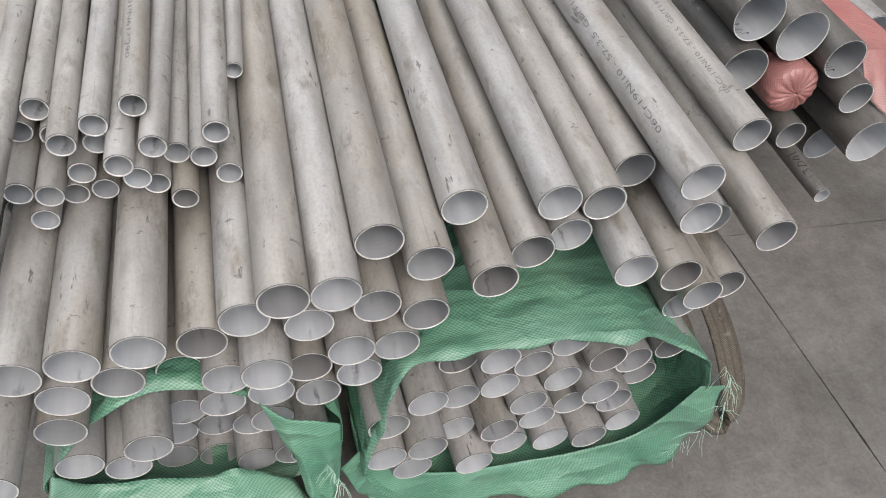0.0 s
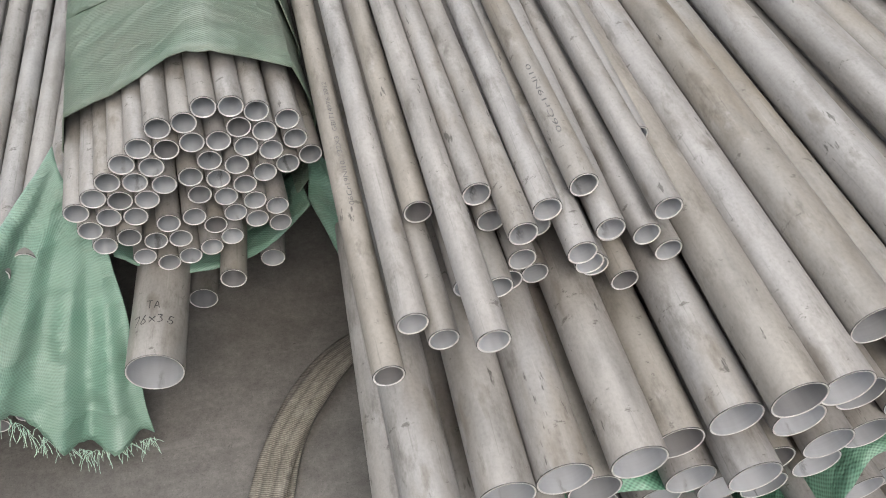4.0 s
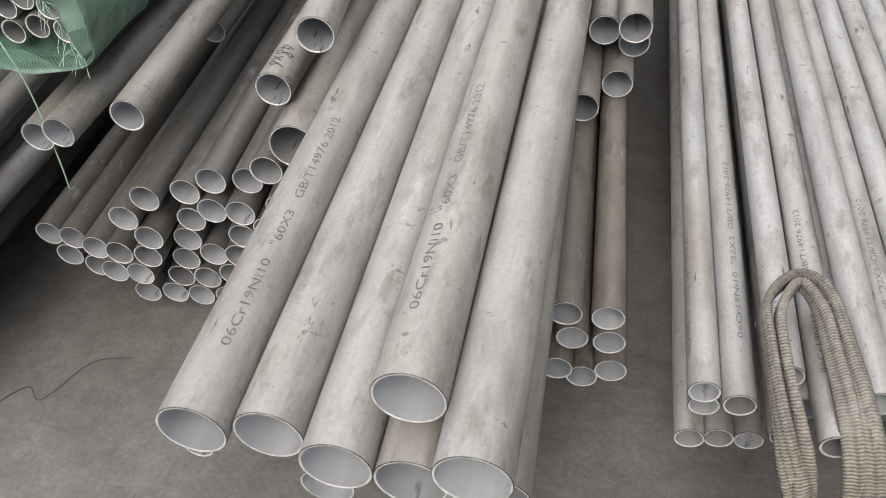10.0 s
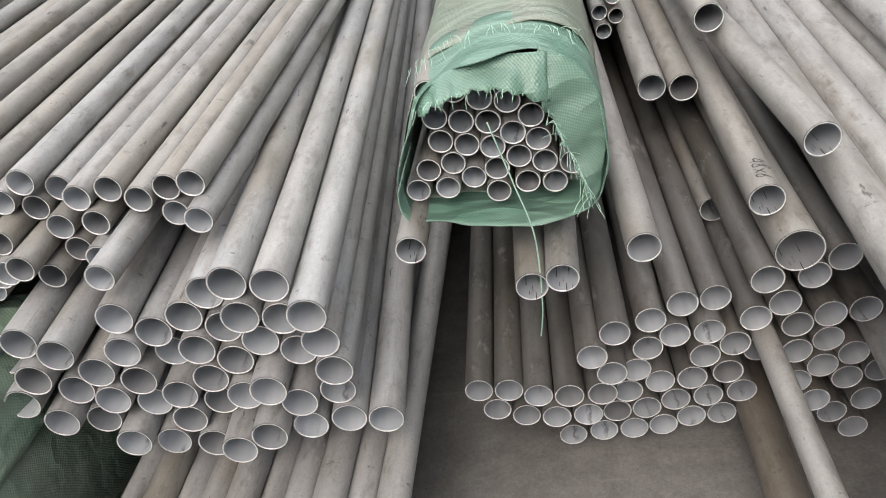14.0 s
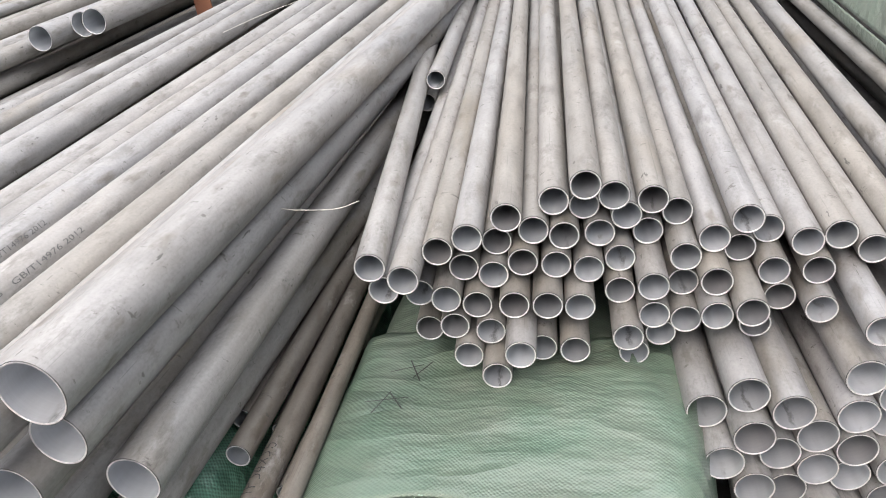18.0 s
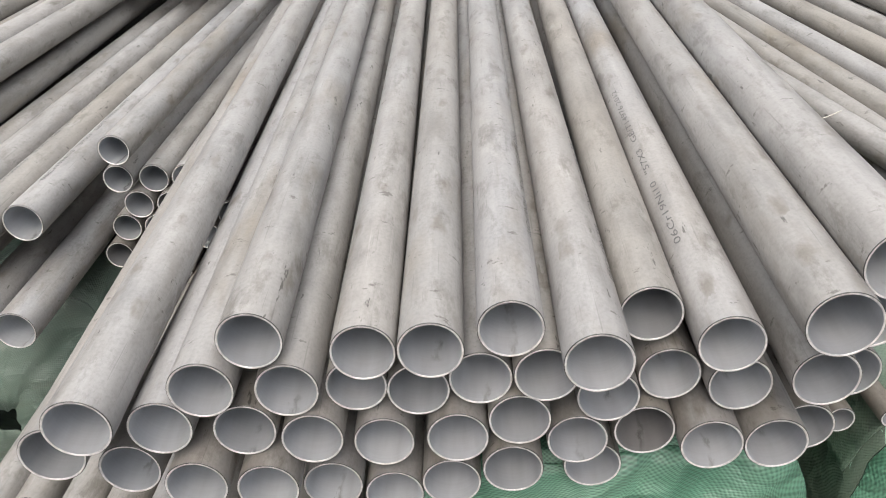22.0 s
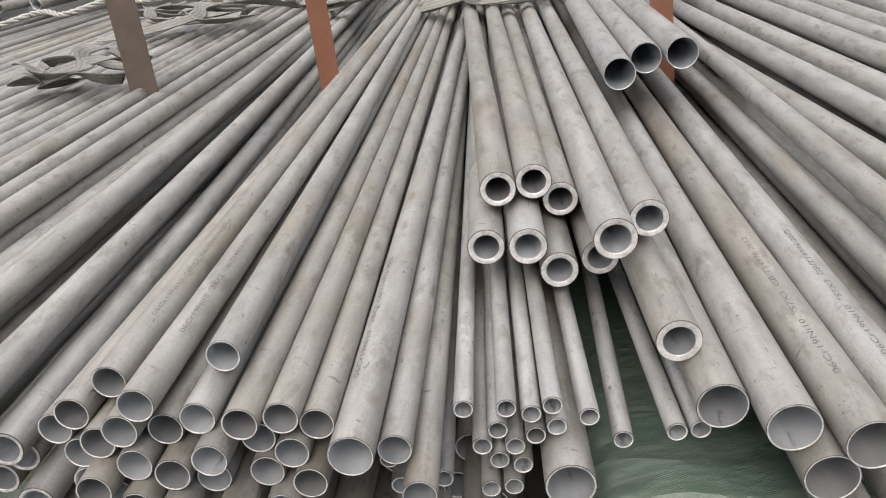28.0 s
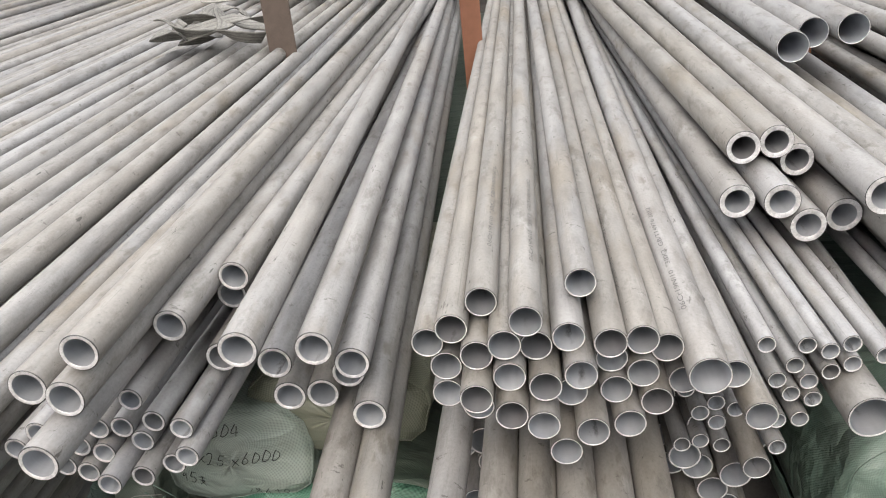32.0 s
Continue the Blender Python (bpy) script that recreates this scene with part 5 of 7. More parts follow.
def sheet_from(name, grid, mat, parent, label="", closed=False, thick=0.0016):
    """A cloth from rows of points, with a thickness and its own coordinates in metres."""
    bm = bmesh.new()
    uv = bm.loops.layers.uv.new("cloth")
    rows = [[bm.verts.new(p) for p in row] for row in grid]
    n = len(grid[0])
    us = [0.0]
    mid = grid[len(grid) // 2]
    for k in range(n):
        us.append(us[-1] + (mid[(k + 1) % n] - mid[k]).length)
    vs = [0.0]
    for a, b in zip(grid, grid[1:]):
        vs.append(vs[-1] + (b[n // 2] - a[n // 2]).length)
    for j, (a, b) in enumerate(zip(rows, rows[1:])):
        for k in range(n if closed else n - 1):
            f = bm.faces.new((a[k], a[(k + 1) % n], b[(k + 1) % n], b[k]))
            f.smooth = True
            for loop, (uu, vv) in zip(f.loops, ((us[k], vs[j]), (us[k + 1], vs[j]), (us[k + 1], vs[j + 1]), (us[k], vs[j + 1]))):
                loop[uv].uv = (uu, vv)
    bmesh.ops.recalc_face_normals(bm, faces=bm.faces)
    ob = part(name, bm, mat, parent, label)
    mod = ob.modifiers.new("thickness", "SOLIDIFY")
    mod.thickness, mod.offset = thick, 1.0
    return ob


def patch(inner, outer, nu, nv, amount, seed, ripple=0.0, count=5):
    """A cloth patch between two edge curves, with folds that run from one to the other."""
    a, b = catmull(inner, nu), catmull(outer, nu)
    grid = []
    for j in range(nv):
        v = j / (nv - 1)
        row = []
        for i in range(nu):
            p = a[i].lerp(b[i], v)
            p = folds(p, amount * (0.3 + v), 9.0, seed)
            p.y -= ripple * v * math.sin(i / (nu - 1) * math.pi * 2 * count + seed)
            if j == nv - 1:
                p += (b[i] - a[i]).normalized() * 0.006 * noise.noise(Vector((i * 1.7, seed, 0)))
            row.append(p)
        grid.append(row)
    return grid


def sleeve(loop, ys, amount, seed, shear=0.0, front=0.0, skew=0.0, sharp=False, reach=9.0):
    """Rows of a closed cloth tube round the loop of (x, z), at each y."""
    pts = [Vector((x, 0, z)) for x, z in loop]
    ring = catmull([pts[-1], *pts, pts[0], pts[1]], 8 * (len(pts) + 2) + 1)
    m = len(ring)
    lo, hi = int(m / (len(pts) + 2)), int(m * (len(pts) + 1) / (len(pts) + 2))
    ring = ring[lo:hi]
    if sharp:
        ring = [a.lerp(b, k / 8) for a, b in zip(pts, pts[1:] + pts[:1]) for k in range(8)] + [pts[0]]
    grid = []
    for j, y in enumerate(ys):
        row = []
        for k, r in enumerate(ring):
            e = front * noise.noise(Vector((r.x * 14, seed, r.z * 14))) * max(0.0, 1 - j / 3)
            p = Vector((r.x + shear * (y - ys[0]), y + e + skew * min(r.x - ring[0].x, reach) * max(0.0, 1 - j / 16), r.z))
            row.append(folds(p, amount * (1.6 if j < 6 else 1.0), 8.0, seed))
        grid.append(row)
    return grid


def steps(a, b, c, n1, n2):
    """From a to b in n1 close steps, then on to c in n2 wide ones."""
    return [a + (b - a) * i / n1 for i in range(n1)] + [b + (c - b) * i / n2 for i in range(n2 + 1)]


def empty(name, at, label, category, group=""):
    ob = new(name)
    ob.location = at
    ob.empty_display_size = 0.05
    return tagged(ob, label, category, group)


def thing(name, at, label, category, group=""):
    ob = empty(name, at, label, category, group)
    bpy.context.view_layer.update()
    return ob


def frayed(name, edge, drop, count, mat, parent, seed):
    """Loose threads along the edge of a torn sack."""
    rr = random.Random(seed)
    pts = catmull(edge, 60)
    bm = bmesh.new()
    for _ in range(count):
        p = pts[rr.randrange(60)].copy()
        d = Vector((rr.uniform(-0.5, 0.5), rr.uniform(-0.9, 0.1), rr.uniform(-1, 0.35))).normalized()
        length, w = drop * rr.uniform(0.2, 1.0), 0.00042
        prev = None
        for k in range(6):
            q = p + d * length * k / 5 + Vector((0, 0, -0.5 * length * (k / 5) ** 2)) + 0.12 * length * noise.noise_vector(p * 50 + Vector((0, 0, k * 0.4)))
            ring = [bm.verts.new(q + Vector(o) * w) for o in ((1, 0, 0), (-0.5, 0.6, 0.6), (-0.5, -0.6, -0.6))]
            if prev:
                for i in range(3):
                    bm.faces.new((prev[i], prev[(i + 1) % 3], ring[(i + 1) % 3], ring[i]))
            prev = ring
    return tagged(mesh_object(name, bm, mat, parent), "loose frayed threads", kind="stuff")


THREAD = plaster("pale_green_thread", (0.30, 0.50, 0.40), (0.45, 0.62, 0.52), 30)

# the sack round the pipes by the seam
sack = thing("woven_sack", (0.5, 0.3, 0.0), "open green woven plastic sack round a bundle of pipes", "sack")
loop = [(0.258, 0.15), (0.270, 0.25), (0.292, 0.308), (0.345, 0.348), (0.43, 0.356), (0.53, 0.358), (0.61, 0.350), (0.672, 0.318), (0.730, 0.288), (0.772, 0.21), (0.75, 0.10), (0.60, 0.045), (0.42, 0.035), (0.30, 0.06)]
sheet_from("sleeve", sleeve(loop, steps(0.315, 0.75, 6.2, 26, 14), 0.006, 1.3, 0.0, 0.03), GREEN, sack)
low = [(0.255, 0.335, 0.15), (0.30, 0.33, 0.095), (0.40, 0.318, 0.072), (0.50, 0.315, 0.072), (0.60, 0.31, 0.08), (0.70, 0.312, 0.105), (0.765, 0.316, 0.20)]
lip = [(0.235, 0.325, 0.11), (0.29, 0.315, 0.02), (0.40, 0.300, 0.010), (0.56, 0.285, 0.010), (0.69, 0.285, 0.012), (0.79, 0.30, 0.055), (0.812, 0.305, 0.19)]
sheet_from("lower_lip", patch(low, lip, 60, 12, 0.005, 5.0, 0.007, 7), GREEN, sack)
frayed("loose_threads", [(0.76, 0.295, 0.05), (0.80, 0.295, 0.12), (0.805, 0.30, 0.21), (0.77, 0.31, 0.27)], 0.045, 40, THREAD, sack, 2)

# the sack beside it, half closed
sack = thing("woven_sack", (0.05, 0.35, 0.0), "torn green woven plastic sack round a bundle of pipes", "sack")
loop = [(-0.132, 0.11), (-0.122, 0.155), (-0.097, 0.210), (-0.060, 0.270), (-0.030, 0.292), (0.02, 0.299), (0.07, 0.297), (0.12, 0.268), (0.185, 0.250), (0.228, 0.19), (0.235, 0.10), (0.18, 0.03), (0.05, 0.02), (-0.08, 0.03)]
sheet_from("sleeve", sleeve(loop, steps(0.372, 0.8, 6.2, 24, 14), 0.004, 7.7, 0.0, 0.02), GREEN, sack)
sheet_from("lower_lip", patch([(-0.125, 0.37, 0.155), (-0.086, 0.37, 0.122), (-0.005, 0.37, 0.105), (0.06, 0.365, 0.095), (0.10, 0.365, 0.105), (0.175, 0.36, 0.055)], [(-0.135, 0.33, 0.11), (-0.06, 0.31, 0.04), (0.01, 0.30, 0.015), (0.07, 0.30, 0.012), (0.13, 0.295, 0.012), (0.22, 0.29, 0.012)], 44, 10, 0.008, 8.8, 0.008, 6), GREEN, sack)
sheet_from("hanging_flap", patch([(0.118, 0.345, 0.286), (0.15, 0.332, 0.262), (0.19, 0.328, 0.250), (0.222, 0.335, 0.225)], [(0.214, 0.30, 0.03), (0.220, 0.297, 0.024), (0.228, 0.297, 0.02), (0.238, 0.30, 0.015)], 26, 30, 0.014, 11.0, 0.010, 2), GREEN, sack)
frayed("loose_threads", [(0.20, 0.305, 0.19), (0.215, 0.30, 0.16), (0.23, 0.30, 0.13)], 0.035, 22, THREAD, sack, 5)

# the wrapped six-sided bundle
wrap = thing("wrapped_bundle", (-0.38, 1.0, 0.17), "dusty green woven wrap folded tight round a pipe bundle", "wrap")
loop = [(-0.530, 0.25), (-0.547, 0.33), (-0.535, 0.382), (-0.362, 0.508), (-0.335, 0.514), (-0.238, 0.474), (-0.209, 0.395), (-0.222, 0.29), (-0.25, 0.24), (-0.33, 0.19), (-0.43, 0.178), (-0.50, 0.20)]
sheet_from("sleeve", sleeve(loop, steps(1.0, 1.5, 6.6, 24, 14), 0.0028, 3.1, -0.008, 0.012, -0.32, True, 0.18), DUSTY_GREEN, wrap)
sheet_from("upper_layer", sleeve([(x + (x + 0.38) * 0.02, z + (z - 0.32) * 0.025) for x, z in loop], steps(1.25, 1.7, 6.6, 18, 14), 0.0026, 4.4, -0.008, 0.02, -0.42, True), DUSTY_GREEN, wrap)
sheet_from("under_sheet", patch([(-0.51, 1.0, 0.20), (-0.43, 1.0, 0.162), (-0.32, 1.0, 0.176), (-0.235, 1.0, 0.26)], [(-0.50, 0.91, 0.205), (-0.43, 0.90, 0.168), (-0.32, 0.90, 0.182), (-0.225, 0.90, 0.275)], 30, 8, 0.004, 6.0), LIGHT_GREEN, wrap)
sheet_from("hanging_flap", patch([(-0.555, 0.99, 0.35), (-0.55, 0.96, 0.32), (-0.53, 0.93, 0.28), (-0.505, 0.885, 0.235)], [(-0.70, 0.77, 0.245), (-0.665, 0.745, 0.125), (-0.575, 0.715, 0.04), (-0.478, 0.72, 0.03)], 48, 34, 0.011, 12.0, 0.016, 4), LIGHT_GREEN, wrap)
sheet_from("side_flap", patch([(-0.24, 0.94, 0.38), (-0.225, 0.93, 0.33), (-0.225, 0.92, 0.27)], [(-0.185, 0.86, 0.335), (-0.165, 0.86, 0.26), (-0.175, 0.86, 0.165)], 16, 12, 0.008, 13.0, 0.012, 2), LIGHT_GREEN, wrap)
frayed("loose_threads", [(-0.70, 0.77, 0.24), (-0.665, 0.745, 0.125), (-0.575, 0.715, 0.04), (-0.48, 0.72, 0.03)], 0.026, 170, THREAD, wrap, 8)

# the torn bundle wrap above the low pile
wrap = thing("wrapped_bundle", (-2.0, 0.8, 0.45), "grey-green woven wrap torn open at a pipe bundle's end", "wrap")
loop = [(-2.152, 0.55), (-2.120, 0.638), (-2.088, 0.680), (-2.01, 0.702), (-1.94, 0.697), (-1.898, 0.662), (-1.884, 0.59), (-1.898, 0.51), (-1.93, 0.481), (-2.03, 0.478), (-2.12, 0.488), (-2.15, 0.505)]
sheet_from("torn_end", sleeve(loop, steps(0.775, 0.90, 0.93, 14, 2), 0.005, 2.2, 0.0, 0.03), LIGHT_GREEN, wrap)
sheet_from("sleeve", sleeve([(x + (x + 2.01) * 0.015, z + 0.004) for x, z in loop], steps(0.865, 1.5, 6.6, 22, 14), 0.004, 9.2, -0.01, 0.04), GREY_GREEN, wrap)
sheet_from("torn_corner", patch([(-1.948, 0.795, 0.705), (-1.898, 0.785, 0.668), (-1.880, 0.78, 0.60), (-1.896, 0.78, 0.505)], [(-1.962, 0.772, 0.672), (-1.948, 0.766, 0.63), (-1.925, 0.766, 0.57), (-1.905, 0.770, 0.495)], 30, 18, 0.006, 3.4, 0.005, 3), LIGHT_GREEN, wrap)
sheet_from("top_fold", patch([(-2.108, 0.795, 0.662), (-2.06, 0.79, 0.692), (-2.0, 0.79, 0.701), (-1.94, 0.79, 0.698)], [(-2.104, 0.768, 0.648), (-2.06, 0.758, 0.668), (-2.0, 0.756, 0.672), (-1.945, 0.760, 0.640)], 40, 10, 0.006, 4.5, 0.005, 6), LIGHT_GREEN, wrap)
frayed("loose_threads", [(-2.11, 0.765, 0.66), (-2.05, 0.757, 0.675), (-1.98, 0.755, 0.67), (-1.945, 0.765, 0.63)], 0.015, 26, THREAD, wrap, 12)
frayed("loose_threads", [(-1.947, 0.764, 0.64), (-1.925, 0.764, 0.57), (-1.905, 0.768, 0.50)], 0.028, 40, THREAD, wrap, 13)
frayed("loose_threads", [(-2.12, 0.86, 0.675), (-2.05, 0.855, 0.712), (-1.97, 0.855, 0.716), (-1.90, 0.86, 0.690)], 0.022, 50, THREAD, wrap, 14)


def low_bundle(x0, x1, top, y0, seed, mat, label, front=0.05, cover=0.0, end=None):
    """A wrapped bundle that lies on the floor, with its end gathered."""
    ob = thing("wrapped_bundle", ((x0 + x1) / 2, y0, 0.0), label, "wrap")
    w, c = (x1 - x0) / 2, (x0 + x1) / 2
    loop = [(x0, top * 0.45), (x0 + 0.01, top * 0.85), (c - w * 0.7, top), (c, top + 0.008), (c + w * 0.7, top), (x1 - 0.01, top * 0.85), (x1, top * 0.45), (c + w * 0.8, 0.02), (c, 0.012), (c - w * 0.8, 0.02)]
    rows = sleeve(loop, steps(y0, y0 + 0.6, 6.4, 20, 14), 0.008, seed, 0.0, 0.015)
    mid = Vector((c, y0 - front * 0.4, top * 0.5))
    caps = []
    for k, s in enumerate((0.12, 0.4, 0.7, 0.9)):
        caps.append([folds(mid.lerp(p, s) + Vector((0, -front * (1 - s), 0)), 0.02, 13.0, seed + 3) for p in rows[0]])
    sheet_from("sleeve", rows, mat, ob)
    sheet_from("gathered_end", caps + [rows[0]], end or GREEN, ob)
    if cover:
        top_edge = [(x0 - 0.006, y0 + 0.01, top * 0.80), (x0 + 0.03, y0 - 0.01, top + 0.006), (c - w * 0.3, y0 + 0.015, top + 0.022), (c + w * 0.3, y0 - 0.01, top + 0.022), (x1 - 0.03, y0 + 0.01, top + 0.006), (x1 + 0.006, y0 + 0.02, top * 0.80)]
        back_edge = [(px, py + cover + 0.05 * math.sin(5 * px), pz + 0.003) for px, py, pz in top_edge]
        sheet_from("upper_layer", patch(top_edge, back_edge, 60, 34, 0.007, seed + 7), COVER_GREEN, ob, "paler dusty upper layer with a ragged edge")
        frayed("loose_threads", top_edge, 0.018, 24, THREAD, ob, int(seed))
    return ob


low_bundle(-3.15, -2.67, 0.462, 0.43, 21.0, DUSTY_GREEN, "dusty green wrapped bundle lying under a pile of pipes", 0.05, 0.36)
low_bundle(-3.70, -3.225, 0.475, 0.37, 27.0, GREEN, "green wrapped bundle lying under wide pipes", 0.03)
low_bundle(-4.61, -4.20, 0.42, 0.86, 33.0, DARK_GREEN, "dark green wrapped bundle under thick-walled and small pipes", end=DARK_GREEN)
low_bundle(-5.64, -5.20, 0.225, 1.02, 39.0, DUSTY_GREEN, "dusty green wrapped bundle under two filled sacks")
low_bundle(-5.825, -5.735, 0.235, 1.02, 43.0, GREY_GREEN, "narrow grey-green wrapped bundle low beside filled sacks", 0.02, end=GREY_GREEN)
low_bundle(-6.03, -5.875, 0.235, 1.02, 45.0, DARK_GREEN, "dark green wrapped bundle low beside narrow pipes", 0.02, end=DARK_GREEN)


def filled_sack(x0, x1, z0, z1, y0, y1, mat, label, seed):
    ob = thing("filled_sack", ((x0 + x1) / 2, y0, z0), label, "sack", "filled sacks")
    c, w = (x0 + x1) / 2, (x1 - x0) / 2
    loop = [(x0, (z0 + z1) / 2), (x0 + 0.008, z1 - 0.03), (x0 + 0.035, z1 - 0.006), (c, z1), (x1 - 0.04, z1 - 0.012), (x1 - 0.006, z1 - 0.045), (x1, (z0 + z1) / 2), (x1 - 0.012, z0 + 0.03), (x1 - 0.04, z0 + 0.004), (c, z0), (x0 + 0.03, z0 + 0.002), (x0 + 0.004, z0 + 0.02)]
    rows = sleeve(loop, steps(y0, y0 + 0.3, y1, 14, 8), 0.006, seed, 0.0, 0.01, 0.0, True)
    mid = Vector((c, y0 - 0.01, (z0 + z1) / 2))
    caps = [[folds(mid.lerp(p, s) + Vector((0, -0.02 * (1 - s * s), 0)), 0.006, 9.0, seed) for p in rows[0]] for s in (0.002, 0.35, 0.65, 0.88)]
    sheet_from("body", rows, mat, ob)
    sheet_from("end_panel", caps + [rows[0]], mat, ob)
    return ob


near_sack = filled_sack(-5.70, -5.43, 0.225, 0.415, 1.0, 1.6, PALE_SACK, "faded green sack with handwritten black marks, lying under pipes", 41.0)
back_sack = filled_sack(-5.54, -5.215, 0.30, 0.455, 1.04, 1.7, OLIVE_SACK, "olive sack with handwritten black marks, lying under pipes", 47.0)

# the pink cover on a wide pipe's end, and the pink cloth beside it
pink = thing("pink_cover", (0.98, 0.6, 0.5), "pink woven plastic cover tied over a pipe end", "cover")
cap_at = Vector(PIPES["bb"][7][2:5])
rows = []
for j, (s, dy) in enumerate(((0.04, -0.010), (0.18, -0.014), (0.35, -0.012), (0.55, -0.013), (0.75, -0.010), (0.9, -0.006), (1.0, 0.0), (1.01, 0.02), (1.01, 0.06), (1.0, 0.1))):
    row = []
    for k in range(96):
        a = 2 * math.pi * k / 96
        pleat = 1 + 0.012 * math.sin(a * 16 + j)
        tuck = 0.0035 * (1 - s) ** 0.5 * math.sin(a * 16 + 0.4 * j) if s < 1 else 0.0
        row.append(folds(cap_at + Vector((0.052 * s * pleat * math.cos(a), dy + tuck, 0.052 * s * pleat * math.sin(a))), 0.0015, 14.0, 3.0))
    rows.append(row)
sheet_from("cover", rows, PINK, pink, closed=True)
cloth = thing("pink_cloth", (1.36, 0.9, 0.4), "pink woven plastic cloth draped over wide pipes", "cloth")
sheet_from("drape", patch([(1.33, 1.06, 0.46), (1.385, 1.02, 0.45), (1.435, 0.96, 0.43), (1.50, 0.90, 0.40)], [(1.262, 0.895, 0.392), (1.335, 0.89, 0.424), (1.375, 0.845, 0.40), (1.415, 0.80, 0.34)], 34, 22, 0.006, 51.0, 0.006, 3), PINK, cloth)
sheet_from("tail", patch([(1.345, 0.86, 0.415), (1.385, 0.86, 0.42), (1.44, 0.87, 0.41)], [(1.352, 0.81, 0.365), (1.385, 0.765, 0.335), (1.43, 0.76, 0.31)], 24, 18, 0.008, 57.0, 0.006, 2), PINK, cloth)
layer("lower_pipe", "lower wide pipes", "wide grey stainless pipe under a pink-capped one", [(1.22 + 0.118 * i + 0.06 * (k % 2), 1.12 + RNG.uniform(0, 0.1), 0.06 + 0.104 * k, 114, -2) for k in range(3) for i in range(5)])


# ---- webbing straps ----
def webbing(name, low, high):
    """Woven sling webbing: fine crosswise ribs in a herringbone, stitched edges, dirt and pale wear."""
    m, nt, bsdf = material(name)
    v = coords(nt, (1, 1, 1), False)
    sep = nt.nodes.new("ShaderNodeSeparateXYZ")
    nt.links.new(uv_of(nt), sep.inputs[0])
    tri = node(nt, "ShaderNodeMath", op="PINGPONG")
    nt.links.new(sep.outputs[0], tri.inputs[0])
    tri.inputs[1].default_value = 0.008
    lean = node(nt, "ShaderNodeMath", op="MULTIPLY_ADD")
    nt.links.new(tri.outputs[0], lean.inputs[0])
    lean.inputs[1].default_value = 0.12
    nt.links.new(sep.outputs[1], lean.inputs[2])
    ang = node(nt, "ShaderNodeMath", op="MULTIPLY")
    nt.links.new(lean.outputs[0], ang.inputs[0])
    ang.inputs[1].default_value = 2 * math.pi / 0.0030
    sn = node(nt, "ShaderNodeMath", op="SINE")
    nt.links.new(ang.outputs[0], sn.inputs[0])
    rib = node(nt, "ShaderNodeMath", op="MULTIPLY_ADD")
    nt.links.new(sn.outputs[0], rib.inputs[0])
    rib.inputs[1].default_value, rib.inputs[2].default_value = 0.5, 0.5
    seam = ramp(nt, tri.outputs[0], [(0.0002, 0.62), (0.0012, 1.0)])
    col = ramp(nt, noise_tex(nt, v, 9.0, 5, 0.65), [(0.3, low), (0.7, high)])
    col = mix(nt, "MULTIPLY", 1.0, col, ramp(nt, rib.outputs[0], [(0.1, 0.62), (0.8, 1.18)]))
    col = mix(nt, "MULTIPLY", 1.0, col, seam)
    fuzz = noise_tex(nt, v, 260.0, 3)
    col = mix(nt, "MULTIPLY", 1.0, col, ramp(nt, fuzz, [(0.3, 0.72), (0.7, 1.2)]))
    worn = noise_tex(nt, v, 30.0, 5, 0.7)
    col = mix(nt, "MIX", ramp(nt, worn, [(0.55, 0.0), (0.72, 0.55)]), col, (0.34, 0.33, 0.30))
    nt.links.new(col, bsdf.inputs["Base Color"])
    bsdf.inputs["Roughness"].default_value = 0.8
    bump(nt, bsdf, rib.outputs[0], 0.6, 0.001)
    return m


BROWN_WEB = webbing("dirty_brown_webbing", (0.15, 0.138, 0.115), (0.27, 0.255, 0.222))
DARK_WEB = webbing("dark_brown_webbing", (0.075, 0.066, 0.052), (0.14, 0.125, 0.10))
GREY_WEB = webbing("dirty_grey_webbing", (0.19, 0.185, 0.165), (0.32, 0.31, 0.28))


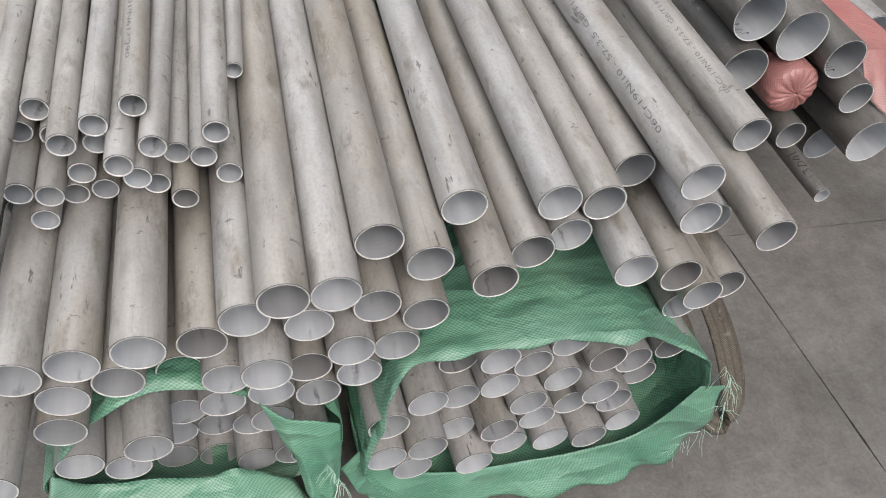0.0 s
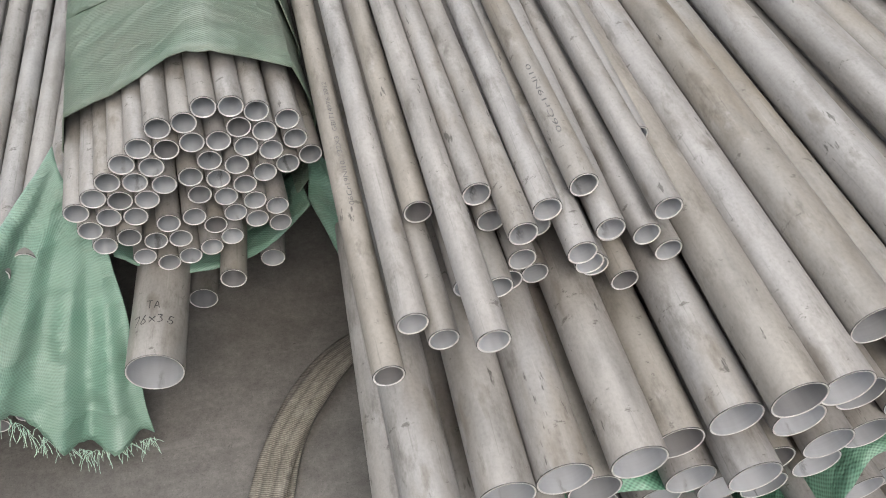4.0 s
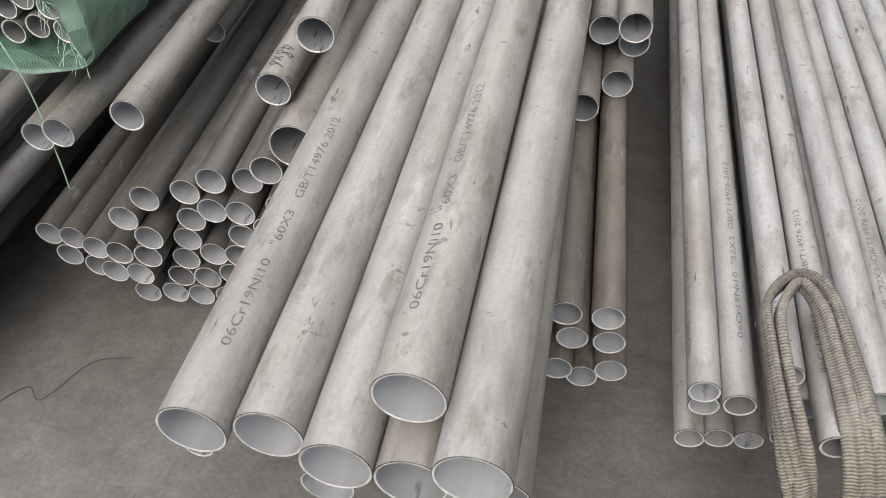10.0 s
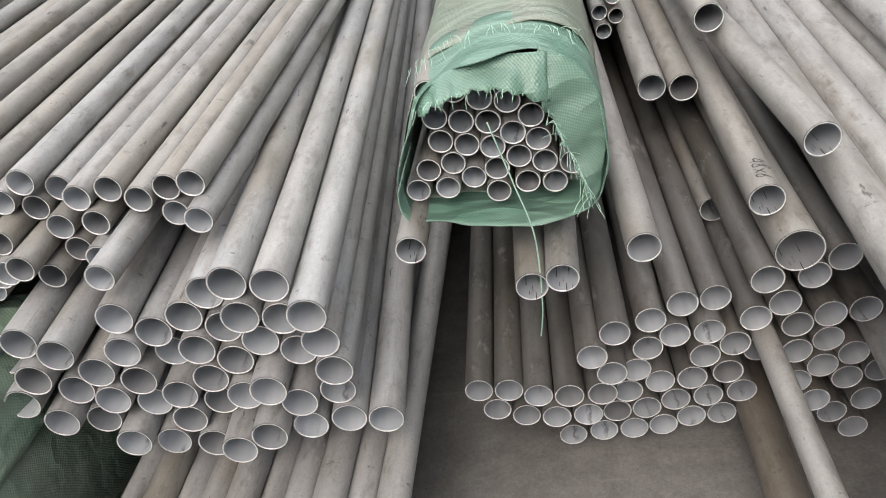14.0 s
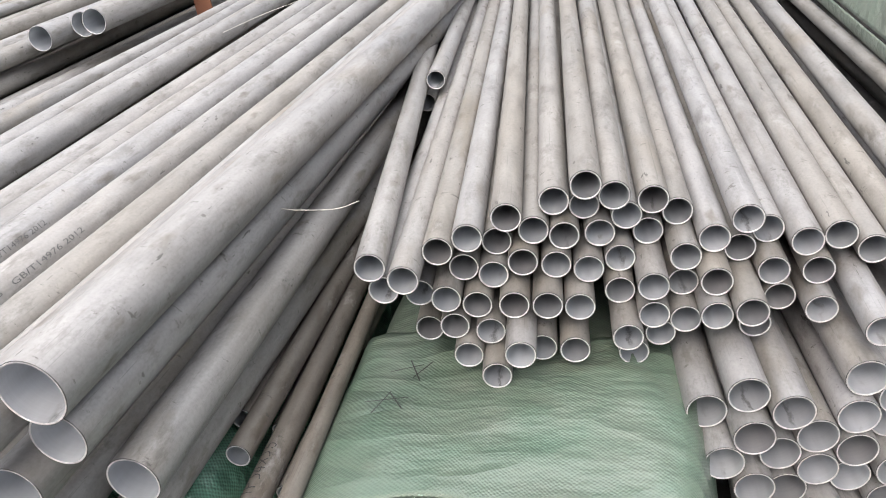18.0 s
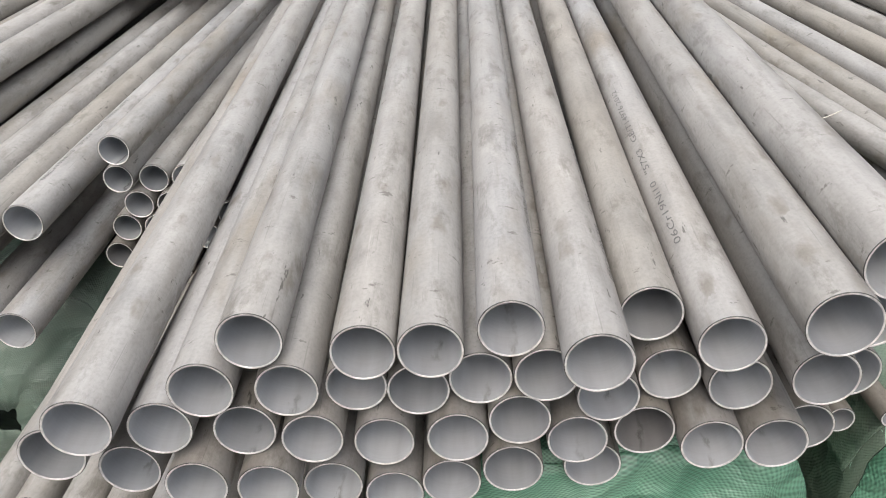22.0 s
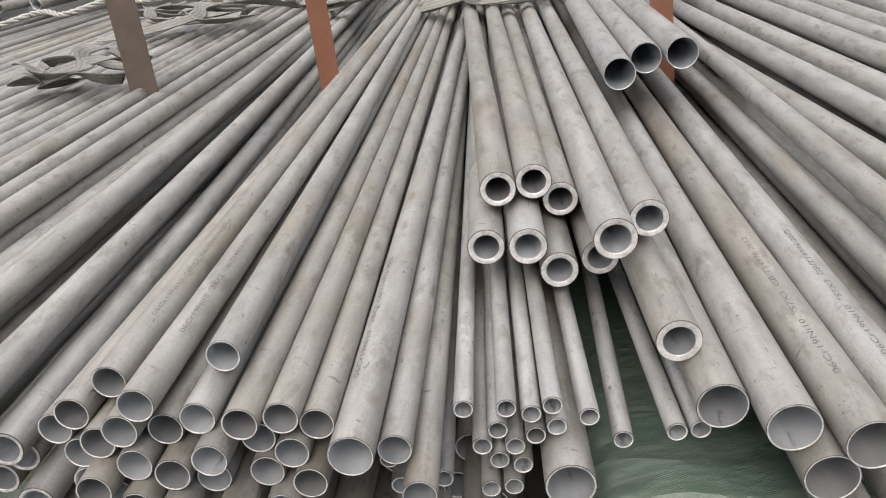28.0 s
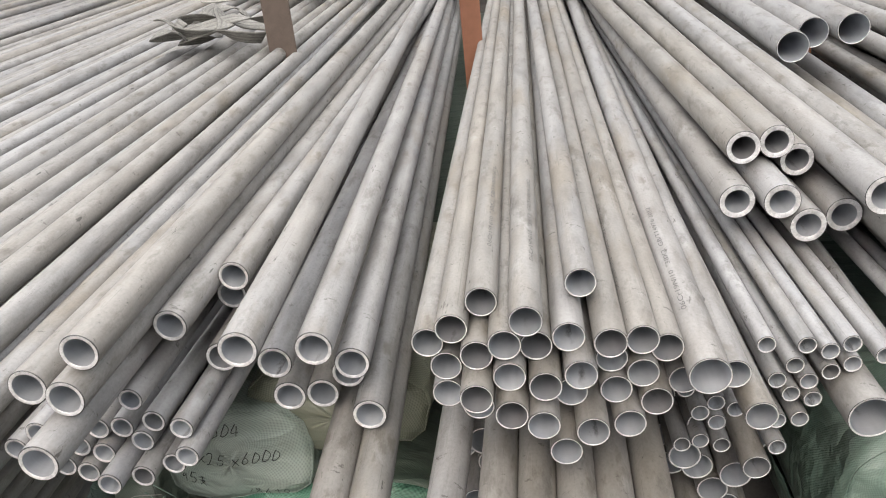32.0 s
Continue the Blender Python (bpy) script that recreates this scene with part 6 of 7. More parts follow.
def band(name, points, across, width, mat, parent, thick=0.006, n=70, label=""):
    """A flat webbing band along a curve; across gives its flat side's direction at each point."""
    path, cross = catmull(points, n), catmull(across, n)
    widths = width if isinstance(width, tuple) else (width, width)
    bm = bmesh.new()
    uv = bm.loops.layers.uv.new("cloth")
    prev, run = None, 0.0
    us = [widths[-1] * k / 8 for k in range(9)] + [widths[-1] * k / 8 for k in range(8, -1, -1)]
    us.append(0.0)
    for i in range(n):
        t = (path[min(i + 1, n - 1)] - path[max(i - 1, 0)]).normalized()
        c = cross[i] - t * cross[i].dot(t)
        c = c.normalized() if c.length > 1e-5 else t.orthogonal().normalized()
        h = t.cross(c)
        at = i / (n - 1) * (len(widths) - 1)
        low = min(int(at), len(widths) - 2)
        wide = widths[low] + (widths[low + 1] - widths[low]) * (at - low)
        ring = []
        for k in range(9):
            s = k / 8 * 2 - 1
            ring.append((path[i] + c * s * wide / 2, h, 1 - 0.55 * abs(s) ** 6))
        verts = [bm.verts.new(p + h2 * thick / 2 * f) for p, h2, f in ring] + [bm.verts.new(p - h2 * thick / 2 * f) for p, h2, f in reversed(ring)]
        if prev:
            step = (path[i] - path[i - 1]).length
            for k in range(18):
                f = bm.faces.new((prev[k], prev[(k + 1) % 18], verts[(k + 1) % 18], verts[k]))
                f.smooth = True
                for loop, at in zip(f.loops, ((us[k], run), (us[k + 1], run), (us[k + 1], run + step), (us[k], run + step))):
                    loop[uv].uv = at
            run += step
        else:
            bm.faces.new(verts)
        prev = verts
    bm.faces.new(list(reversed(prev)))
    bmesh.ops.recalc_face_normals(bm, faces=bm.faces)
    return part(name, bm, mat, parent, label)


strap = thing("lifting_strap", (0.95, 0.4, 0.0), "dirty brown webbing loop hanging from the bundle to the floor", "strap")
band("loop", [(0.705, 0.56, 0.26), (0.765, 0.50, 0.235), (0.825, 0.445, 0.15), (0.870, 0.385, 0.05), (0.905, 0.352, 0.016), (0.933, 0.36, 0.03), (0.930, 0.40, 0.085), (0.895, 0.47, 0.17), (0.825, 0.55, 0.26), (0.745, 0.62, 0.29)],
     [(0.6, 0.5, -0.2), (0.7, 0.4, -0.1), (0.8, 0.3, 0), (0.9, 0.3, 0), (1, 0.2, 0), (1, 0.2, 0), (1, 0.2, 0), (0.8, 0.3, 0), (0.6, 0.5, 0), (0.6, 0.5, 0)], 0.055, DARK_WEB, strap)

strap = thing("lifting_strap", (-1.05, 0.5, 0.0), "dirty brown webbing sling looped over the white pipes' ends", "strap")
for k, q in enumerate((0.0, 0.011)):
    band("inner_loop" if k else "outer_loop", [(-1.03, 0.36, 0.012), (-1.050, 0.385, 0.19), (-1.091 + q, 0.42, 0.335), (-1.111 + q, 0.51, 0.392), (-1.109 + q, 0.565 - q, 0.397), (-1.08, 0.60 - q, 0.398), (-1.055 - q, 0.585 - q, 0.396), (-1.045 - q, 0.53, 0.388), (-1.030 - q, 0.415, 0.345), (-1.018 - q, 0.385, 0.18), (-0.995 - q, 0.37, 0.012)],
         [(0.5, 0.9, 0), (0.3, 0.8, 0.5), (0.2, 0.5, 0.8), (0.1, 0.1, 1), (0.1, 0, 1), (0, -0.1, 1), (0.2, 0, 1), (0.5, 0.1, 0.9), (1, 0.15, 0.3), (1, 0.2, 0), (1, 0.2, 0)], (0.028, 0.022, 0.02, 0.02, 0.022, 0.034, 0.05) if k == 0 else (0.03, 0.024, 0.018, 0.018, 0.02, 0.026), BROWN_WEB, strap, 0.009)

strap = thing("lifting_strap", (-0.56, 1.65, 0.27), "short worn brown webbing end lying on slim pipes", "strap")
band("tail", [(-0.545, 1.85, 0.285), (-0.556, 1.76, 0.29), (-0.57, 1.68, 0.282), (-0.562, 1.60, 0.285), (-0.55, 1.55, 0.275)], [(1, 0.2, 0.3), (1, 0.1, 0.5), (0.9, 0.1, -0.2), (1, 0, 0.3), (1, 0, 0)], 0.035, BROWN_WEB, strap, 0.004, 30)
strap = thing("lifting_strap", (-0.2, 0.8, 0.0), "dirty brown webbing band lying on the concrete floor", "strap")
band("loop", [(-0.06, 0.93, 0.022), (-0.12, 0.87, 0.012), (-0.19, 0.83, 0.010), (-0.25, 0.77, 0.010), (-0.30, 0.69, 0.010), (-0.33, 0.60, 0.010)], [(0.3, -0.8, 0.4), (0.3, -0.8, 0.3), (0.5, -0.7, 0.2), (0.8, -0.5, 0), (1, -0.3, 0), (1, -0.3, 0)], 0.055, BROWN_WEB, strap, 0.008)
band("return", [(-0.05, 0.90, 0.03), (-0.13, 0.85, 0.022), (-0.20, 0.81, 0.02), (-0.26, 0.745, 0.02), (-0.31, 0.67, 0.02), (-0.345, 0.58, 0.02)], [(0.3, -0.8, 0.4), (0.3, -0.8, 0.3), (0.5, -0.7, 0.2), (0.8, -0.5, 0), (1, -0.3, 0), (1, -0.3, 0)], 0.05, BROWN_WEB, strap, 0.007)


def strap_heap(c, spread, seed, label, bands=4, mat=None):
    """Slack webbing loops thrown flat over the pipes, one upon another."""
    rr = random.Random(seed)
    ob = thing("strap_heap", c, label, "straps", "straps over the pipes")
    for k in range(bands):
        n = 11
        a0, sweep = rr.uniform(0, 6.28), rr.uniform(3.6, 6.0)
        ox, oy = rr.uniform(-0.5, 0.5) * spread[0], rr.uniform(-0.5, 0.5) * spread[1]
        rx, ry, ph = spread[0] * rr.uniform(0.35, 0.8), spread[1] * rr.uniform(0.3, 0.7), rr.uniform(0, 6.28)
        pts, acr = [], []
        for i in range(n):
            a = a0 + sweep * i / (n - 1)
            m = 1 + 0.28 * math.sin(2.3 * a + ph)
            z = 0.012 + 0.010 * k + 0.022 * (1 + math.sin(1.7 * a + ph))
            pts.append((c[0] + ox + rx * m * math.cos(a), c[1] + oy + ry * m * math.sin(a), c[2] + z))
            acr.append((math.cos(a), math.sin(a), 0.9 * math.sin(1.3 * a + ph)))
        band("strap", pts, acr, rr.uniform(0.045, 0.065), mat or GREY_WEB, ob, 0.006, 60)
    return ob


for k, (x, y, dx, dy, n) in enumerate(((-4.72, 3.55, 0.34, 0.30, 6), (-4.80, 4.35, 0.42, 0.50, 8), (-6.12, 2.80, 0.20, 0.24, 5), (-6.1, 4.1, 0.50, 0.40, 7), (-5.3, 4.3, 0.36, 0.40, 6), (-5.9, 5.5, 0.6, 0.6, 6), (-4.0, 3.6, 0.09, 0.45, 3), (-3.5, 4.7, 0.30, 0.25, 4), (-5.45, 4.9, 0.25, 0.4, 4))):
    strap_heap((x, y, 0.752), (dx, dy), 3 + 2 * k, "slack grey webbing straps heaped over the pipes", n)

# ---- posts ----
RED_PAINT = plaster("red_brown_primer", (0.20, 0.085, 0.045), (0.30, 0.13, 0.075), 12, 0.6)
DARK_PAINT = plaster("brown_primer", (0.10, 0.075, 0.06), (0.16, 0.12, 0.095), 12, 0.6)


def post(x, y, mat, lean=0.0, w=0.062, d=0.05, top=2.3):
    """A steel angle post between two piles."""
    bm = bmesh.new()
    t = 0.006
    prof = [(-w / 2, -d / 2), (w / 2, -d / 2), (w / 2, -d / 2 + t), (-w / 2 + t, -d / 2 + t), (-w / 2 + t, d / 2), (-w / 2, d / 2)]
    a = [bm.verts.new((px, py, 0)) for px, py in prof]
    b = [bm.verts.new((px + lean, py, top)) for px, py in prof]
    for k in range(6):
        bm.faces.new((a[k], a[(k + 1) % 6], b[(k + 1) % 6], b[k]))
    bm.faces.new(list(reversed(a)))
    bm.faces.new(b)
    bmesh.ops.recalc_face_normals(bm, faces=bm.faces)
    ob = mesh_object("rack_post", bm, mat)
    ob.location = (x, y, 0)
    return tagged(ob, "upright red-brown painted steel post between pipe piles", "post", "rack posts")


post(-5.88, 2.68, DARK_PAINT, 0.0, 0.095, 0.08)
post(-5.22, 2.53, RED_PAINT)
post(-4.20, 2.62, RED_PAINT)
post(-6.35, 4.85, DARK_PAINT)
post(-5.60, 4.80, DARK_PAINT)
post(-2.95, 3.45, RED_PAINT)


# ---- printed and handwritten marks ----
INK = plaster("printed_ink", (0.07, 0.07, 0.07), (0.17, 0.17, 0.165), 160, 0.6)
PEN = plaster("black_marker", (0.012, 0.012, 0.012), (0.04, 0.04, 0.04), 60, 0.5)
GLYPHS = {}


def glyph_mesh(text):
    """Flat letters of height 1, from x = 0 on, in pieces small enough to bend round a pipe."""
    if text not in GLYPHS:
        cu = bpy.data.curves.new("letters", "FONT")
        cu.body, cu.size, cu.resolution_u = text, 1.4, 2
        ob = bpy.data.objects.new("letters", cu)
        me = ob.to_mesh()
        v = [(p.co.x, p.co.y) for p in me.vertices]
        f = [tuple(p.vertices) for p in me.polygons]
        ob.to_mesh_clear()
        bpy.data.objects.remove(ob)
        GLYPHS[text] = (v, f, max(x for x, _ in v))
    return GLYPHS[text]


# pen strokes of each character on a grid four wide and six high, column and row by turns
STROKES = {
    "0": ["26 14 01 00 20 42 44 26"], "1": ["26 20"], "2": ["05 16 36 34 10 00 40"], "3": ["06 36 24 33 31 00"],
    "4": ["26 02 42", "35 30"], "5": ["16 03 23 32 20 00", "16 46"], "6": ["36 13 01 10 31 23 02"], "7": ["06 46 10"],
    "8": ["36 16 14 31 20 01 35 36"], "9": ["34 13 14 25 35 34 30"], "x": ["04 40", "44 00"], ".": ["10 11"], "o": ["14 02 10 32 24 14"], "+": ["03 43", "25 21"],
    "T": ["06 46", "26 20"], "A": ["00 26 40", "12 32"], "P": ["00 06 36 34 03"], "L": ["06 00 40"], "-": ["03 43"],
    "支": ["05 45", "26 23", "03 33 00", "13 31 40"],
}


def pen_strokes(text, width=0.085):
    """Flat ribbons along the strokes of handwritten characters of height 1."""
    rng = random.Random(len(text) * 7 + ord(text[0]))
    v, f, x = [], [], 0.0
    for ch in text:
        lift, size = rng.uniform(-0.06, 0.06), rng.uniform(0.88, 1.1)
        for stroke in STROKES.get(ch, ()):
            pts = [((x + int(q[0]) / 7 * size), int(q[1]) / 6 * size + lift, 0) for q in stroke.split()]
            line = catmull(pts, 5 * len(pts))
            base = len(v)
            for k, q in enumerate(line):
                d = (line[min(k + 1, len(line) - 1)] - line[max(k - 1, 0)]).normalized()
                w = width / 2 * (1.0 - 0.4 * k / len(line))
                v += [(q.x - d.y * w, q.y + d.x * w), (q.x + d.y * w, q.y - d.x * w)]
            f += [(base + 2 * k, base + 2 * k + 1, base + 2 * k + 3, base + 2 * k + 2) for k in range(len(line) - 1)]
        x += {" ": 0.35, ".": 0.25, "1": 0.45}.get(ch, 0.8)
    return v, f, max(q for q, _ in v)


def mark(group, index, start, length, angle, text, height, mat=None, name="printed_mark", inside=0.0, slant=0.0):
    """Writing along a pipe: start metres from its mouth, length metres on, angle degrees from the top towards +x; a negative length reads towards the mouth."""
    ob, r, x, y, z, yaw = PIPES[group][index]
    v, f, total = pen_strokes(text, 0.13) if mat else glyph_mesh(text)
    k = abs(length) / total
    side = 1 if length > 0 else -1
    rad = (r - inside - 0.0004) if inside else r + 0.0005
    co = []
    for px, py in v:
        a = radians(angle) - side * (py - 0.5) * height / rad
        co.append((rad * math.sin(a), start + side * (px + slant * py) * k, rad * math.cos(a)))
    me = bpy.data.meshes.new(name)
    me.from_pydata(co, [], f)
    me.materials.append(mat or INK)
    m = new(name, me)
    m.parent = ob
    m.matrix_parent_inverse = ob.matrix_world.inverted()
    m.matrix_world = pose(x, y, z, 0, 0, yaw)
    return tagged(m, "printed dark grade and size marking" if not mat else "handwritten black size marking")


mark("j", 0, 0.066, 0.338, 17, '06Cr19Ni10   "60X3   GB/T14976 2012', 0.009)
mark("j", 3, 0.064, 0.334, -17, '06Cr19Ni10   "60X3   GB/T14976 2012', 0.009)
mark("p", 6, 0.097, 0.339, 57, '06Cr19Ni10   "57X3   GB/T14976 2012', 0.008)
mark("p", 7, 0.137, 0.274, 62, '06Cr19Ni10   "57X3   GB/T14976 2012', 0.008)
mark("p", 4, 0.135, 0.453, -39, '06Cr19Ni10   "57X3   GB/T14976 2012', 0.008)
mark("p", 11, 0.093, 0.399, 37, '06Cr19Ni10   "57X3   GB/T14976 2012', 0.008)
mark("u", 0, 0.116, 0.308, 23, '06Cr19Ni10  "38X2  GB/T14976 2012', 0.006)
mark("u", 2, 0.118, 0.288, 28, '06Cr19Ni10  "38X2  GB/T14976 2012', 0.006)
mark("u", 9, 0.104, 0.286, -57, '06Cr19Ni10  "38X2  GB/T14976 2012', 0.006)
mark("u", 30, 0.114, 0.335, -23, '06Cr19Ni10  "38X2  GB/T14976 2012', 0.007)
mark("a", 7, 0.077, 0.350, -62, "06Cr19Ni10 - 57-3.5  GB/T14976", 0.008)
mark("a", 8, 0.062, 0.265, -31, "06Cr19Ni10 - 57-3.5  GB/T14976", 0.0075)
mark("g", 22, 0.223, 0.241, 0, '06Cr19Ni10  "32X3  GB/T14976 2012', 0.006)
mark("g", 2, 0.070, 0.132, -25, "06Cr19Ni10", 0.006)
mark("m", 3, 0.079, 0.231, -57, '06Cr19Ni10  "48X3.5  GB/T14976 2012', 0.007)
mark("r", 1, 0.091, 0.397, -11, '06Cr19Ni10  "57X3  GB/T14976 2012', 0.008)
mark("r", 0, 0.087, 0.381, -4, '06Cr19Ni10  "57X3  GB/T14976 2012', 0.008)
mark("i", 0, 0.038, 0.189, -62, '06Cr19Ni10  "32X3  GB/T14976 2012', 0.006)
mark("i", 1, 0.072, 0.296, 8, '06Cr19Ni10  "32X3  GB/T14976 2012', 0.006)
def around(group, index, start, angle, text, height):
    """Handwriting that runs round a pipe, its letters standing along it."""
    ob, r, x, y, z, yaw = PIPES[group][index]
    v, f, total = pen_strokes(text, 0.12)
    rad = r + 0.0005
    co = []
    for px, py in v:
        a = radians(angle) + (px - total / 2) * height / rad
        co.append((rad * math.sin(a), start + py * height, rad * math.cos(a)))
    me = bpy.data.meshes.new("handwritten_mark")
    me.from_pydata(co, [], f)
    me.materials.append(PEN)
    m = new("handwritten_mark", me)
    m.parent = ob
    m.matrix_parent_inverse = ob.matrix_world.inverted()
    m.matrix_world = pose(x, y, z, 0, 0, yaw)
    return tagged(m, "handwritten black size marking")


for i, s in ((0, 0.07), (1, 0.10), (2, 0.02), (3, 0.05), (4, 0.03), (5, 0.16), (6, 0.06), (7, 0.12), (8, 0.03)):
    mark("white_pile", i, s, 0.235, (i % 3 - 1) * 14 - 8, '06Cr19Ni10  "32X3  GB/T14976 2012', 0.006)
mark("lu", 13, 0.07, -0.05, 5, "48x6", 0.02, PEN, "handwritten_mark", slant=0.2)
around("hu", 0, 0.080, -4, "TA", 0.013)
around("hu", 0, 0.055, -2, "76x3.5", 0.014)
mark("ot", 4, 0.02, 0.09, -20, "TP34x3.5", 0.017, PEN, "handwritten_mark")
mark("bb", 8, 0.05, 0.16, -30, "304L 34x3", 0.016, PEN, "handwritten_mark")
mark("bb", 0, 0.02, 0.07, 185, "316L 89x3.5", 0.03, PEN, "handwritten_mark", 0.0026)
mark("bb", 3, 0.02, 0.06, 185, "316L 8x6", 0.03, PEN, "handwritten_mark", 0.0026)


def scrawl(ob, text, x, z, slope, height):
    """Handwriting that lies on a sack's end panel."""
    panel = next(c for c in ob.children if c.name.startswith("end_panel")).data
    tree = BVHTree.FromPolygons([q.co.copy() for q in panel.vertices], [tuple(q.vertices) for q in panel.polygons])
    v, f, _ = pen_strokes(text)
    co = []
    for px, py in v:
        wx, wz = x + (px + 0.12 * py) * height, z + (py + slope * px) * height
        hit = tree.ray_cast(Vector((wx, 0.5, wz)), Vector((0, 1, 0)))[0]
        co.append((wx, (hit.y if hit else 1.0) - 0.0028, wz))
    me = bpy.data.meshes.new("handwriting")
    me.from_pydata(co, [], f)
    me.materials.append(PEN)
    m = new("handwriting", me)
    m.parent = ob
    m.matrix_parent_inverse = ob.matrix_world.inverted()
    return tagged(m, "black handwritten marks")


for text, x, z, h in (("304", -5.588, 0.372, 0.021), ("25x2.5 x6000", -5.656, 0.322, 0.021), ("95支", -5.672, 0.266, 0.023), ("786+o", -5.555, 0.237, 0.021)):
    scrawl(near_sack, text, x, z, -0.04, h)
scrawl(back_sack, "121支", -5.494, 0.374, -0.22, 0.022)

# ---- loose wires and twine ----
WIRE = plaster("pale_wire", (0.55, 0.53, 0.48), (0.70, 0.68, 0.62), 30, 0.5)
YELLOW = plaster("yellow_twine", (0.50, 0.38, 0.10), (0.62, 0.48, 0.16), 30)


def wire(points, r, mat, label):
    cu = bpy.data.curves.new("wire", "CURVE")
    cu.dimensions, cu.bevel_depth, cu.bevel_resolution = "3D", r, 2
    sp = cu.splines.new("POLY")
    pts = catmull(points, 40)
    sp.points.add(len(pts) - 1)
    for p, q in zip(sp.points, pts):
        p.co = (*q, 1)
    tmp = bpy.data.objects.new("wire", cu)
    me = bpy.data.meshes.new_from_object(tmp)
    bpy.data.objects.remove(tmp)
    me.materials.append(mat)
    return tagged(new("loose_wire", me), label, "wire")


wire([(-2.62, 0.50, 0.215), (-2.52, 0.42, 0.226), (-2.42, 0.43, 0.224), (-2.32, 0.42, 0.226), (-2.22, 0.44, 0.222)], 0.0008, YELLOW, "yellow twine laid over the lowest pipes")
wire([(-3.20, 0.74, 0.70), (-3.16, 0.71, 0.71), (-3.12, 0.73, 0.70), (-3.09, 0.74, 0.705)], 0.0007, WIRE, "thin pale thread across two pipes")
wire([(-2.17, 0.55, 0.004), (-2.12, 0.62, 0.003), (-2.08, 0.60, 0.006), (-2.04, 0.68, 0.003), (-1.98, 0.70, 0.003)], 0.0007, JOINT, "thin dark wire on the concrete floor")
wire([(-3.62, 2.05, 0.755), (-3.52, 2.10, 0.765), (-3.45, 2.20, 0.76), (-3.38, 2.16, 0.765)], 0.0011, WIRE, "pale plastic twine across the pipes")
wire([(-3.62, 2.05, 0.755), (-3.68, 1.9, 0.752), (-3.71, 1.72, 0.752)], 0.0009, WIRE, "pale plastic twine along the pipes")
wire([(-2.02, 0.765, 0.63), (-2.0, 0.75, 0.55), (-1.985, 0.748, 0.47), (-1.99, 0.75, 0.36), (-2.0, 0.755, 0.30)], 0.0011, THREAD, "pale green tape hanging from the torn wrap")

# cut ends of packing thread between the sacks and the bundles
rng = random.Random(8)
for k in range(9):
    a = Vector((rng.uniform(-5.735, -5.69), rng.uniform(0.96, 0.99), rng.uniform(0.20, 0.255)))
    d = Vector((rng.uniform(-0.03, 0.03), rng.uniform(-0.02, 0.01), rng.uniform(-0.02, 0.03)))
    wire([a - d, a + Vector((0.004, -0.006, 0.006)), a + d, a + 1.6 * d + Vector((rng.uniform(-0.01, 0.01), 0, -0.012))], 0.0007, THREAD if k % 3 else WIRE, "cut end of pale packing thread by a sack")

# pen strokes on the dusty wrap
bundle = next(o for o in scene.objects if o.name.startswith("wrapped_bundle") and abs(o.location.x + 2.91) < 0.01)
for k, (x, y, a, length) in enumerate(((-3.040, 0.655, 20, 0.045), (-3.028, 0.650, 115, 0.05), (-3.018, 0.652, 60, 0.04), (-3.052, 0.590, 10, 0.055), (-3.058, 0.585, 70, 0.045), (-3.040, 0.588, 125, 0.04))):
    bm = bmesh.new()
    d = Vector((math.cos(radians(a)), math.sin(radians(a)), 0)) * length / 2
    n = Vector((-d.y, d.x, 0)).normalized() * 0.0009
    o = Vector((x, y, 0.501))
    bm.faces.new([bm.verts.new(o + v) for v in (-d - n, d - n, d + n, -d + n)])
    part("pen_stroke", bm, PEN, bundle, "black pen stroke")

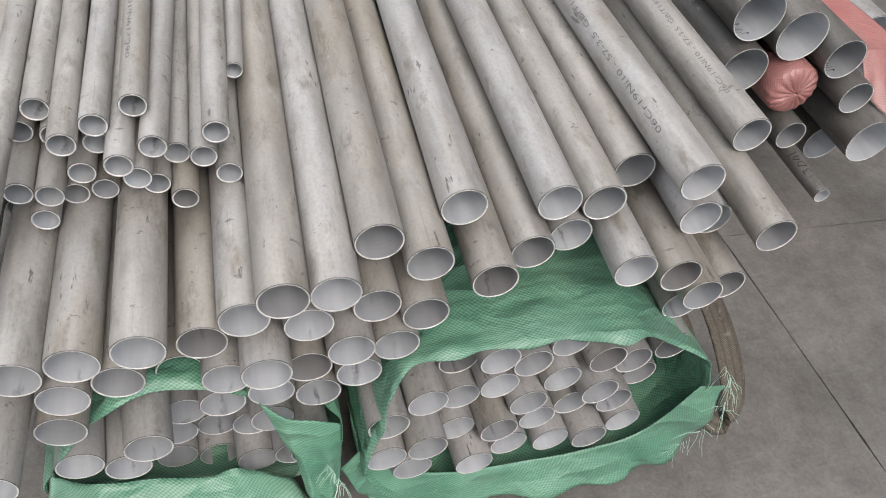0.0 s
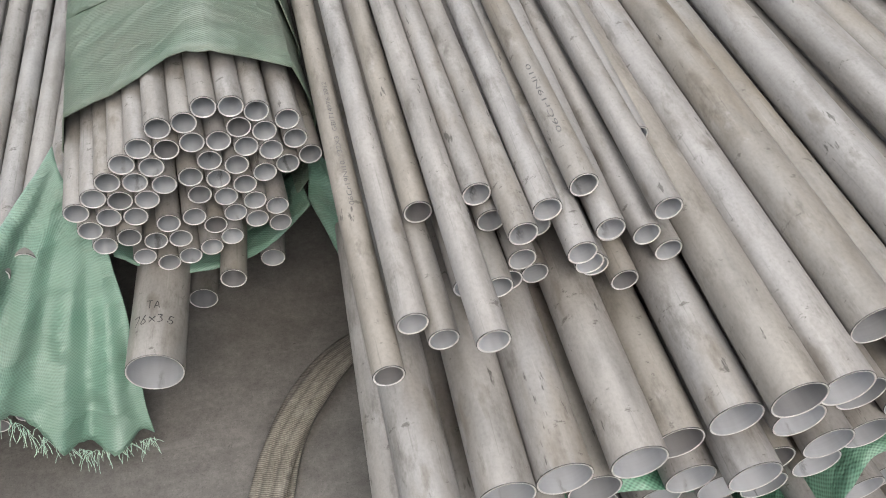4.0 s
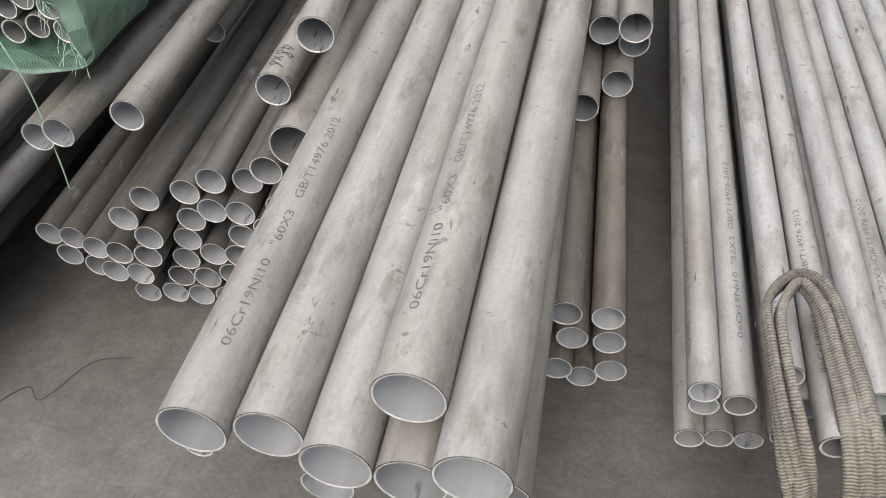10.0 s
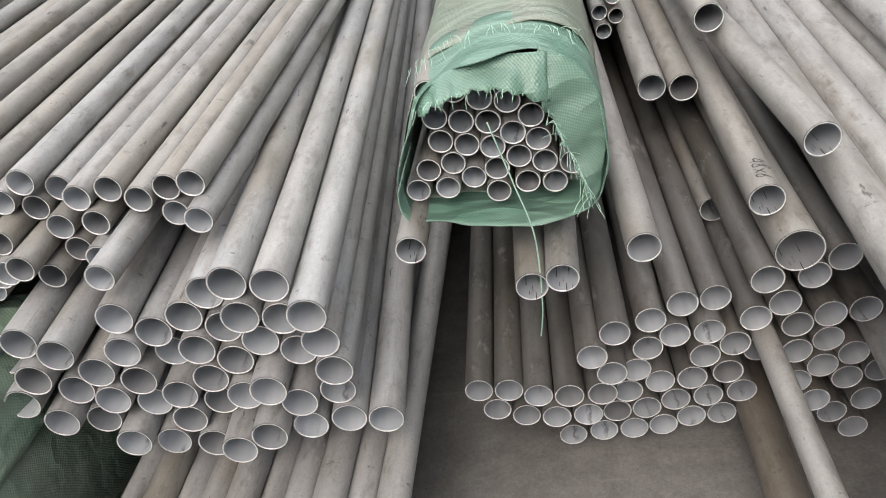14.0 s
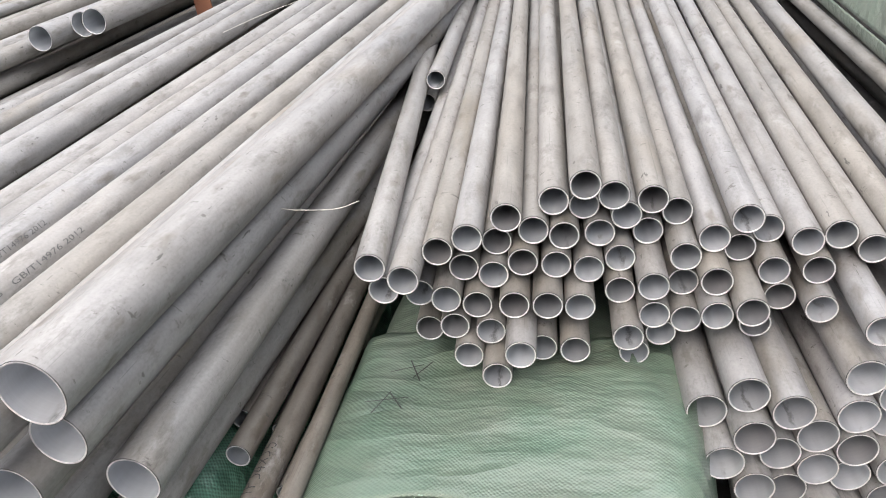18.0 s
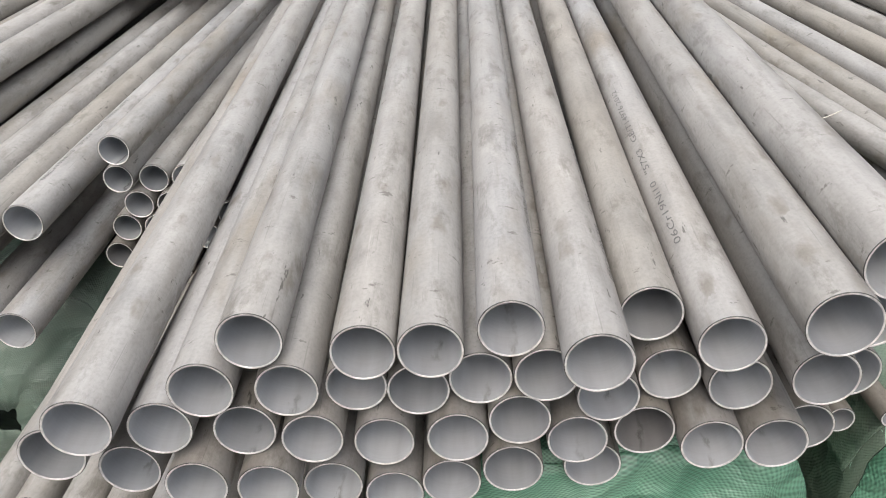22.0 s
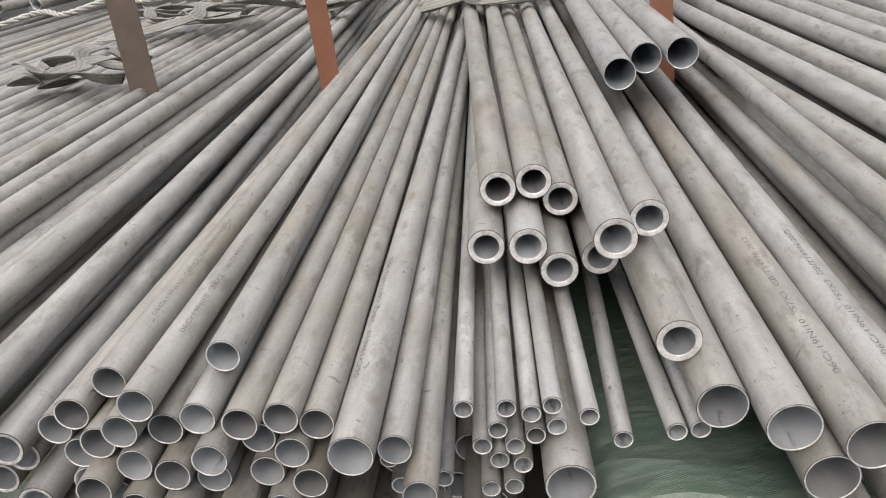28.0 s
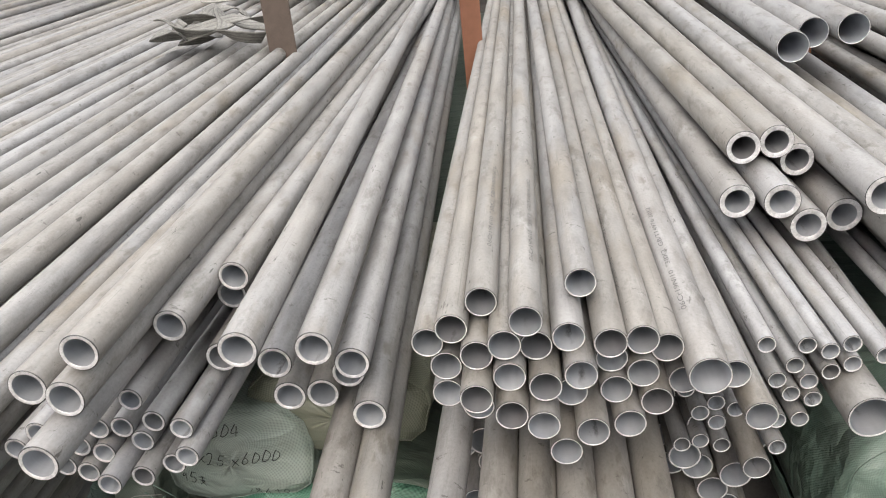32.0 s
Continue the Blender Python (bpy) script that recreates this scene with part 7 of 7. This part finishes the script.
# unreadable pen marks just inside some mouths
for i in (1, 2, 3, 12, 13, 15):
    for k, a in enumerate((146, 158, 171, 183, 197, 209)):
        mark("lu", i, 0.005 + 0.005 * ((k * 5) % 3), 0.009 + 0.004 * (k * 3 % 4), a, "-", 0.005 + 0.003 * (k % 3), PEN, "pen_mark", 0.0026, 0.9 if k % 2 else -0.7)

# white rope thrown over the far straps, and a blue scrap of film by the sacks
ROPE = plaster("white_rope", (0.30, 0.29, 0.265), (0.45, 0.44, 0.41), 90, 0.8)
rope = thing("rope", (-7.3, 5.15, 0.80), "dirty white twisted rope thrown over pipes", "rope")
for k in range(3):
    bm = bmesh.new()
    path = catmull([(-7.85, 4.75, 0.80), (-7.60, 5.10, 0.86), (-7.35, 4.95, 0.84), (-7.15, 5.25, 0.88), (-6.90, 5.10, 0.85), (-6.75, 5.40, 0.84), (-7.00, 5.55, 0.86), (-7.35, 5.40, 0.85)], 220)
    prev = None
    for i, p in enumerate(path):
        t = (path[min(i + 1, 219)] - path[max(i - 1, 0)]).normalized()
        u = t.orthogonal().normalized()
        w = t.cross(u)
        a = i * 0.42 + k * 2.094
        c = p + (u * math.cos(a) + w * math.sin(a)) * 0.009
        ring = [bm.verts.new(c + (u * math.cos(q * 1.047) + w * math.sin(q * 1.047)) * 0.010) for q in range(6)]
        if prev:
            for q in range(6):
                bm.faces.new((prev[q], prev[(q + 1) % 6], ring[(q + 1) % 6], ring[q])).smooth = True
        prev = ring
    part("strand", bm, ROPE, rope)
BLUE = weave("blue_film", (0.05, 0.13, 0.24), (0.13, 0.21, 0.30), 0.1, 0.7)
scrap = thing("film_scrap", (-5.56, 0.93, 0.0), "crumpled blue plastic film scrap beside filled sacks", "film")
sheet_from("film", patch([(-5.712, 0.965, 0.236), (-5.675, 0.955, 0.246), (-5.635, 0.95, 0.222), (-5.585, 0.955, 0.18)], [(-5.70, 0.945, 0.15), (-5.65, 0.925, 0.165), (-5.61, 0.925, 0.15), (-5.565, 0.94, 0.11)], 30, 16, 0.012, 61.0, 0.01, 4), BLUE, scrap)
